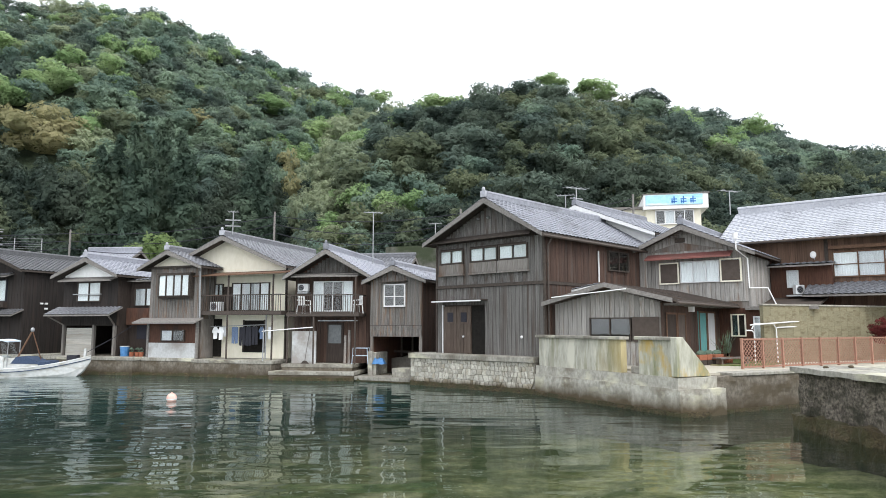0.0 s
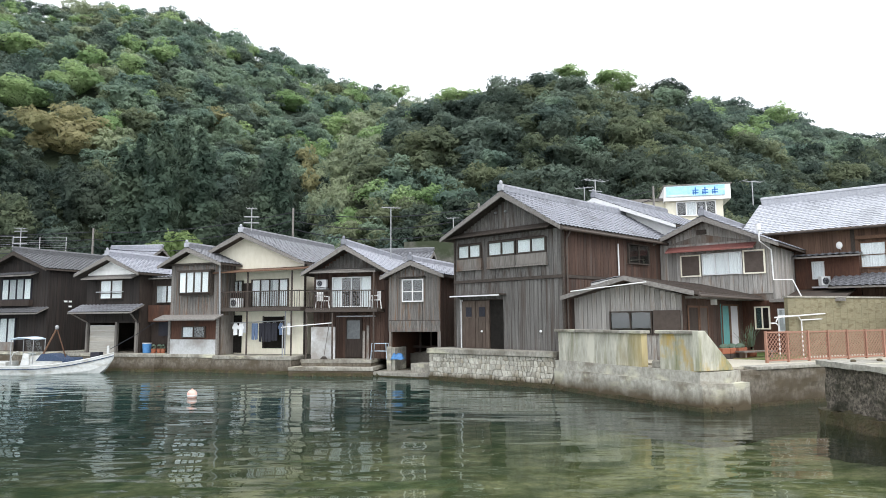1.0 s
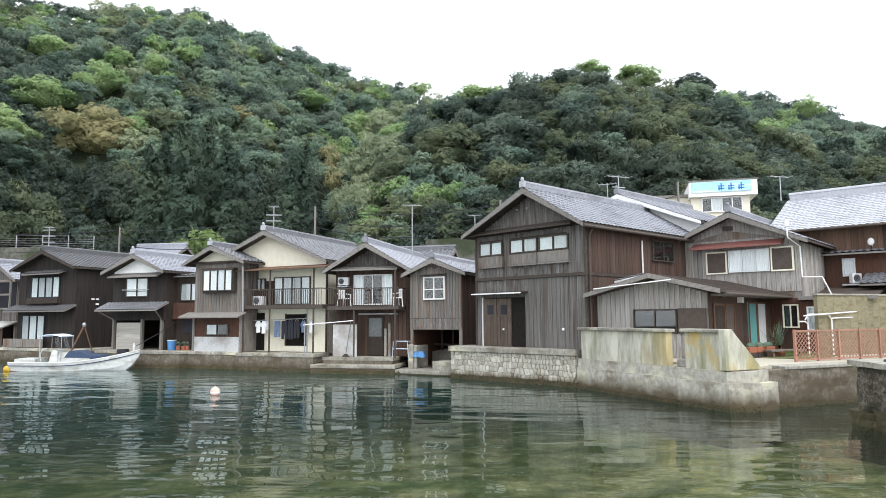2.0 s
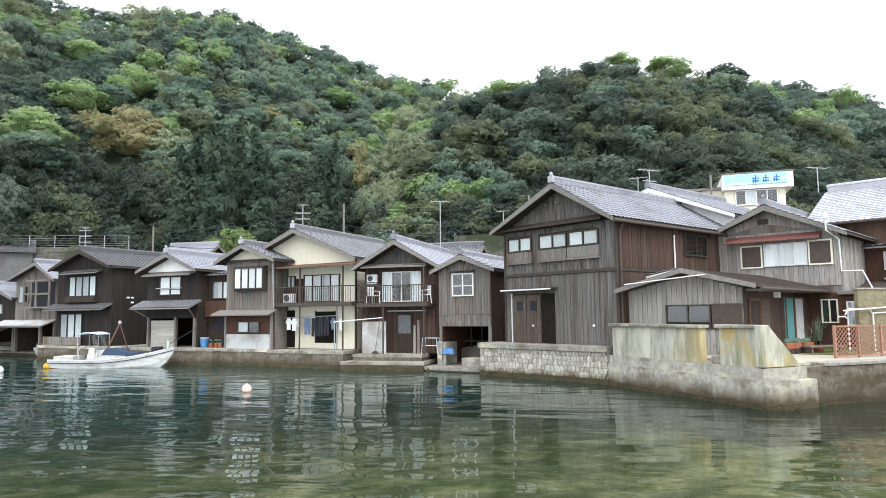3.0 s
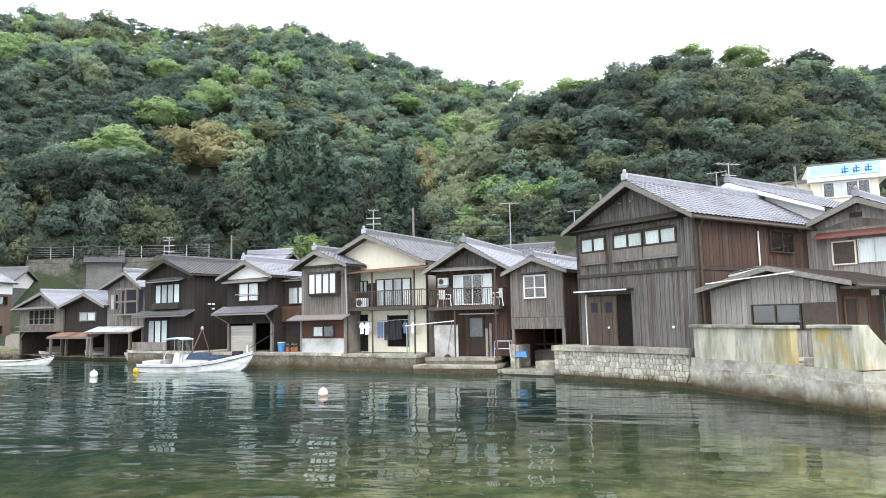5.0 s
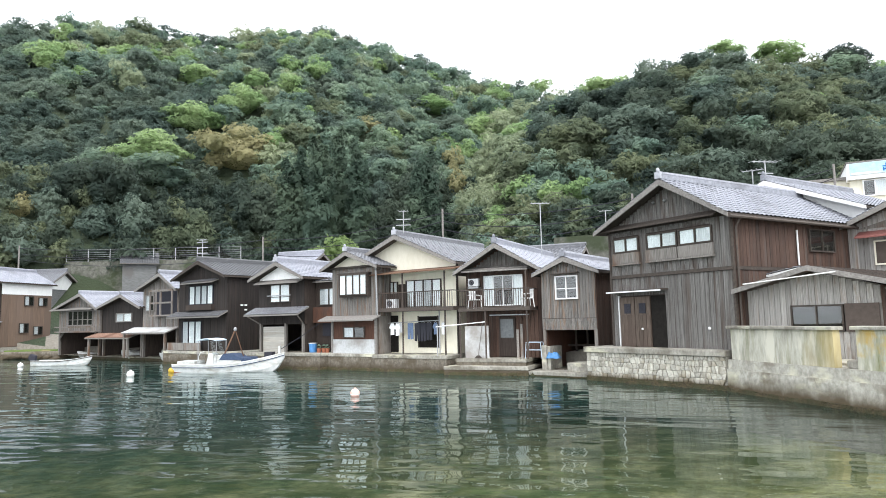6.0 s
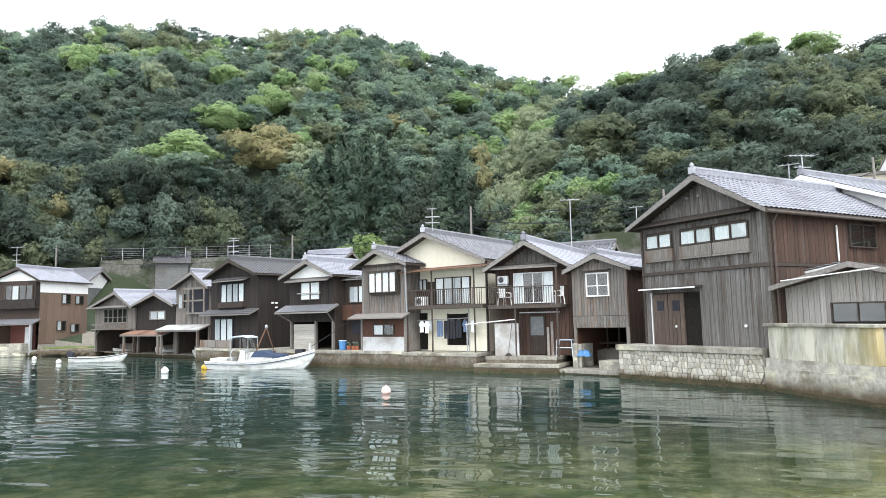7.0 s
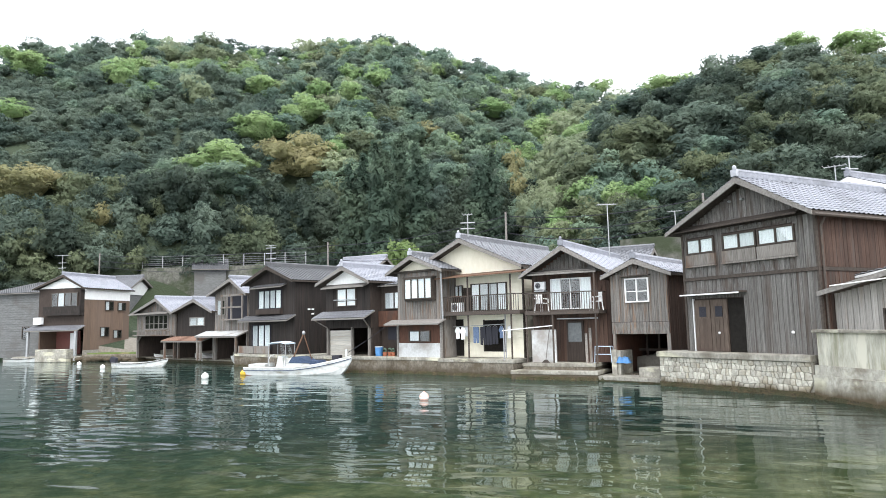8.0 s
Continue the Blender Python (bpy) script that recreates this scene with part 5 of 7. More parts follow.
part("tin_panel", Shape().box(0.2, 1.45, -0.75, -0.68, 0, 1.55), PALE_TIN, R, "grey weathered panel")
part("door", Shape().box(1.75, 2.6, -0.1, -0.04, 0.05, 1.95), WOOD_DARK, R, "brown glazed door")
part("door_glass", Shape().box(1.83, 2.5, -0.115, -0.1, 0.95, 1.85), SMOKE, R, "dim frosted door pane")
part("rail_bar", Shape().rod((1.6, -0.9, 2.05), (3.6, -0.9, 2.05), 0.03), METAL, R)

# ---- cream house with the bay house before it ----
ZC = 0.88
CT = -19.0
ec, nc = Vector((math.cos(radians(CT)), math.sin(radians(CT)))), Vector((-math.sin(radians(CT)), math.cos(radians(CT))))
cp = Vector((-15.8, 35.5)) + ec * 0.8 + nc * 1.2
hc = lambda v: v - ZC
C = thing("cream_house", "two-storey cream plastered house with tiled gable and steel balcony", "house", cp.x, cp.y, ZC, CT)
cw, ce, crz = 7.0, 5.62, 7.16
fwc, swc = shell(C, cw, 8.5, ZC, ce, crz, ZC, PLASTER, PLASTER, ur=3.5)
gable_roof(C, cw, 8.5, ce, crz, TILE_GREY, ur=3.5, side=0.4, front=0.75, z0=ZC, knob=2)
window(C, 3.75, 6.05, -0.02, 3.32, 4.78, ZC, 4, TRIM_DARK, 0.05, (CLOTH_WHITE, CLOTH_GREY, CLOTH_GREY, CLOTH_WHITE), "balcony door with pale curtains")
window(C, 2.6, 3.2, -0.02, 3.7, 4.75, ZC, 2, TRIM_DARK, 0.05, (CLOTH_WHITE, CLOTH_WHITE), "narrow window with white curtains")
part("brown_panel", Shape().box(3.22, 3.72, -0.04, -0.005, hc(3.2), hc(4.6)), WOOD_DARK, C)
part("balcony_floor", Shape().box(2.55, 7.5, -1.2, 0, hc(3.1), hc(3.25)), METAL_BROWN, C, "brown steel balcony floor")
railing(C, 2.58, 7.48, -1.18, 0, 3.2, 4.12, ZC, METAL_BROWN, 0.13)
part("balcony_plate", Shape().box(2.6, 3.9, -0.36, -0.33, hc(3.25), hc(4.1)), WOOD_DARK, C, "dark board behind the rail")
for x in (2.62, 4.3, 6.95):
    part("balcony_post", Shape().rod((x, -1.12, 0), (x, -1.12, hc(5.1)), 0.045), METAL_BROWN, C)
part("canopy", Shape().add([(2.2, -1.35, hc(5.06)), (7.6, -1.35, hc(5.12)), (7.6, 0, hc(5.34)), (2.2, 0, hc(5.3)), (2.2, -1.35, hc(5.12)), (7.6, -1.35, hc(5.18)), (7.6, 0, hc(5.4)), (2.2, 0, hc(5.36))],
     [(0, 3, 2, 1), (4, 5, 6, 7), (0, 1, 5, 4), (1, 2, 6, 5), (2, 3, 7, 6), (3, 0, 4, 7)]), TRIM_ORANGE, C, "brown balcony canopy")
# Black sheet stands for the unlit room inside; the wall has no opening.
part("open_door", Shape().box(4.55, 5.75, -0.03, -0.004, 0.3, hc(2.82)), BLACK, C, "black sheet in place of a dark open doorway")
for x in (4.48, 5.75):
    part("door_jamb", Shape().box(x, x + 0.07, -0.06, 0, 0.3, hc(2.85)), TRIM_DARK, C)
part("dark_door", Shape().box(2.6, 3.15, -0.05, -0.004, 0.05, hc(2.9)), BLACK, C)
part("corner_post", Shape().box(cw - 0.03, cw + 0.05, -0.06, 0.05, 0, hc(5.55)), TRIM_DARK, C)

bp_ = Vector((-15.8, 35.5)) + ec * 0.25
BY = thing("bay_house", "narrow grey wooden house with a bay window and tiled gable roof", "house", bp_.x, bp_.y, ZC, CT)
bw = 3.2
fwy, swy = shell(BY, bw, 3.4, ZC, 5.66, 6.38, ZC, WOOD_DARK, WOOD_GREY, ur=1.45, back=False)
yt = lambda x: hc(5.62)
board_wall(fwy, 0, bw, 0, hc(2.9), yt, 0.19, WOOD_BOARD_PALE, skip=[(0.8, 2.75, hc(4.1), hc(5.2))])
side_board_wall(swy, bw, 0, 3.4, hc(2.9), hc(5.6), 0.2, WOOD_BOARD_PALE)
part("gable_plaster", Shape().prism([(0.1, hc(5.66)), (bw - 0.1, hc(5.66)), (1.45, hc(6.3))], -0.04, -0.002), PLASTER, BY)
part("gable_beam", Shape().box(-0.1, bw + 0.1, -0.2, -0.04, hc(5.56), hc(5.66)), TRIM_DARK, BY)
gable_roof(BY, bw, 3.0, 5.66, 6.38, TILE_GREY, ur=1.45, side=0.45, front=0.6, z0=ZC, knob=2, ridge_h=0.22)
win = window(BY, 0.78, 2.76, -0.28, 4.06, 5.2, ZC, 4, TRIM_DARK, 0.05, (CLOTH_WHITE, CLOTH_WHITE, CLOTH_GREY, CLOTH_WHITE), "projecting bay window with pale curtains")
part("bay_box", Shape().box(0.74, 2.8, -0.275, -0.03, hc(3.96), hc(4.06)).box(0.74, 0.8, -0.275, -0.03, hc(4.06), hc(5.2)).box(2.74, 2.8, -0.275, -0.03, hc(4.06), hc(5.2)).box(0.68, 2.86, -0.36, -0.03, hc(5.2), hc(5.28)), TRIM_DARK, BY)
pent_roof(BY, -0.5, 3.45, -0.7, 0, 2.72, 2.96, None, ZC, timber=TRIM)
part("lower_panel", Shape().box(0.1, 3.1, -0.1, -0.03, 0, 0.78), PALE_TIN, BY, "pale grey lower wall panel")
part("lower_boarding", Shape().box(0.1, 3.1, -0.06, -0.03, 0.78, 1.95), WOOD_RED, BY)
window(BY, 0.88, 2.4, -0.06, 1.74, 2.34, ZC, 2, TRIM_DARK, 0.05, (CLOTH_GREY, None), "low wide window")
part("corner_post", Shape().box(-0.02, 0.1, -0.14, 0, 0, hc(2.75)), TRIM, BY)
part("corner_post", Shape().box(3.1, 3.2, -0.14, 0, 0, hc(2.75)), TRIM, BY)
part("downpipe", Shape().path([(3.5, -0.4, hc(5.5)), (3.3, -0.2, hc(5.35)), (3.3, -0.1, hc(2.95))], 0.045), METAL, BY, "pale downpipe")

# ---- white-gabled dark house ----
ZW = 0.92
WT = -18.0
ew, nw = Vector((math.cos(radians(WT)), math.sin(radians(WT)))), Vector((-math.sin(radians(WT)), math.cos(radians(WT))))
wp = Vector((-18.8, 35.9)) + nw * 0.4 - ew * 2.55
W = thing("white_gable_house", "dark wooden boat house with a white plaster gable and tiled roofs", "house", wp.x, wp.y, ZW, WT)
ww, we_, wr_ = 3.75, 5.32, 6.14
hw = lambda v: v - ZW
fww, sww = shell(W, ww, 7.5, ZW, we_, wr_, ZW, WOOD_DARK, WOOD_DARK, front_low=2.55, ur=1.95)
board_wall(fww, 0, ww, 0, hw(2.55), hw(5.1), 0.22, WOOD_BOARD_DARK)
part("gable_plaster", Shape().prism([(0.05, hw(5.2)), (ww - 0.05, hw(5.2)), (ww - 0.05, hw(5.28)), (1.95, hw(6.08)), (0.05, hw(5.28))], -0.05, -0.002), PLASTER_WHITE, W, "white plaster gable")
pent_roof(W, 0.0, ww - 0.1, -0.5, 0, 5.0, 5.2, None, ZW, timber=TRIM)
gable_roof(W, ww, 7.5, we_, wr_, TILE_LILAC, ur=1.95, side=0.4, front=0.6, z0=ZW, knob=2)
window(W, 1.0, 2.65, -0.03, 3.85, 4.92, ZW, 2, TRIM_DARK, 0.05, (CLOTH_WHITE, CLOTH_WHITE), "window with white curtains and a low rail", mid=0.3)
part("window_rail", Shape().rod((0.85, -0.2, hw(4.25)), (2.8, -0.2, hw(4.25)), 0.025), METAL, W)
pent_roof(W, -0.35, ww + 0.35, -0.95, 0, 3.12, 3.55, TILE_GREY, ZW, label="tiled lean-to roof over the boat entrance")
shutter = part("shutter", Shape().box(0.25, 2.1, 0.1, 0.16, 0, 1.5), PALE_TIN, W, "pale weathered shutter boards")
pieces("board", SHUTTER_WOOD, [(0.25, 2.1, 0.07, 0.1, i * 0.3, i * 0.3 + 0.285) for i in range(5)], shutter)
for x in (0.05, 2.15, 3.55):
    part("post", Shape().box(x, x + 0.13, -0.05, 0.1, 0, hw(2.6)), WOOD_GREY, W)
for x in (0.1, 3.65):
    part("brace", Shape().rod((x, -0.05, hw(2.6)), (x + (0.3 if x > 1 else -0.3), -0.8, hw(3.05)), 0.04), WOOD_GREY, W)
ext = Shape().box(ww + 0.02, ww + 2.0, 0.9, 6.0, 0, hw(5.0))
part("side_wing", ext, WOOD_DARK, W, "dark wooden side wing")
pent_roof(W, ww - 0.1, ww + 2.1, 0.6, 4.0, 5.0, 5.5, TILE_GREY, ZW)
window(W, ww + 0.35, ww + 1.85, 0.88, 3.6, 4.6, ZW, 2, TRIM_DARK, 0.05, (CLOTH_GREY, CLOTH_WHITE), "wing window with curtains")
part("wing_balcony", Shape().box(ww + 0.1, ww + 2.0, 0.55, 0.9, hw(2.6), hw(3.5)), WOOD_RED, W)
part("wing_window", Shape().box(ww + 0.6, ww + 1.8, 0.84, 0.9, 0.9, 1.7), CLOTH_BLACK, W)

# ---- tall dark house ----
ZK = 0.9
KT = -22.0
ek, nk = Vector((math.cos(radians(KT)), math.sin(radians(KT)))), Vector((-math.sin(radians(KT)), math.cos(radians(KT))))
kp = Vector((-21.3, 37.0)) + nk * 0.4 - ek * 8.85
K = thing("dark_house", "tall dark brown wooden house with dark tiled roof", "house", kp.x, kp.y, ZK, KT)
kw, ke, kr = 5.39, 5.78, 6.78
hk = lambda v: v - ZK
fwk, swk = shell(K, kw, 9.0, ZK, ke, kr, ZK, WOOD_DARK, WOOD_DARK, ur=2.75)
kt = lambda x: hk(ke) + 1.0 * (x / 2.75 if x < 2.75 else (kw - x) / 2.64) - 0.03
board_wall(fwk, 0, kw, 0, 0, kt, 0.24, WOOD_BOARD_DARK)
side_board_wall(swk, kw, 0, 9, 0, hk(ke) - 0.05, 0.26, WOOD_BOARD_DARK)
gable_roof(K, kw, 9.0, ke, kr, TILE_DARK, ur=2.75, side=0.35, front=0.5, z0=ZK, verge=TRIM_DARK, knob=False)
window(K, 1.25, 4.0, -0.03, 3.95, 5.25, ZK, 4, CLOTH_BLACK, 0.06, (CLOTH_WHITE, CLOTH_GREY, CLOTH_GREY, CLOTH_WHITE), "wide upper window with pale curtains")
part("window_box", Shape().box(1.15, 4.1, -0.3, -0.03, hk(3.6), hk(3.95)), WOOD_DARK, K)
pent_roof(K, 0.9, 4.5, -0.55, 0, 5.42, 5.62, TILE_DARK, ZK)
pent_roof(K, -0.4, kw + 0.1, -0.75, 0, 3.15, 3.5, TILE_DARK, ZK)
window(K, 0.5, 2.75, -0.03, 1.25, 2.9, ZK, 3, CLOTH_BLACK, 0.06, (CLOTH_GREY, CLOTH_WHITE, CLOTH_WHITE), "tall lower window with white curtains")
side_window(K, kw + 0.03, 5.6, 7.4, 4.1, 5.2, ZK, 2, CLOTH_BLACK, (CLOTH_GREY, CLOTH_WHITE), "side window")
for y, z in ((1.3, 2.6), (2.2, 2.55), (1.0, 2.9), (1.3, 2.9)):
    part("wall_lamp", Shape().box(kw + 0.03, kw + 0.12, y, y + 0.16, z, z + 0.1), WHITE, K)
part("fence_panel", Shape().box(-0.6, 1.3, -0.5, -0.44, 0.05, 0.55).box(1.4, 3.2, -0.5, -0.44, 0.05, 0.55), WOOD_GREY, K, "low weathered plank fence")

# ---- far boat houses ----
FT = -20.0
ef, nf = Vector((math.cos(radians(FT)), math.sin(radians(FT)))), Vector((-math.sin(radians(FT)), math.cos(radians(FT))))


def far_boat_house(u, w, ze, zr, low, wall, tile, label, d=8.0, back=0.0, ur=None):
    p = Vector((-34.4, 43.6)) + ef * u + nf * back
    s = thing("boat_house", label, "boat house", p.x, p.y, 0.3, FT, "far boat houses")
    # Dark wood on side and back walls stands in for the unlit hall.
    fw_, sw2 = shell(s, w, d, 0.3, ze, zr, 0.3, wall, WOOD_DARK, front_low=low, ur=ur)
    top = lambda x: ze - 0.3 + (zr - ze) * (x / (ur or w / 2) if x < (ur or w / 2) else (w - x) / (w - (ur or w / 2))) - 0.03
    board_wall(fw_, 0, w, 0, low - 0.3, top, 0.25, WOOD_BOARD_DARK if wall is WOOD_DARK else WOOD_BOARD_PALE)
    gable_roof(s, w, d, ze, zr, tile, ur=ur, side=0.4, front=0.55, z0=0.3, knob=False, ridge_h=0.2)
    for x in (0.02, w - 0.18):
        part("post", Shape().box(x, x + 0.16, -0.05, 0.12, 0, low - 0.3), WOOD_GREY, s)
    return s


F4 = far_boat_house(-0.32, 4.4, 5.35, 6.35, 2.5, WOOD_GREY, TILE_LILAC, "grey wooden boat house with a tin awning over its slip", ur=2.75)
pent_roof(F4, -1.1, 4.5, -1.1, 0, 2.1, 2.5, PALE_TIN, 0.3, pitch=0.2, label="pale tin lean-to roof")
window(F4, 0.4, 1.5, -0.03, 3.7, 4.9, 0.3, 2, TRIM, 0.07, (CLOTH_GREY, None), "dim upper window")
deck = part("open_balcony", Shape().box(1.7, 4.5, -0.6, 0, 3.0, 3.1), WOOD_GREY, F4, "weathered open balcony frame")
for x in (1.7, 3.0, 4.4):
    part("balcony_post", Shape().box(x, x + 0.1, -0.6, -0.5, 3.1, 4.8), WOOD_GREY, deck)
for zz in (3.9, 4.8):
    part("balcony_beam", Shape().box(1.7, 4.5, -0.615, -0.5, zz, zz + 0.12), WOOD_GREY, deck)
part("balcony_back", Shape().box(1.8, 4.3, -0.06, -0.03, 3.1, 4.8), CLOTH_BLACK, F4)
for x in (-1.0, 4.2):
    part("front_post", Shape().box(x, x + 0.16, -1.0, -0.85, 0, 1.8), WOOD_GREY, F4)
F3 = far_boat_house(-5.93, 5.55, 4.1, 5.0, 2.1, WOOD_DARK, TILE_LILAC, "dark wooden boat house with a rusty tin awning", ur=3.25)
pent_roof(F3, -0.9, 5.3, -1.0, 0, 1.75, 2.1, RUST_TIN, 0.3, pitch=0.2, label="rusty tin lean-to roof")
window(F3, 2.0, 4.2, -0.03, 2.95, 3.65, 0.3, 2, TRIM, 0.07, (CLOTH_GREY, CLOTH_WHITE), "low upper window")
for x in (-0.6, 4.9):
    part("front_post", Shape().box(x, x + 0.16, -0.9, -0.75, 0, 1.5), WOOD_GREY, F3)
F2 = far_boat_house(-13.0, 6.6, 4.15, 5.3, 2.2, WOOD_GREY, TILE_LILAC, "grey wooden boat house with a glazed upper gallery", ur=4.2)
window(F2, 1.6, 5.6, -0.03, 2.75, 4.0, 0.3, 5, TRIM, 0.08, (), "glazed gallery window", mid=0.4)
pent_roof(F2, -0.4, 6.4, -0.7, 0, 4.1, 4.3, None, 0.3, timber=TRIM)
part("gallery_rail", Shape().box(0.2, 6.6, -0.5, -0.42, 2.3, 2.4).box(0.2, 6.6, -0.5, 0, 1.9, 2.0), WOOD_GREY, F2)
for i in range(2):
    part("arch_brace", Shape().rod((0.1 + i * 6.4, 0, 1.3), (0.7 + i * 5.2, 0, 1.85), 0.07), WOOD_GREY, F2)

F1 = thing("brown_sided_house", "tall house with brown metal side walls and a dark balcony front", "house", -57.9, 47.37, 0.5, 5)
f1w, f1e, f1r = 5.2, 6.85, 7.95
fw1, sw1 = shell(F1, f1w, 5.9, 0.5, f1e, f1r, 0.5, WOOD_DARK, SIDING_BROWN, front_low=2.9, ur=3.1)
side_board_wall(sw1, f1w, 0, 5.9, 0.55, 5.15, 0.9, SIDING_BROWN, "siding_panel")
part("white_band", Shape().box(f1w, f1w + 0.06, 0, 5.9, 5.2, 6.25), PLASTER_WHITE, F1, "white plaster band under the eaves")
part("base_band", Shape().box(f1w, f1w + 0.08, -0.05, 5.9, -0.4, 0.5), CONCRETE, F1)
part("gable_plaster", Shape().prism([(0.1, 6.3), (f1w - 0.1, 6.3), (3.1, 7.36)], -0.05, -0.002), PLASTER_WHITE, F1, "white plaster gable")
gable_roof(F1, f1w, 5.9, f1e, f1r, TILE_LILAC, ur=3.1, side=0.4, front=0.5, z0=0.5, verge=TRIM_DARK, knob=False)
part("balcony_box", Shape().box(1.0, f1w, -0.5, 0, 3.75, 3.85).box(1.0, f1w, -0.5, -0.44, 3.85, 4.6).box(f1w - 0.08, f1w, -0.5, 0, 3.85, 6.1), WOOD_BOARD_DARK, F1, "dark balcony box")
window(F1, 1.5, 4.5, -0.03, 4.4, 6.4, 0.5, 4, METAL_BROWN, 0.06, (None, CLOTH_GREY, None, None), "dark balcony door with a grey curtain")
pent_roof(F1, -0.6, f1w + 0.2, -1.0, 0, 2.85, 3.3, TILE_GREY, 0.5)
part("inner_wall", Shape().box(0.2, 3.0, 2.0, 2.1, 0, 2.3), RED_TIN, F1)
part("curtain", Shape().box(2.4, 3.1, 1.4, 1.45, 0.2, 2.1), CLOTH_WHITE, F1)
for x in (-0.35, f1w - 0.2):
    part("post", Shape().box(x, x + 0.2, -0.9, -0.7, -0.4, 2.38), METAL, F1)
for y0, z0, z1 in ((2.5, 4.2, 5.1), (4.2, 4.2, 5.0), (2.0, 1.7, 2.6), (3.7, 1.5, 2.3)):
    side_window(F1, f1w + 0.05, y0, y0 + 1.1, z0 + 0.5, z1 + 0.5, 0.5, 2, TRIM_DARK, (CLOTH_GREY,), "dark side window")
acu = part("air_conditioner", Shape().box(-0.1, 0.8, -0.5, -0.15, 2.95, 3.6), WHITE, F1, "white air conditioner unit", bevel=0.03)
quay("quay_brown_house", [(-59.5, 46.2), (-52.2, 47.0), (-52.4, 50.5), (-59.5, 50)], 0.5, "old concrete quay below the brown-sided house")
tagged(part("concrete_tank", Shape().plan([(-56.4, 45.95), (-53.0, 46.3), (-53.1, 47.2), (-56.5, 46.9)], 0.0, 1.15), CONCRETE, bevel=0.04), "pale concrete tank wall at the water", "wall", kind="structure")
tagged(part("bank", Shape().plan([(-52.2, 47.2), (-46.5, 48.0), (-46, 52), (-52, 55)], -0.6, 0.62), CONCRETE_QUAY, bevel=0.12), "rocky bank between the houses", "bank", kind="structure")
tagged(part("lawn_bank", Shape().plan([(-52.0, 47.6), (-46.8, 48.4), (-46.2, 51.8), (-51.8, 54.6)], 0.5, 0.74), LAWN, bevel=0.08), "patch of rough grass on the stony bank", "lawn", kind="structure")
rgb_ = random.Random(23)
for i in range(16):
    q = rgb_.uniform(0.16, 0.34)
    rock = Shape().ball((0, 0, 0), q * 1.4, q, q * 0.8, 8, 6)
    rock.v = [(x * rgb_.uniform(0.85, 1.15), y * rgb_.uniform(0.85, 1.15), zz * rgb_.uniform(0.85, 1.1)) for x, y, zz in rock.v]
    ob = part("rock", rock, CONCRETE_QUAY)
    t = (i + rgb_.uniform(0.1, 0.9)) / 16
    ob.location = (-52.3 + 5.9 * t, 47.1 + 0.8 * t - rgb_.uniform(0, 0.2), rgb_.uniform(-0.05, 0.25))
    tagged(ob, "grey-brown rock at the foot of the bank", "rock", "rocks along the bank")
quay("quay_far_houses", [(-46.6, 49.0), (-39.5, 46.2), (-30.2, 42.6), (-28, 47), (-45, 53)], 0.35, "dark wet slips of the far boat houses")

G = thing("grey_sided_shed", "large shed with grey corrugated metal siding", "shed", -66.0, 48.4, 0.3, 5)
part("front_wall", Shape().box(0, 7.0, 0, 6, 0, 6.3), SIDING_GREY, G)
sd = Shape()
for i in range(24):
    sd.box(-0.02, 7.02, -0.05, 0, 0.7 + i * 0.235, 0.7 + i * 0.235 + 0.2)
tagged(part("siding_slat", sd, SIDING_GREY, G), kind="stuff")
pent_roof(G, -0.4, 7.2, -0.5, 6.4, 6.6, 8.2, TILE_DARK, 0.3)
window(G, 4.4, 5.2, -0.05, 2.1, 3.3, 0.3, 1, TRIM_DARK, 0.06, (), "small dark window")


def back_house(x, y, z, turn, w, d, ze, zr, wall, tile, label, verge=TRIM):
    s = thing("rear_house", label, "house", x, y, z, turn, "houses behind the water row")
    shell(s, w, d, z, ze, zr, z, wall, wall)
    gable_roof(s, w, d, ze, zr, tile, side=0.45, front=0.5, z0=z, knob=False, verge=verge)
    return s


BH = back_house(-60.1, 59.3, 0.85, 101, 7.0, 9, 6.9, 8.9, SIDING_GREY, TILE_GREY, "grey house with a white gable and tiled roof")
part("gable_plaster", Shape().prism([(0.2, 6.0), (6.8, 6.0), (3.5, 7.8)], -0.06, -0.002), PLASTER_WHITE, BH)
back_house(-45.5, 56.5, 0.85, -20, 7.5, 8, 5.0, 6.4, WOOD_GREY, TILE_PALE, "grey house with silver tiled roof")
BX = thing("hillside_shed", "grey block building with a dark roof on the hillside", "building", -55.0, 65.3, 0.85, 39)
part("wall", Shape().box(0, 3.6, 0, 2.5, 0, 8.9), SIDING_GREY, BX)
pent_roof(BX, -0.3, 3.9, -0.5, 2.8, 9.8, 11.4, TILE_DARK, 0.85)
back_house(-24.66, 49.85, 0.85, 85, 5.2, 3.6, 7.0, 8.35, WOOD_DARK, TILE_LILAC, "house with a pale tiled roof behind the white gabled house")
back_house(-2.83, 43.63, 0.9, 80, 5.0, 4.2, 6.0, 7.2, WOOD_DARK, TILE_GREY, "house with silver tiles behind the small boat house")

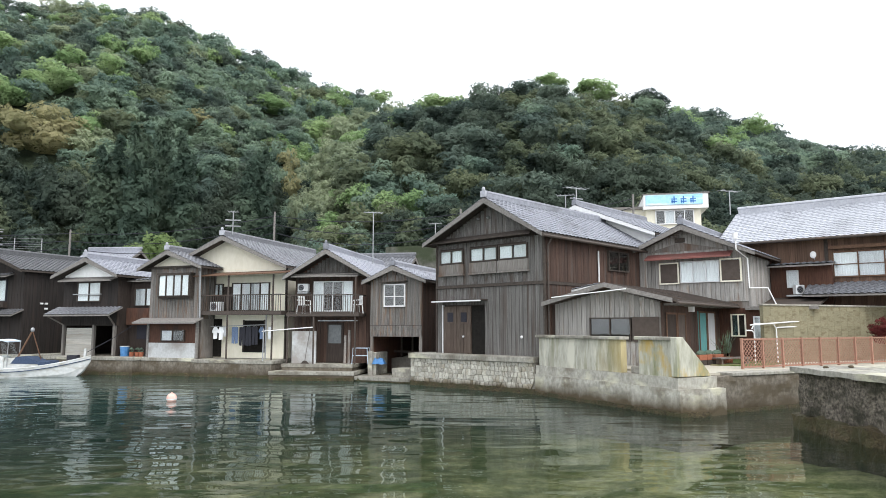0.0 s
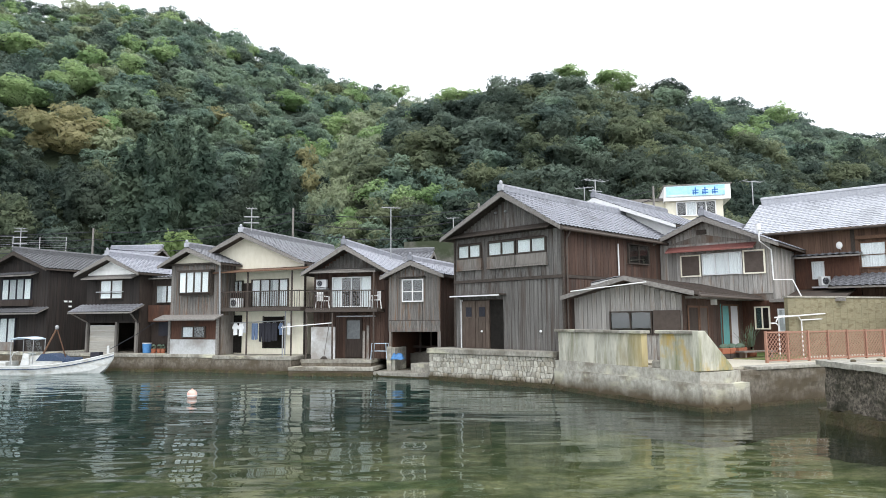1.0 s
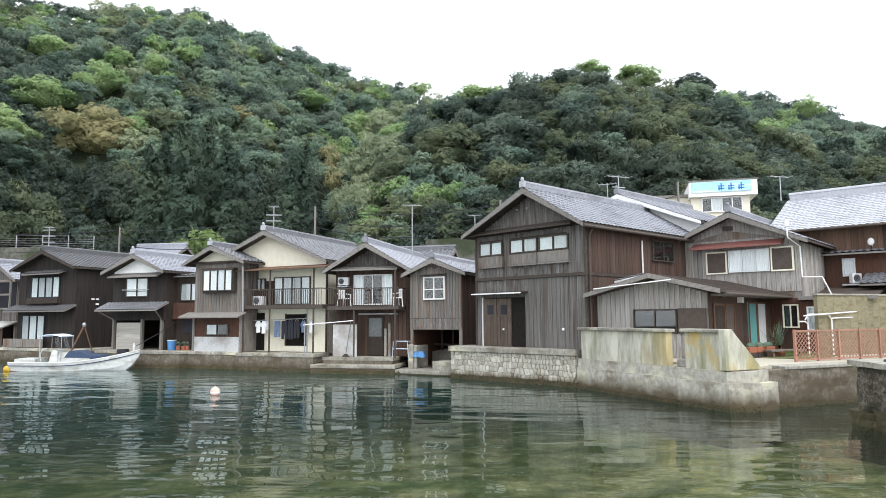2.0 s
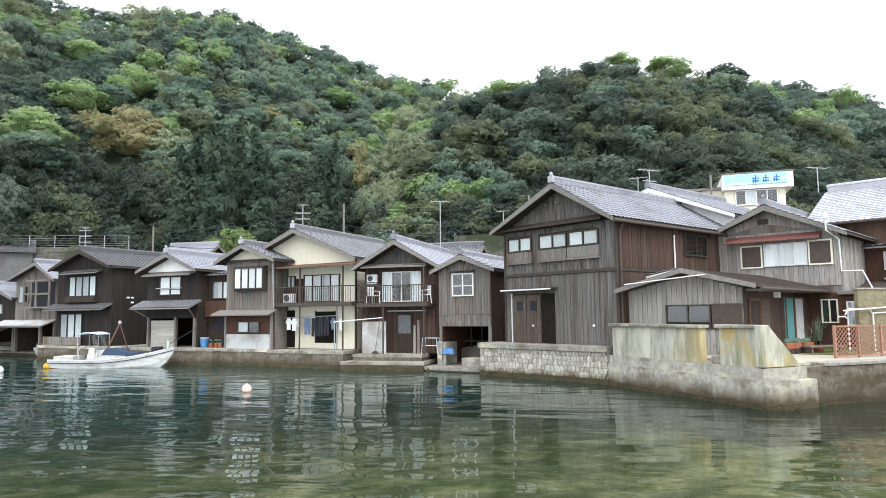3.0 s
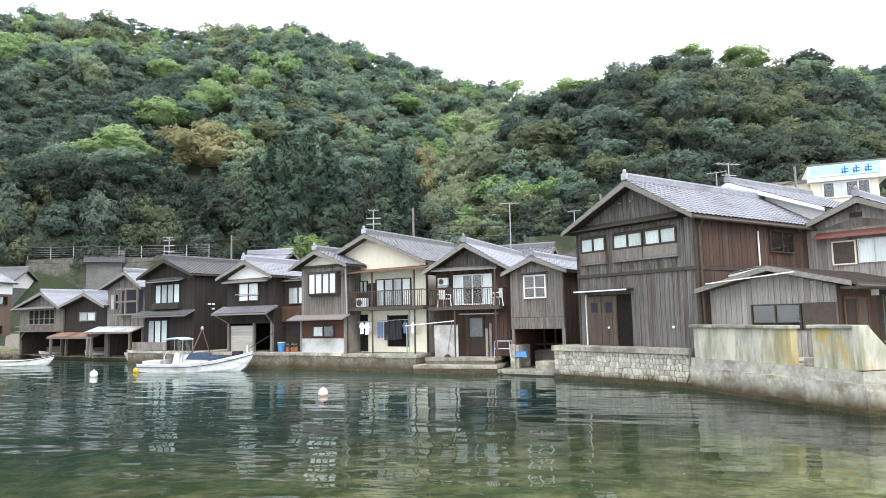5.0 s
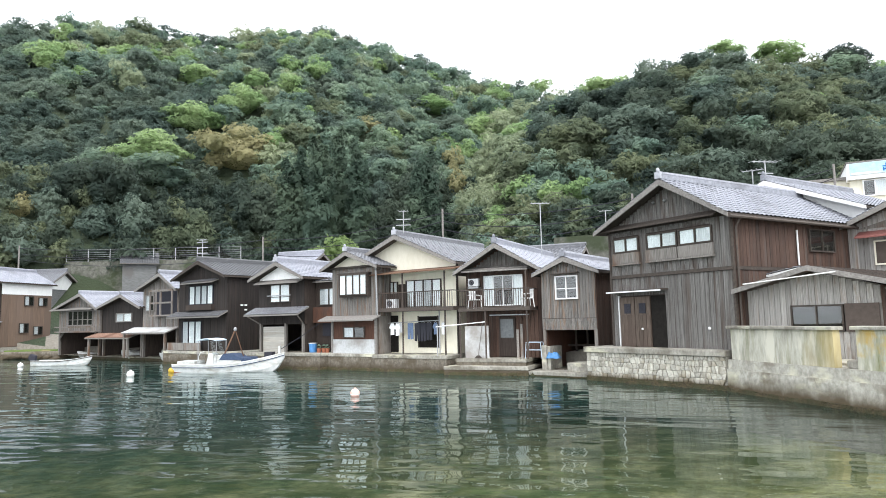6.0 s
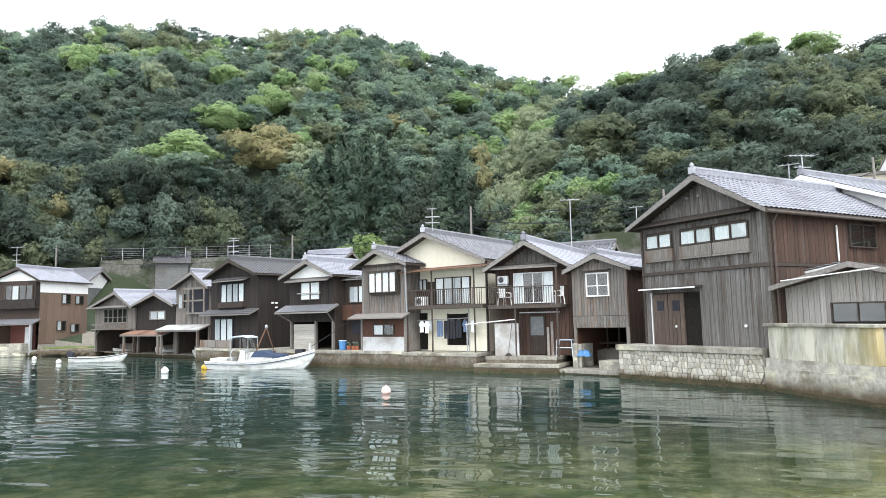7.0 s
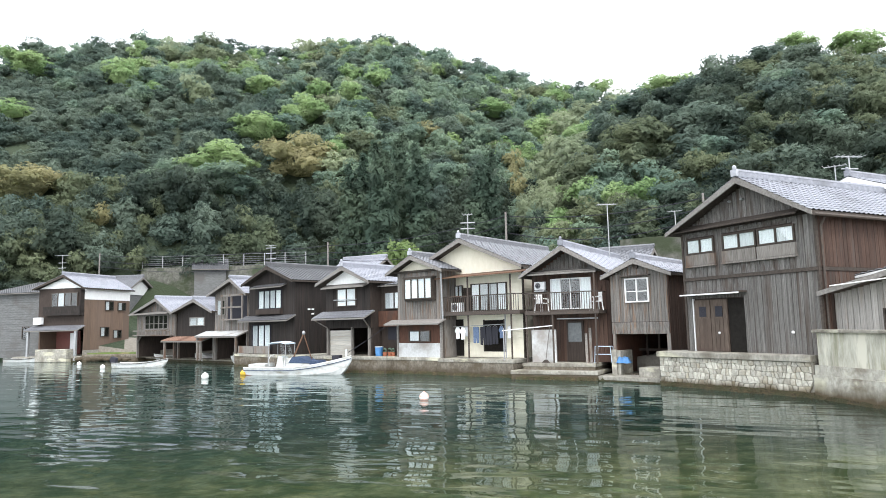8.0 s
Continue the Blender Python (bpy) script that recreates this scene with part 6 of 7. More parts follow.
# ---- sign building ----
SG = thing("sign_building", "cream concrete building with a pale blue roof sign", "building", 15.4, 50.2, 1.0, -12)
part("wall", Shape().box(0.1, 4.1, 0, 5, 0, 10.3), PLASTER, SG)
part("wing", Shape().box(-2.4, 0.1, 0.8, 5, 0, 10.5), PLASTER, SG)
part("wing_roof", Shape().box(-2.5, 0.1, 0.6, 5, 10.5, 10.7), TRIM, SG)
part("parapet", Shape().box(-0.05, 4.6, -0.35, 5.3, 10.3, 11.4), PLASTER_WHITE, SG)
part("roof_edge", Shape().box(-0.1, 4.7, -0.4, 5.4, 11.4, 11.5), TRIM, SG)
sgn = part("sign_panel", Shape().box(0.1, 4.2, -0.42, -0.35, 10.6, 11.35), SIGN_BLUE, SG, "pale blue sign board")
for i, xx in enumerate((1.95, 2.62, 3.3)):
    part("sign_character", Shape().box(xx, xx + 0.42, -0.435, -0.425, 10.78, 10.86).box(xx, xx + 0.42, -0.435, -0.425, 10.98, 11.05).box(xx + 0.17, xx + 0.25, -0.435, -0.425, 10.7, 11.22).box(xx + 0.02, xx + 0.1, -0.435, -0.425, 10.7, 10.95), SIGN_INK, sgn)
window(SG, 0.8, 3.6, -0.02, 10.15, 11.25, 1.0, 4, WHITE, 0.07, (None, CLOTH_GREY, None, None), "ribbon window in a white frame")


# ---- boats ----
def hull_shape(L, beam, free, keel=-0.25, rise=0.5, sections=18):
    """A small open boat hull: stern at x = 0, bow at x = L, thin shell with an inner deck."""
    sh = Shape()
    rows = []
    for i in range(sections + 1):
        t = i / sections
        b = beam / 2 * (0.80 + 0.20 * math.sin(min(1, t * 2.2) * math.pi / 2)) * (1 - max(0, (t - 0.5) / 0.5) ** 2.3)
        b = max(b, 0.02)
        zs = free * (1 + 0.12 * (1 - t) ** 2) + rise * max(0, (t - 0.35) / 0.65) ** 2.0
        zk = keel + (zs - keel) * max(0, (t - 0.8) / 0.2) ** 2.2 * 0.8
        x = L * t
        cz = zk + (zs - zk) * 0.42
        half = [(0.0, zk), (b * 0.62, zk + 0.05), (b * 0.9, cz), (b, zs), (b - 0.06, zs + 0.01), (b * 0.86, zs - 0.16), (0.0, zs - 0.13)]
        ring = [(x, -p, q) for p, q in half] + [(x, p, q) for p, q in reversed(half[1:-1])]
        rows.append(ring)
    k = len(rows[0])
    for r in rows:
        sh.v += r
    for i in range(sections):
        sh.f += [(i * k + j, i * k + (j + 1) % k, (i + 1) * k + (j + 1) % k, (i + 1) * k + j) for j in range(k)]
    sh.f.append(tuple(reversed(range(k))))
    sh.f.append(tuple(range(sections * k, sections * k + k)))
    return sh


def gunwale_line(L, beam, free, rise, off, dz, r, n=18):
    pts = []
    for i in range(n + 1):
        t = i / n
        b = beam / 2 * (0.80 + 0.20 * math.sin(min(1, t * 2.2) * math.pi / 2)) * (1 - max(0, (t - 0.5) / 0.5) ** 2.3)
        pts.append((L * t, -(max(b, 0.02) + off), free * (1 + 0.12 * (1 - t) ** 2) + rise * max(0, (t - 0.35) / 0.65) ** 2.0 + dz))
    return Shape().path(pts, r, 6)


boat = thing("fishing_boat", "white fishing boat with a blue canopy moored at the quay", "boat", -24.45, 34.0, 0.0, 4.5)
part("hull", hull_shape(6.4, 1.8, 0.36, -0.3, 0.62), HULL, boat, "white hull with a dark stripe", smooth=False)
part("rubbing_strake", gunwale_line(6.4, 1.8, 0.36, 0.62, 0.02, -0.12, 0.022), TARP_NAVY, boat, "dark blue stripe")
part("gunwale", gunwale_line(6.4, 1.8, 0.36, 0.62, -0.02, 0.03, 0.035), HULL, boat)
part("boot_top", Shape().path([(0.05, -0.62, 0.02), (1.6, -0.72, 0.02), (3.2, -0.72, 0.02), (4.4, -0.55, 0.03), (5.2, -0.32, 0.05)], 0.05), HULL_RED, boat, "red-brown waterline stripe")
cab = part("cabin", Shape().prism([(2.4, 0.25), (4.4, 0.25), (4.3, 0.60), (3.6, 0.68), (3.2, 0.92), (2.45, 0.92)], -0.5, 0.5), HULL, boat, "white cabin", bevel=0.04)
part("windscreen", Shape().prism([(2.75, 0.66), (4.15, 0.63), (4.0, 0.78), (3.5, 0.99), (3.0, 1.0)], -0.52, 0.52), TARP_NAVY, cab, "dark blue cover over the cabin")
part("console", Shape().prism([(1.85, 0.4), (2.35, 0.4), (2.3, 1.0), (2.0, 1.05)], -0.35, 0.35), HULL, boat, bevel=0.05)
part("clear_screen", Shape().prism([(2.3, 1.0), (2.6, 0.95), (2.35, 1.7), (2.15, 1.7)], -0.42, 0.42), GLASS, boat)
can = Shape()
for i in range(8):
    t0, t1 = i / 8, (i + 1) / 8
    z0, z1 = 1.72 + 0.10 * math.sin(math.pi * t0), 1.72 + 0.10 * math.sin(math.pi * t1)
    can.prism([(1.45 + 1.15 * t0, z0), (1.45 + 1.15 * t1, z1), (1.45 + 1.15 * t1, z1 + 0.05), (1.45 + 1.15 * t0, z0 + 0.05)], -0.62, 0.62)
part("canopy", can, BLUE_PALE, boat, "pale blue canvas canopy")
for x, y in ((1.5, -0.55), (2.6, -0.55), (1.5, 0.55), (2.6, 0.55)):
    part("canopy_pole", Shape().rod((x, y, 0.5), (x, y, 1.75), 0.02), METAL, boat)
part("derrick", Shape().rod((2.75, -0.3, 0.5), (3.55, -0.2, 2.3), 0.045), TRIM_ORANGE, boat, "brown leaning derrick pole")
part("derrick_stay", Shape().rod((3.9, 0.2, 0.7), (3.55, -0.2, 2.3), 0.03), TRIM_ORANGE, boat)
part("derrick_block", Shape().ball((3.55, -0.2, 2.34), 0.1, 0.1, 0.12, 8, 6), METAL, boat)
part("bow_post", Shape().box(6.05, 6.15, -0.05, 0.05, 0.9, 1.38), HULL, boat)
part("winch", Shape().box(5.3, 5.75, -0.22, 0.22, 0.72, 1.05), CLOTH_BLACK, boat)
part("steering_hoop", Shape().path([(1.55 + 0.0, -0.5, 0.5), (1.5, -0.5, 0.85), (1.62, -0.5, 1.08), (1.85, -0.5, 1.14)], 0.025), HULL, boat)
part("stern_locker", Shape().box(0.25, 1.3, -0.6, 0.6, 0.3, 0.62), HULL, boat, bevel=0.03)
part("blue_cover", Shape().prism([(4.0, 0.5), (4.7, 0.55), (4.6, 0.78), (4.05, 0.8)], -0.5, 0.5), TARP_NAVY, boat, "navy folded cover", bevel=0.05)
part("mooring_rope", Shape().path([(6.2, 0, 1.2), (7.1, 0.9, 1.9), (7.9, 1.9, 2.7)], 0.018), CLOTH_BLACK, boat)


def skiff(x, y, turn, L, label):
    s = thing("skiff", label, "boat", x, y, 0.0, turn, "small open boats")
    part("hull", hull_shape(L, 1.35, 0.34, -0.2, 0.3), HULL, s)
    part("rubbing_strake", gunwale_line(L, 1.35, 0.34, 0.3, 0.02, -0.05, 0.025), TRIM_DARK, s)
    part("thwart", Shape().box(L * 0.4, L * 0.45, -0.55, 0.55, 0.3, 0.36), WOOD_GREY, s)
    return s


sk = skiff(-39.9, 39.2, 12, 4.1, "white open skiff with an outboard motor")
for u, back, L in ((-10.6, 4.6, 4.2), (-7.9, 5.0, 3.8), (-3.2, 4.4, 4.0), (1.9, 4.2, 4.2)):
    q = Vector((-34.4, 43.6)) + ef * u + nf * back
    skiff(q.x, q.y, FT - 90, L, "white open boat kept inside the dark boat house")
mo = part("outboard_motor", Shape().prism([(-0.35, 0.35), (0.05, 0.35), (0.1, 0.72), (-0.3, 0.85), (-0.45, 0.6)], -0.15, 0.15), CLOTH_BLACK, sk, "dark outboard motor", bevel=0.06)
part("motor_leg", Shape().box(-0.25, -0.1, -0.05, 0.05, -0.3, 0.4), CLOTH_BLACK, mo)
skiff(-37.6, 45.4, 75, 4.2, "small white boat inside a dark boat hall").location.z = 0.36
skiff(-32.6, 43.4, 20, 4.0, "white boat drawn up under the tin awning").location.z = 0.4
skiff(-59.9, 46.0, 10, 4.4, "small boat moored before the grey shed")

# ---- buoys ----
def buoy(x, y, r, mat, label):
    b = thing("buoy", label, "buoy", x, y, 0, group="buoys")
    part("float", Shape().ball((0, 0, r * 0.55), r, r, r * 1.02, 14, 10), mat, b, smooth=True)
    part("eyelet", Shape().rod((0, 0, r * 1.5), (0, 0, r * 1.75), r * 0.16), mat, b)
    return b


pk = buoy(-9.3, 23.2, 0.17, PINK, "round white and faded pink mooring buoy afloat")
part("white_belly", Shape().ball((0, 0, 0.08), 0.173, 0.173, 0.11, 14, 10), FLOAT, pk, "white lower half", smooth=True)
buoy(-25.2, 31.0, 0.2, FLOAT, "round white mooring buoy afloat")
buoy(-46.8, 42.2, 0.18, FLOAT, "small white buoy afloat")
buoy(-40.2, 38.3, 0.18, FLOAT, "small white buoy afloat")
buoy(-24.6, 33.55, 0.17, YELLOW, "yellow float tied to the boat's stern")
buoy(-24.4, 33.4, 0.15, YELLOW, "yellow float tied to the boat's stern")

# ---- laundry and loose things at the cream house ----
def at(base, e, n, u, v):
    return base.x + e.x * u + n.x * v, base.y + e.y * u + n.y * v


lx, ly = at(cp, ec, nc, 2.9, -0.6)
line = thing("clothes_line", "metal laundry pole on two uprights under the balcony", "laundry pole", lx, ly, ZC, CT)
part("pole", Shape().rod((0, 0, 1.62), (3.3, 0, 1.72), 0.02), METAL, line)
part("upright", Shape().rod((1.0, 0, 0), (1.0, 0, 2.2), 0.035), METAL, line)
part("upright", Shape().rod((3.35, 0, 0), (3.35, 0, 2.2), 0.035), METAL, line)


def garment(kind, u, mat, label, w, h, top):
    x, y = at(cp, ec, nc, 2.9 + u, -0.63)
    g = thing(kind, label, "laundry", x, y, ZC + top - h, CT, "laundry on the pole")
    sh = Shape()
    if kind == "trousers":
        sh.prism([(0, h), (0, 0.02), (w * 0.42, 0.0), (w * 0.5, h * 0.62), (w * 0.58, 0.0), (w, 0.03), (w, h)], -0.02, 0.02)
    elif kind == "shirt":
        sh.prism([(w * 0.15, 0), (w * 0.85, 0.02), (w * 0.84, h * 0.6), (w, h * 0.5), (w * 1.08, h * 0.68), (w * 0.75, h), (w * 0.25, h), (-w * 0.08, h * 0.68), (0, h * 0.5), (w * 0.16, h * 0.6)], -0.02, 0.02)
    else:
        sh.prism([(0, 0.03), (w * 0.5, 0), (w, 0.04), (w, h), (0, h)], -0.015, 0.015)
    part("cloth", sh, mat, g, bevel=0.008)
    part("hanger", Shape().path([(w * 0.2, 0, h), (w * 0.5, 0, h + 0.07), (w * 0.8, 0, h)], 0.008), METAL, g)
    return g


for u, kind, mat, lab, w, h in ((0.15, "shirt", CLOTH_WHITE, "white shirt hanging on the laundry pole", 0.34, 0.62), (0.5, "shirt", CLOTH_WHITE, "white shirt hanging on the laundry pole", 0.34, 0.66), (0.82, "towel", CLOTH_GREY, "grey towel hanging on the laundry pole", 0.2, 0.5),
                                (1.35, "trousers", DENIM, "pale blue jeans hanging on the laundry pole", 0.36, 0.85), (1.8, "trousers", CLOTH_BLACK, "dark trousers hanging on the laundry pole", 0.34, 0.95), (2.18, "trousers", CLOTH_BLACK, "dark trousers hanging on the laundry pole", 0.34, 0.95),
                                (2.56, "trousers", CLOTH_BLACK, "dark trousers hanging on the laundry pole", 0.34, 0.9), (2.98, "shirt", DENIM, "blue shirt hanging on the laundry pole", 0.3, 0.6), (3.5, "towel", CLOTH_WHITE, "white towel hanging on the laundry pole", 0.2, 0.62)):
    garment(kind, u, mat, lab, w, h, 1.60)


def ac_unit(x, y, z, turn, label="white air conditioner unit with a round fan grille", size=1.0):
    a = thing("air_conditioner", label, "air conditioner", x, y, z, turn, "air conditioners")
    a.scale = (size, size, size)
    body = part("body", Shape().box(0, 0.8, 0, 0.3, 0.06, 0.62), ALU, a, bevel=0.02)
    ring = Shape()
    for i in range(3):
        rr = 0.22 - i * 0.07
        pts = [(0.28 + rr * math.cos(t), -0.012, 0.34 + rr * math.sin(t)) for t in (2 * math.pi * j / 16 for j in range(17))]
        ring.path(pts, 0.008, 4)
    part("fan_grille", ring, METAL, body)
    # Flat black disc stands in for the dark hollow behind the grille.
    part("fan_recess", Shape().rod((0.28, 0.004, 0.34), (0.28, -0.006, 0.34), 0.2, 16), CLOTH_BLACK, body)
    part("foot", Shape().box(0.08, 0.14, 0, 0.3, 0, 0.06), METAL, a)
    part("foot", Shape().box(0.66, 0.72, 0, 0.3, 0, 0.06), METAL, a)
    return a


x, y = at(cp, ec, nc, 2.95, -0.8)
ac_unit(x, y, ZC + hc(3.25), CT, "white air conditioner standing on the balcony floor", 0.85)
x, y = at(rp, e12, n12, 0.28, -0.42)
ac_unit(x, y, ZR + hr(4.2), -12, "white air conditioner fixed to the red-brown wall", 0.68)
part("wall_bracket", Shape().box(0.28, 0.82, -0.45, 0, hr(4.14), hr(4.2)), METAL, R)
bx_, by_ = 8.81 + 6.2 * math.cos(radians(-38)) + 3.6 * 0.616, 31.5 + 6.2 * math.sin(radians(-38)) + 3.6 * 0.788
ac_unit(bx_ + 0.25, by_ - 0.1, 3.95, 10, "white air conditioner above the side wing's low roof", 0.75)
part("unit_shelf", Shape().box(6.1, 7.3, 3.4, 4.0, hb(3.88), hb(3.95)), METAL, B)
pent_roof(B, BW + 0.1, BW + 2.4, 0.2, 4.0, 3.25, 3.85, None, ZB, timber=METAL_BROWN)


def garden_chair(x, y, z, turn):
    c = thing("garden_chair", "white plastic garden armchair on the balcony", "chair", x, y, z, turn, "chairs on the balcony")
    part("seat", Shape().box(-0.22, 0.22, -0.22, 0.22, 0.40, 0.44), WHITE, c, bevel=0.015)
    bk = part("backrest", Shape().box(-0.22, 0.22, 0.2, 0.24, 0.78, 0.86), WHITE, c, bevel=0.015)
    for i in range(5):
        part("back_slat", Shape().box(-0.2 + i * 0.09, -0.15 + i * 0.09, 0.2, 0.23, 0.44, 0.78), WHITE, bk)
    for sx in (-1, 1):
        part("armrest", Shape().path([(sx * 0.25, -0.2, 0.62), (sx * 0.26, 0.2, 0.66)], 0.025), WHITE, c)
        for sy in (-1, 1):
            part("leg", Shape().rod((sx * 0.21, sy * 0.2, 0.42), (sx * 0.25, sy * 0.24, 0.0), 0.025), WHITE, c)
        part("arm_support", Shape().rod((sx * 0.25, -0.2, 0.42), (sx * 0.25, -0.2, 0.62), 0.022), WHITE, c)
    return c


for u, t in ((0.72, 60), (3.45, -50)):
    x, y = at(rp, e12, n12, u, -0.62)
    garden_chair(x, y, ZR + hr(3.14), -12 + t)

# poles, bar and blue frame before the red-brown house
bar = thing("long_bar", "long pale pole resting on uprights between two houses", "pole", -8.75, 32.35, 0.86, 0)
part("bar_pole", Shape().rod((0, 0, 1.42), (2.55, -0.5, 1.62), 0.024), WHITE, bar)
part("upright", Shape().rod((0.08, -0.02, 0), (0.08, -0.02, 1.55), 0.03), METAL, bar)
x, y = at(rp, e12, n12, 1.0, -1.0)
broom = thing("broom", "wooden broom leaning against the grey panel", "broom", x, y, ZR, -12)
part("handle", Shape().rod((0, 0, 0.12), (0.14, 0.28, 1.75), 0.018), WOOD_GREY, broom)
part("bristles", Shape().prism([(-0.2, 0.0), (0.2, 0.0), (0.06, 0.14), (-0.06, 0.14)], -0.04, 0.04), TRIM_DARK, broom)
for u, l in ((2.95, 1.35), (3.15, 1.6)):
    x, y = at(rp, e12, n12, u, -0.95)
    pl = thing("plank", "pale wooden plank leaning on the house wall", "plank", x, y, ZR, -12)
    part("plank_board", Shape().add([(0, 0, 0), (0.12, 0, 0), (0.12, 0.04, 0), (0, 0.04, 0), (-0.18, 0.5, l), (-0.06, 0.5, l), (-0.06, 0.54, l), (-0.18, 0.54, l)], [(0, 3, 2, 1), (4, 5, 6, 7), (0, 1, 5, 4), (1, 2, 6, 5), (2, 3, 7, 6), (3, 0, 4, 7)]), WOOD_GREY, pl)
x, y = at(rp, e12, n12, 3.35, -0.9)
fr_ = thing("folding_frame", "blue metal folding frame on the terrace", "frame", x, y, ZR, -12)
for v in (0, 0.4):
    part("tube", Shape().path([(0, v, 0), (0.05, v, 0.75), (0.75, v, 0.75), (0.8, v, 0)], 0.02), BLUE_PALE, fr_)
part("cross_tube", Shape().rod((0.02, 0, 0.4), (0.78, 0, 0.4), 0.02), BLUE_PALE, fr_)
tp = thing("blue_sheet", "crumpled blue plastic sheet on the terrace edge", "sheet", x + 0.95, y - 0.25, 0.74, -12)
sh = Shape()
rg = random.Random(3)
for j in range(6):
    for i in range(8):
        sh.v.append((i * 0.09, j * 0.09, rg.uniform(0.05, 0.32) * (1 if 0 < i < 7 and 0 < j < 5 else 0.1)))
sh.f = [(j * 8 + i, j * 8 + i + 1, j * 8 + i + 9, j * 8 + i + 8) for j in range(5) for i in range(7)]
part("sheet_fold", sh, BLUE, tp)
x, y = at(wp, ew, nw, 4.15, 0.25)
bk_ = thing("bucket", "blue plastic bucket on the quay", "bucket", x, y, ZW, 0)
part("pail", Shape().rod((0, 0, 0), (0, 0, 0.5), 0.2, 14, 0.24), BLUE, bk_)
part("pail_lid", Shape().rod((0, 0, 0.5), (0, 0, 0.54), 0.25, 14), CLOTH_GREY, bk_)
for i, (u, v, r) in enumerate(((4.75, 0.1, 0.13), (5.05, 0.2, 0.15), (5.35, 0.15, 0.12))):
    x, y = at(wp, ew, nw, u, v)
    po = thing("flower_pot", "small terracotta flower pot on the quay", "flower pot", x, y, ZW, 0, "flower pots")
    part("pot", Shape().rod((0, 0, 0), (0, 0, 0.24), r * 0.8, 12, r), TERRACOTTA, po)
    part("plant", Shape().ball((0, 0, 0.34), r, r, 0.14, 8, 5), LEAF_MID, po)

# ---- garden plants ----
def spiky_plant(x, y, z, h, n, seed, label):
    rg = random.Random(seed)
    p = thing("potted_plant", label, "plant", x, y, z, 0, "garden plants")
    part("pot", Shape().rod((0, 0, 0), (0, 0, 0.26), 0.15, 12, 0.19), TERRACOTTA, p)
    for i in range(n):
        t = rg.uniform(0, 6.28)
        o, l = rg.uniform(0.15, 0.55), h * rg.uniform(0.6, 1.0)
        c, s = math.cos(t), math.sin(t)
        w = 0.03
        q = [(0.05 * c, 0.05 * s, 0.25), (o * 0.4 * c, o * 0.4 * s, 0.25 + l * 0.6), (o * c, o * s, 0.25 + l)]
        vs = []
        for k, (a, b, zz) in enumerate(q):
            ww_ = w * (1 - 0.45 * k)
            vs += [(a - s * ww_, b + c * ww_, zz), (a + s * ww_, b - c * ww_, zz)]
        part("leaf", Shape().add(vs, [(0, 1, 3, 2), (2, 3, 5, 4)]), LEAF_OLIVE if i % 3 else LEAF_MID, p)
    return p


spiky_plant(10.75, 25.35, 1.14, 1.15, 26, 1, "tall spiky green plant in a terracotta pot")
spiky_plant(10.35, 25.0, 1.14, 0.8, 18, 2, "spiky potted plant beside the annex wall")
for i, (x, y) in enumerate(((9.35, 24.35), (9.75, 24.65), (10.1, 24.8))):
    pl = thing("planter", "terracotta planter box with low plants beside the annex", "planter", x, y, 1.14, 40, "planters")
    part("stand", Shape().box(-0.3, 0.3, -0.12, 0.12, 0, 0.18), TRIM_DARK, pl)
    part("box", Shape().box(-0.3, 0.3, -0.12, 0.12, 0.18, 0.38), TERRACOTTA, pl, bevel=0.02)
    part("greenery", Shape().ball((0, 0, 0.42), 0.28, 0.12, 0.12, 10, 6), LEAF_MID, pl)
bench = thing("low_bench", "low dark wooden bench in the garden", "bench", 10.0, 24.2, 1.14, 26)
part("top", Shape().box(0, 1.6, 0, 0.4, 0.22, 0.27), WOOD_GREY, bench)
part("leg", Shape().box(0.1, 0.18, 0.05, 0.35, 0, 0.22), WOOD_GREY, bench)
part("leg", Shape().box(1.42, 1.5, 0.05, 0.35, 0, 0.22), WOOD_GREY, bench)

# ---- antennas, poles, wires ----
def antenna(x, y, z, h, turn, elements=5, span=0.9, label="thin television antenna on a roof ridge", cross=0):
    a = thing("antenna", label, "antenna", x, y, z, turn, "roof antennas")
    part("mast", Shape().rod((0, 0, -0.1), (0, 0, h), 0.028), METAL, a)
    part("boom", Shape().rod((-span / 2, 0, h - 0.04), (span / 2, 0, h - 0.04), 0.02), METAL, a)
    for i in range(elements):
        xx = -span / 2 + span * i / max(1, elements - 1)
        part("element", Shape().rod((xx, -0.3, h - 0.02), (xx, 0.3, h - 0.02), 0.012), METAL, a)
    for i in range(cross):
        zz = h * (0.3 + 0.28 * i)
        part("cross_arm", Shape().rod((-0.4, 0, zz), (0.4, 0, zz), 0.03), METAL, a)
    return a


x, y = at(cp, ec, nc, 3.75, -0.2)
antenna(x, y, crz + 0.3, 1.15, 10, 4, 0.5, cross=2)
x, y = at(rp, e12, n12, 3.0, 3.2)
antenna(x, y, 6.0, 2.75, 15, 6, 1.0, "tall thin television antenna behind the roof ridge")
x, y = at(kp, ek, nk, 2.75, -0.1)
antenna(x, y, kr + 0.2, 1.35, 0, 3, 0.5, "stout antenna mast on the dark roof", cross=3)
a2x, a2y = 4.3 + 4.1 * math.cos(radians(-44)) - 0.3 * 0.695, 37.6 + 4.1 * math.sin(radians(-44)) - 0.3 * 0.719
antenna(a2x, a2y, 8.95, 0.85, 25, 6, 1.3, "cluster antenna on the rear roof", cross=1)
antenna(a2x - 0.5, a2y + 0.4, 8.9, 0.6, -20, 5, 0.9, "cluster antenna on the rear roof")
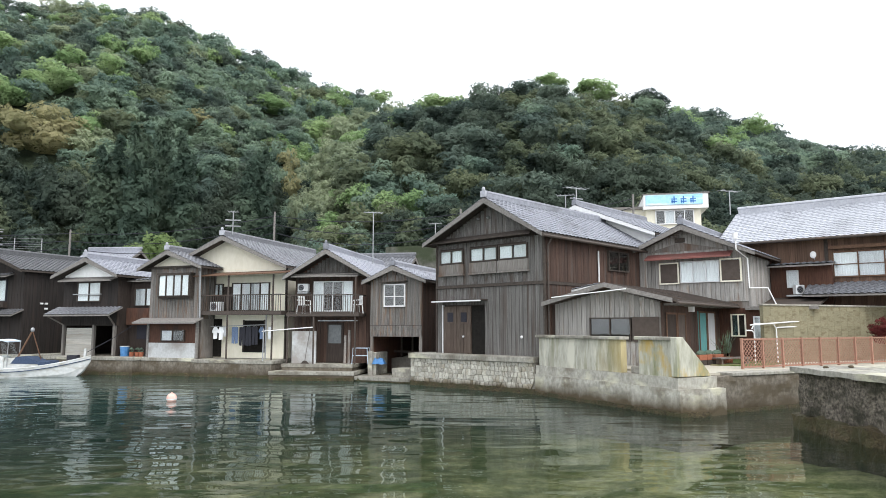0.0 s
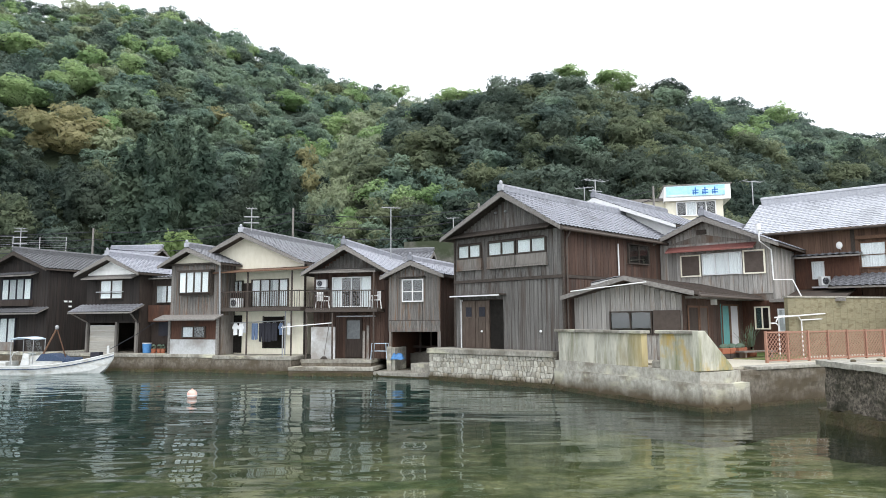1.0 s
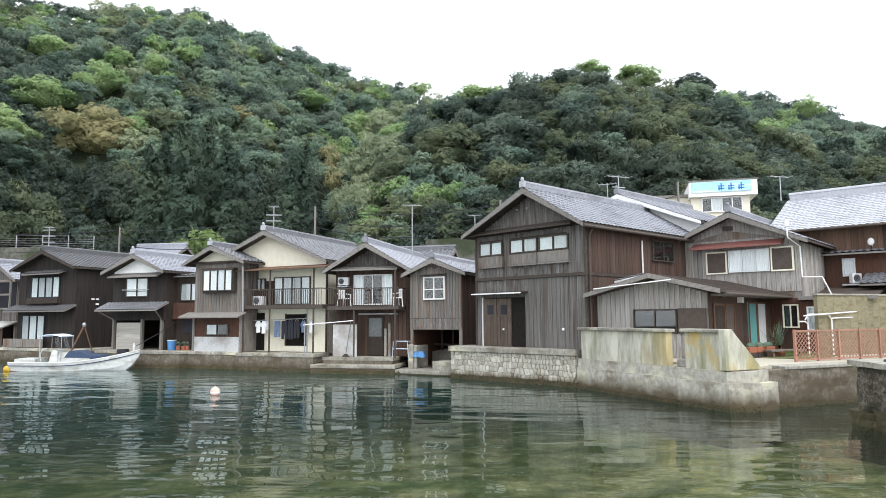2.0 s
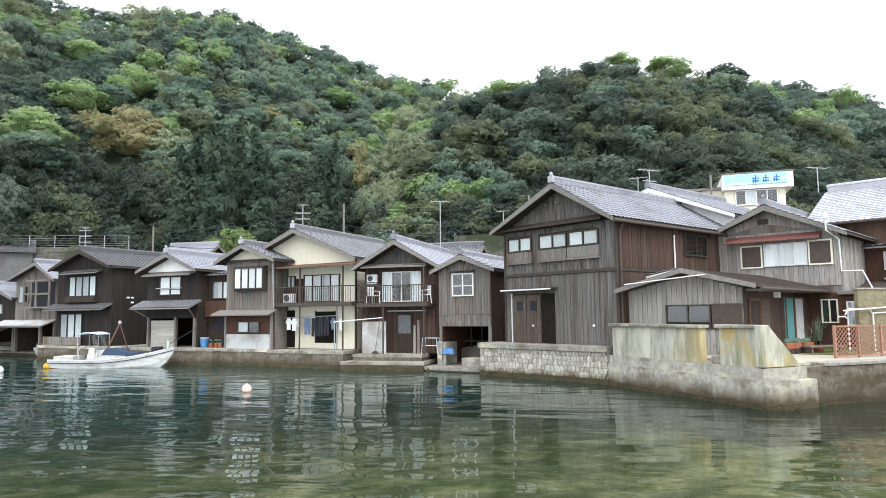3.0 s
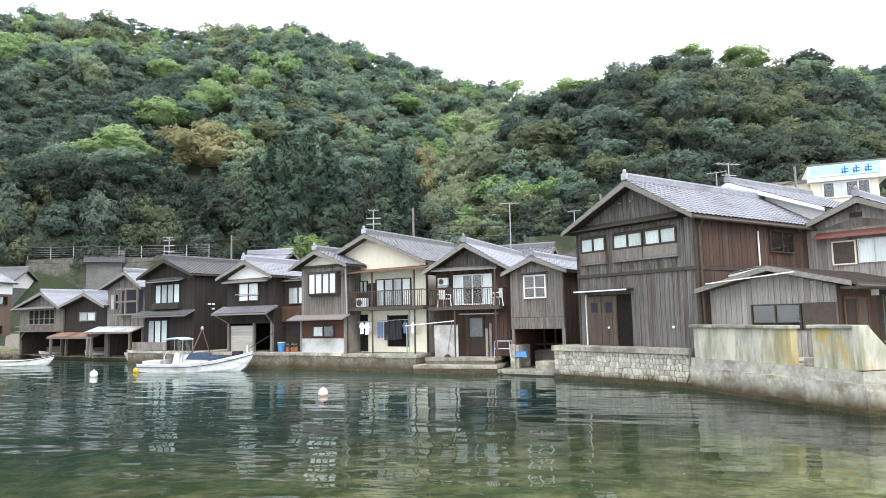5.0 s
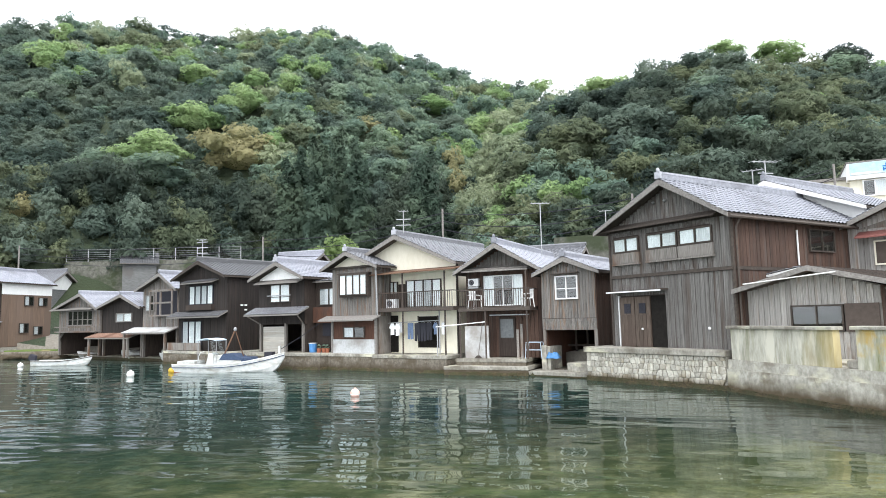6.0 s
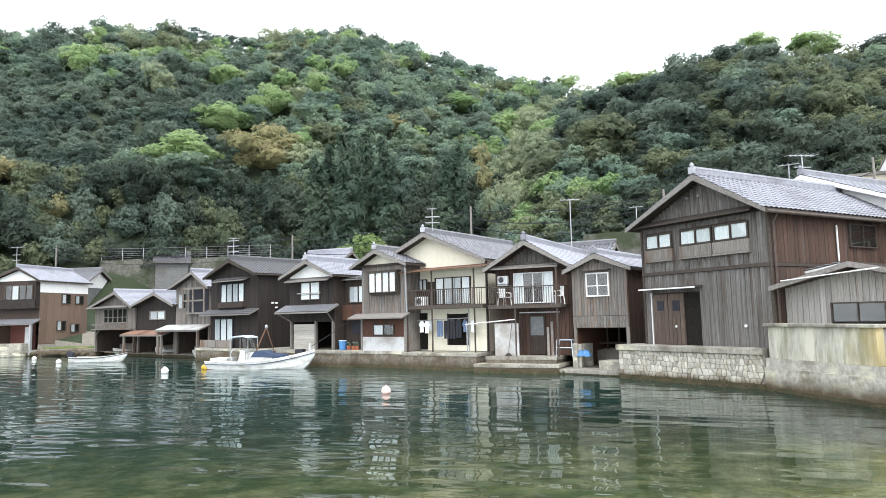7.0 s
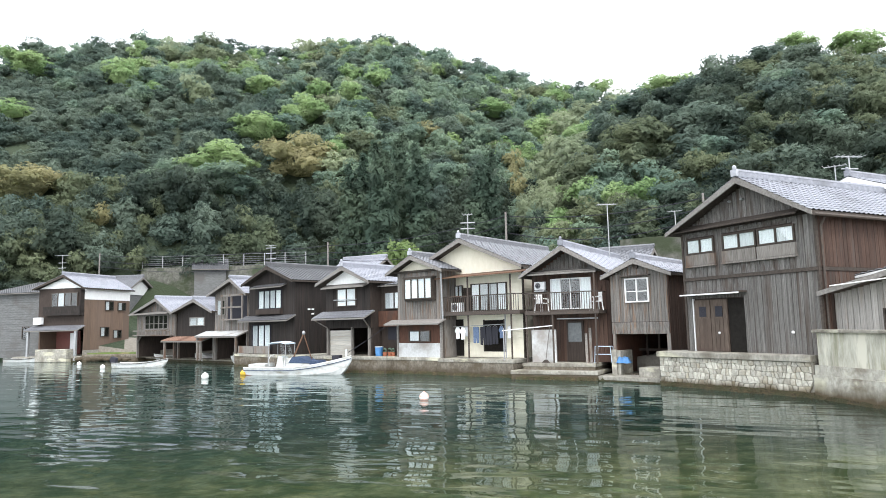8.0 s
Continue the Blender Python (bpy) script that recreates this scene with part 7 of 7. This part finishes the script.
antenna(-55.4, 47.6, 8.2, 1.75, 10, 4, 1.2, "tall antenna on the brown-sided house", cross=2)
antenna(15.9, 36.3, 8.75, 1.25, 20, 3, 1.2, "thin antenna at the end of the long roof")
antenna(-0.5, 43.0, 7.9, 1.3, -10, 4, 0.8, "small antenna on a rear roof")


def utility_pole(x, y, z, h, arms=0):
    p = thing("utility_pole", "grey concrete utility pole behind the houses", "utility pole", x, y, z, 12, "utility poles")
    part("shaft", Shape().rod((0, 0, 0), (0, 0, h), 0.12, 10, 0.07), TRIM, p)
    for i in range(arms):
        part("cross_arm", Shape().box(-0.7, 0.7, -0.05, 0.05, h - 0.5 - 0.6 * i, h - 0.4 - 0.6 * i), METAL, p)
        for xx in (-0.6, 0.6):
            part("insulator", Shape().rod((xx, 0, h - 0.4 - 0.6 * i), (xx, 0, h - 0.25 - 0.6 * i), 0.05, 8), WHITE, p)
    return p


POLES = [(-62.0, 58.0, 11.5), (-30.0, 53.0, 10.2), (-12.0, 46.8, 10.6), (1.2, 44.5, 10.4), (13.5, 46.5, 11.8)]
for x, y, zt in POLES:
    utility_pole(x, y, 0.8, zt - 0.8)
for (x0, y0, z0), (x1, y1, z1) in zip(POLES, POLES[1:]):
    for dz, sag in ((-0.3, 0.5), (-0.9, 0.75), (-1.5, 0.9)):
        pts = [(x0 + (x1 - x0) * t, y0 + (y1 - y0) * t, z0 + (z1 - z0) * t + dz - sag * 4 * t * (1 - t)) for t in (i / 12 for i in range(13))]
        w_ = thing("overhead_wire", "thin black overhead wire between utility poles", "wire", pts[0][0], pts[0][1], pts[0][2], 0, "overhead wires")
        o = Vector(pts[0])
        part("cable", Shape().path([tuple(Vector(p) - o) for p in pts], 0.026, 5), CLOTH_BLACK, w_)

# ---- retaining walls and slope fence ----
def retaining(name, x0, y0, x1, y1, z, top, label):
    L = math.hypot(x1 - x0, y1 - y0)
    r = thing(name, label, "retaining wall", x0, y0, z, math.degrees(math.atan2(y1 - y0, x1 - x0)), kind="structure")
    part("wall_face", Shape().add([(0, -0.8, 0), (L, -0.8, 0), (L, 1.5, 0), (0, 1.5, 0), (0, 0, top), (L, 0, top), (L, 1.5, top), (0, 1.5, top)], [(0, 3, 2, 1), (4, 5, 6, 7), (0, 1, 5, 4), (1, 2, 6, 5), (2, 3, 7, 6), (3, 0, 4, 7)]), CONCRETE_SLOPE, r)
    return r, L


rw1, L = retaining("wall_retaining_1", -63.0, 65.2, -43.0, 70.5, 0.8, 9.5, "grey concrete retaining slope below the woods")
fence = thing("slope_fence", "grey wire mesh fence along the top of the slope", "fence", -63.0, 65.2, 10.3, math.degrees(math.atan2(5.3, 20.0)))
for i in range(9):
    part("post", Shape().rod((i * L / 8, 0.3, 0), (i * L / 8, 0.3, 1.5), 0.05), METAL, fence)
for zz in (0.1, 0.35, 0.6, 0.85, 1.1, 1.45):
    part("wire_rail", Shape().rod((0, 0.3, zz), (L, 0.3, zz), 0.012), METAL, fence)
retaining("wall_retaining_2", -4.6, 53.0, 3.6, 51.0, 0.8, 8.0, "dark concrete retaining wall behind the houses")
retaining("wall_retaining_3", -80.0, 62.0, -63.3, 65.2, 0.8, 5.4, "grey concrete retaining wall by the far shore")


def leafy_tree(x, y, z, h, w, mat, label, seed):
    """A single tree: tapered trunk, limbs and a crown of clumped leaves."""
    rg = random.Random(seed)
    t = thing("tree", label, "tree", x, y, z, 0, "single trees")
    part("trunk", Shape().rod((0, 0, 0), (0.1, 0.05, h * 0.55), 0.2, 9, 0.1), BARK, t)
    for i in range(5):
        a = i * 1.26 + rg.uniform(-0.3, 0.3)
        part("limb", Shape().rod((0.07, 0.03, h * rg.uniform(0.3, 0.5)), (w * 0.3 * math.cos(a), w * 0.3 * math.sin(a), h * rg.uniform(0.6, 0.8)), 0.08, 7, 0.03), BARK, t)
    return t, (x, y, z + h * 0.3, w, h * 0.75, rg.uniform(0, 6))

# ---- forest ----
def crown_template(seed, kind, near=True):
    """Vertices, normals, triangles of one crown about 1 wide and 1 high: sprays of leaf cards round lumpy cores."""
    rg = np.random.default_rng(seed)
    V, N, F = [], [], []
    n0 = 0
    if kind == "cedar":
        lumps = [((0.07 * math.cos(i * 2.4), 0.07 * math.sin(i * 2.4), 0.05 + 0.9 * i / 15), 0.36 * (1 - 0.9 * i / 15) + 0.02, 0.085) for i in range(16)]
        per, card = 76, 0.056
    else:
        lumps = [((0, 0, 0.50), 0.32, 0.32)]
        for i in range(11 if near else 9):
            t, r = i * 2.4 + rg.uniform(-0.4, 0.4), rg.uniform(0.18, 0.34)
            lumps.append(((r * math.cos(t), r * math.sin(t), rg.uniform(0.3, 0.74)), rg.uniform(0.13, 0.21), rg.uniform(0.10, 0.16)))
        lumps.append(((rg.uniform(-.1, .1), rg.uniform(-.1, .1), 0.82), 0.2, 0.15))
        per, card = (100, 0.045) if near else (50, 0.060)
    mid = np.array((0, 0, 0.42))
    for k, (c, r, h) in enumerate(lumps):
        c = np.array(c)
        if near or k == 0:
            ico_v, ico_f = ICO[1 if k == 0 and near and kind != "cedar" else 0]
            jit = 1 + 0.10 * rg.standard_normal((len(ico_v), 1))
            q = c + ico_v * np.array([r, r, h]) * 0.72 * jit
            V.append(q)
            N.append(0.7 * ico_v + 1.6 * (q - mid))
            F.append(ico_f + n0)
            n0 += len(ico_v)
        d = rg.standard_normal((per, 3))
        d[:, 2] = np.where(d[:, 2] < -0.3, -d[:, 2], d[:, 2])
        d /= np.linalg.norm(d, axis=1, keepdims=True)
        p = c + d * np.array([r, r, h]) * rg.uniform(0.72, 1.16, (per, 1))
        nrm = d * 0.8 + np.array([0, 0, 0.3]) + 0.4 * rg.standard_normal((per, 3))
        nrm /= np.linalg.norm(nrm, axis=1, keepdims=True)
        soft_n = 0.7 * d + 1.9 * (p - mid) + np.array([0, 0, 0.1]) + 0.14 * rg.standard_normal((per, 3))
        a = np.cross(nrm, rg.standard_normal((per, 3)))
        a /= np.linalg.norm(a, axis=1, keepdims=True)
        b = np.cross(nrm, a)
        s = card * rg.uniform(0.6, 1.3, (per, 1))
        if kind == "cedar":
            a[:, 2] *= 0.5
            b[:, 2] *= 0.5
        p0, p1, p2 = p - a * s, p + a * s, p + b * s * 1.3
        flip = (np.cross(p1 - p0, p2 - p0) * soft_n).sum(1, keepdims=True) < 0
        V.append(np.concatenate([p0, np.where(flip, p2, p1), np.where(flip, p1, p2)]))
        N.append(np.concatenate([soft_n] * 3))
        i = np.arange(per) + n0
        F.append(np.stack([i, i + per, i + 2 * per], 1))
        n0 += 3 * per
    N = np.concatenate(N)
    return np.concatenate(V), N / np.linalg.norm(N, axis=1, keepdims=True), np.concatenate(F)


ICO = []
for level in (1, 2):
    bm = bmesh.new()
    bmesh.ops.create_icosphere(bm, subdivisions=level, radius=1.0)
    bm.verts.ensure_lookup_table()
    ICO.append((np.array([v.co[:] for v in bm.verts]), np.array([[v.index for v in f.verts] for f in bm.faces])))
    bm.free()
CROWNS = {(k, near): [crown_template(s + 10 * j, k, near) for s in range(6)] for j, k in enumerate(("broad", "cedar")) for near in (True, False)}


def grove(name, label, spots, material, kind="broad"):
    """One joined mesh of crowns; spots: (x, y, z, width, height, turn)."""
    Vs, Ns, Fs, n = [], [], [], 0
    for i, (x, y, z, w, h, t) in enumerate(spots):
        v, nv, f = CROWNS[kind, math.hypot(x, y) < 125 and w > 7.2 or w > 10.5 or w < 2.5][i % 6]
        c, s = math.cos(t), math.sin(t)
        q = np.empty_like(v)
        q[:, 0], q[:, 1], q[:, 2] = (v[:, 0] * c - v[:, 1] * s) * w + x, (v[:, 0] * s + v[:, 1] * c) * w + y, v[:, 2] * h + z
        g = np.empty_like(v)
        g[:, 0], g[:, 1], g[:, 2] = nv[:, 0] * c - nv[:, 1] * s, nv[:, 0] * s + nv[:, 1] * c, nv[:, 2]
        Vs.append(q)
        Ns.append(g)
        Fs.append(f + n)
        n += len(v)
    V, F = np.concatenate(Vs), np.concatenate(Fs).astype(np.int32)
    me = bpy.data.meshes.new(name)
    me.vertices.add(len(V))
    me.vertices.foreach_set("co", V.ravel().astype(np.float32))
    me.loops.add(F.size)
    me.loops.foreach_set("vertex_index", F.ravel())
    me.polygons.add(len(F))
    me.polygons.foreach_set("loop_start", np.arange(0, F.size, 3, dtype=np.int32))
    me.update(calc_edges=True)
    at = me.attributes.new("custom_normal", "FLOAT_VECTOR", "POINT")
    at.data.foreach_set("vector", np.concatenate(Ns).ravel().astype(np.float32))
    me.materials.append(material)
    ob = new(name, me)
    return tagged(ob, label, "woods", kind="stuff")


# single crowns that stand out: kind, bearing, elevation, width and height in degrees as seen from the landing
SINGLE = [("fresh", -27.4, 21.1, 2.0, 1.8), ("fresh", -25.2, 20.9, 2.4, 2.3), ("fresh", -35.1, 19.6, 3.0, 2.0), ("fresh", -31.3, 17.9, 3.9, 2.7), ("fresh", -35.1, 16.2, 4.4, 2.4), ("fresh", -38.2, 13.4, 5.4, 2.9),
          ("mid", -38.1, 11.8, 4.9, 2.7), ("pale", -40.1, 18.8, 2.7, 2.7), ("fresh", -52.1, 19.3, 3.7, 2.0), ("fresh", -53.1, 15.9, 3.0, 1.5), ("fresh", -44.5, 21.4, 2.0, 1.7), ("pale", -42.5, 21.7, 2.0, 2.0),
          ("fresh", -30.2, 19.8, 2.2, 1.8), ("fresh", -35.5, 22.0, 1.5, 1.4), ("fresh", -28.3, 15.2, 2.0, 1.7), ("olive", -26.7, 15.5, 2.6, 2.0), ("olive", -24.6, 17.6, 2.0, 1.7), ("mid", -42.6, 12.4, 3.0, 2.1),
          ("ochre", -31.9, 13.9, 5.6, 4.1), ("ochre", -20.9, 16.4, 2.6, 1.6), ("ochre", -52.0, 10.6, 4.9, 2.9), ("ochre", -46.9, 8.6, 2.0, 2.0), ("pale", -30.9, 21.2, 2.0, 1.4), ("fresh", -0.5, 18.3, 3.9, 2.3),
          ("fresh", -7.7, 14.1, 1.7, 1.4), ("fresh", 13.3, 19.3, 3.6, 2.0), ("fresh", 9.5, 20.4, 2.6, 1.4), ("fresh", -11.2, 16.0, 2.9, 2.0), ("fresh", -14.8, 18.0, 3.7, 1.7), ("mid", -13.0, 20.4, 2.6, 1.7),
          ("fresh", -5.5, 19.3, 2.0, 1.3), ("pale", -7.2, 17.3, 2.9, 2.0), ("pale", -8.9, 15.9, 2.9, 2.3), ("pale", -10.0, 14.1, 2.6, 2.6), ("pale", -10.7, 12.2, 2.6, 2.6), ("pale", -11.8, 10.0, 2.3, 2.6),
          ("ochre", -13.3, 13.0, 1.8, 2.9), ("ochre", -13.1, 11.2, 1.7, 2.7), ("olive", -3.0, 14.0, 5.9, 3.9), ("dark", 2.1, 14.9, 5.4, 3.6), ("olive", 5.9, 18.5, 4.3, 1.8), ("olive", 6.0, 16.1, 3.3, 2.0),
          ("olive", 10.5, 15.8, 3.3, 2.0), ("olive", 13.3, 13.1, 2.9, 2.0), ("dark", 6.9, 19.6, 3.9, 1.9), ("fresh", 20.0, 16.4, 2.4, 2.1), ("fresh", 22.9, 13.7, 2.9, 2.4), ("fresh", 25.9, 15.3, 2.2, 1.7),
          ("fresh", 24.2, 14.6, 2.0, 1.7)]
# tall cedars at the foot: bearing and elevation of the tip
CEDARS = [(-23.3, 15.9), (-26.4, 14.0), (-15.6, 14.1), (-25.0, 15.1), (-21.7, 14.8), (-27.7, 13.3), (-24.3, 13.3), (-16.6, 13.1)]


def slope_at(az, el):
    """The distance at which the hillside rises to an elevation along a bearing."""
    r = 54.0
    while r < 228:
        if math.degrees(math.atan2(hill_height(az, r) - 2.6, r)) >= el:
            return r
        r += 1.0
    return None


def plant_hills():
    rg = np.random.default_rng(7)
    out = {k: [] for k in ("dark", "mid", "fresh", "ochre", "olive", "pale", "deep", "cedar")}
    taken, shown = {}, []

    def free(x, y, gap):
        cx, cy = int(x // 6), int(y // 6)
        return not any((x - p) ** 2 + (y - q) ** 2 < max(gap, g) ** 2 for i in range(-1, 2) for j in range(-1, 2) for p, q, g in taken.get((cx + i, cy + j), ()))

    def take(x, y, g):
        taken.setdefault((int(x // 6), int(y // 6)), []).append((x, y, g))

    for kind, az, el, wd, hd in SINGLE:
        r = slope_at(az, el - 0.45 * hd) or slope_at(az, el - 1.6) or 180.0
        w, h = r * radians(wd) * 1.3, r * radians(hd) * 1.35
        x, y = r * math.sin(radians(az)), r * math.cos(radians(az))
        out[kind].append((x, y, r * math.tan(radians(el - 0.66 * hd)) + 2.6, w, h, rg.uniform(0, 6.28)))
        take(x, y, 0.36 * w)
        shown.append((az, el, 0.5 * wd, 0.5 * hd, r))
    for az, el in CEDARS:
        r = rg.uniform(84, 94)
        z = hill_height(az, r)
        h = r * math.tan(radians(el)) + 2.6 - z
        x, y = r * math.sin(radians(az)), r * math.cos(radians(az))
        out["cedar"].append((x, y, z - 0.3, 0.44 * h, h * 1.02, rg.uniform(0, 6.28)))
        take(x, y, 2.4)
    for _ in range(60000):
        az = rg.uniform(-66, 44)
        r = math.sqrt(rg.uniform(50 ** 2, 228 ** 2))
        z = hill_height(az, r)
        if z < 2.2 or r < float(np.interp(az, (-49, -47, -41, -39, -36, -34), (89, 91, 91, 87, 85, 50))):
            continue
        if hill_height(az, r + 5) < z - 1.2:
            continue
        x, y = r * math.sin(radians(az)), r * math.cos(radians(az))
        if math.hypot(x - 14, y - 51) < 9.5:
            continue
        right = az > float(np.interp(r, (52, 122), (-14.2, -4.5))) and r < 135
        el = math.degrees(math.atan2(z + 1.5 - 2.6, r))
        grove_dark = not right and az < -37 + 3 * noise.noise((el * 0.3, 2.0, 0.0)) and 11 < el < 18.5
        w = rg.choice((4.2, 5.2, 6.2, 7.4) if right else (3.6, 4.4, 5.4, 6.6)) * rg.uniform(0.85, 1.15) * (0.72 if grove_dark else 1.0) * (0.72 + 0.0024 * r)
        if not free(x, y, 0.54 * w) or any(r < rr and ((az - a) / p) ** 2 + ((el + 0.6 - e) / q) ** 2 < 0.4 and el + 0.6 > e - 0.4 * q for a, e, p, q, rr in shown):
            continue
        take(x, y, 0.0)
        m = noise.noise((x * 0.05, y * 0.05, 1.7)) + 0.34 * rg.standard_normal()
        edge = az - float(np.interp(el, (8.2, 11.5, 14.5, 16.7, 17.6, 18.5), (-13.4, -12.0, -10.9, -8.9, -5.9, -3.5)))
        u = rg.uniform()
        if grove_dark:
            k = "dark" if m < 0.55 else "mid"
        elif 8 < el < 17.6 and -0.8 < edge < 3.8 and u < 0.8:
            k = "pale" if u < 0.55 else "fresh"
        elif right and az < -1 and el < 18:
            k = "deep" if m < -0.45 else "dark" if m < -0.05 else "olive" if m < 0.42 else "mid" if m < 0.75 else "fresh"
        elif right and el < 17.5:
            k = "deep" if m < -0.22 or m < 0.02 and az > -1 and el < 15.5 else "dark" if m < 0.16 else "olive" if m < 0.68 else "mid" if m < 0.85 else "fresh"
        elif right:
            k = "dark" if m < 0.02 else "olive" if m < 0.45 else "mid" if m < 0.7 else "fresh"
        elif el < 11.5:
            # The darkest leaf colour also stands in for shade among the lowest trees.
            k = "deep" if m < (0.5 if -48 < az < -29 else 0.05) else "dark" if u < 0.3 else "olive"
        elif -9 < edge < -0.8:
            k = "dark" if m < -0.3 else "mid" if m < 0.3 else "olive" if u < 0.4 else "fresh"
        else:
            k = "dark" if m < -0.18 else "mid" if m < 0.38 else "olive" if m < 0.5 else "pale" if m < 0.64 else "fresh"
        if k == "fresh" and el < 13 and not right:
            k = "mid"
        h = w * rg.uniform(0.74, 1.0)
        if el < 11.5 and not right:
            h *= 1.35
        out[k].append((x, y, z - 0.22 * h, w * 1.15, h * 1.15, rg.uniform(0, 6.28)))
    # low scrub in the holes between the trees near the foot
    for _ in range(26000):
        az = rg.uniform(-66, 40)
        r = math.sqrt(rg.uniform(48 ** 2, 140 ** 2))
        z = hill_height(az, r)
        if z < 1.6 or z > 24 or r < float(np.interp(az, (-49, -47, -41, -39, -36, -34), (87, 89, 89, 85, 83, 48))):
            continue
        x, y = r * math.sin(radians(az)), r * math.cos(radians(az))
        if math.hypot(x - 14, y - 51) < 9.5:
            continue
        w = rg.uniform(2.6, 4.0)
        if not free(x, y, 0.8 * w):
            continue
        take(x, y, 0.0)
        # Most scrub takes the shade-darkened leaf colour.
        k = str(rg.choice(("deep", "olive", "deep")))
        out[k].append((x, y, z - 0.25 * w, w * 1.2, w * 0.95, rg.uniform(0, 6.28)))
    return out


WOODS = plant_hills()
grove("dark_woods", "dense dark evergreen trees covering the hillside", WOODS["dark"], LEAF_DARK)
grove("green_woods", "mid-green broadleaf trees on the hillside", WOODS["mid"], LEAF_MID)
grove("spring_woods", "bright fresh green spring trees on the hillside", WOODS["fresh"], LEAF_FRESH)
grove("shaded_evergreen_woods", "dark evergreen trees low on the hill, leaf colour darkened for shade", WOODS["deep"], LEAF_EVERGREEN_SHADED)
grove("pale_woods", "pale yellow-green flowering trees on the slope", WOODS["pale"], LEAF_PALE)
grove("ochre_woods", "yellow-brown budding trees among the woods", WOODS["ochre"], LEAF_OCHRE)
grove("bamboo_woods", "olive green bamboo and scrub at the foot of the hill", WOODS["olive"], LEAF_OLIVE)
grove("cedar_woods", "tall dark cedars at the foot of the hill", WOODS["cedar"], LEAF_CEDAR, "cedar")

for x, y, z, h, w, m, lab, sd in ((-24.6, 57.0, 0.85, 9.3, 6.8, LEAF_BUSH, "light green tree behind the white gabled house", 2),
                                  (-50.6, 57.2, 0.8, 2.8, 2.2, LEAF_DARK, "green shrub tree by the grey house", 3), (-41.8, 62.0, 1.0, 8.0, 6.0, LEAF_DARK, "dark leafy tree at the foot of the slope", 4)):
    t, spot = leafy_tree(x, y, z, h, w, m, lab, sd)
    cr_ = grove("crown", "", [(spot[0] - x, spot[1] - y, spot[2] - z, spot[3], spot[4], spot[5])], m)
    for key in ("category", "kind", "label"):
        if key in cr_:
            del cr_[key]
    cr_.parent = t
shrub = thing("red_shrub", "dark red leafed shrub beside the lattice fence", "shrub", 17.6, 26.5, 1.14, 0)
part("stem", Shape().rod((0, 0, 0), (0, 0, 0.5), 0.05), BARK, shrub)
cr_ = grove("crown", "", [(0, 0, 0.3, 1.5, 1.5, 0)], LEAF_RED)
for key in ("category", "kind", "label"):
    if key in cr_:
        del cr_[key]
cr_.parent = shrub
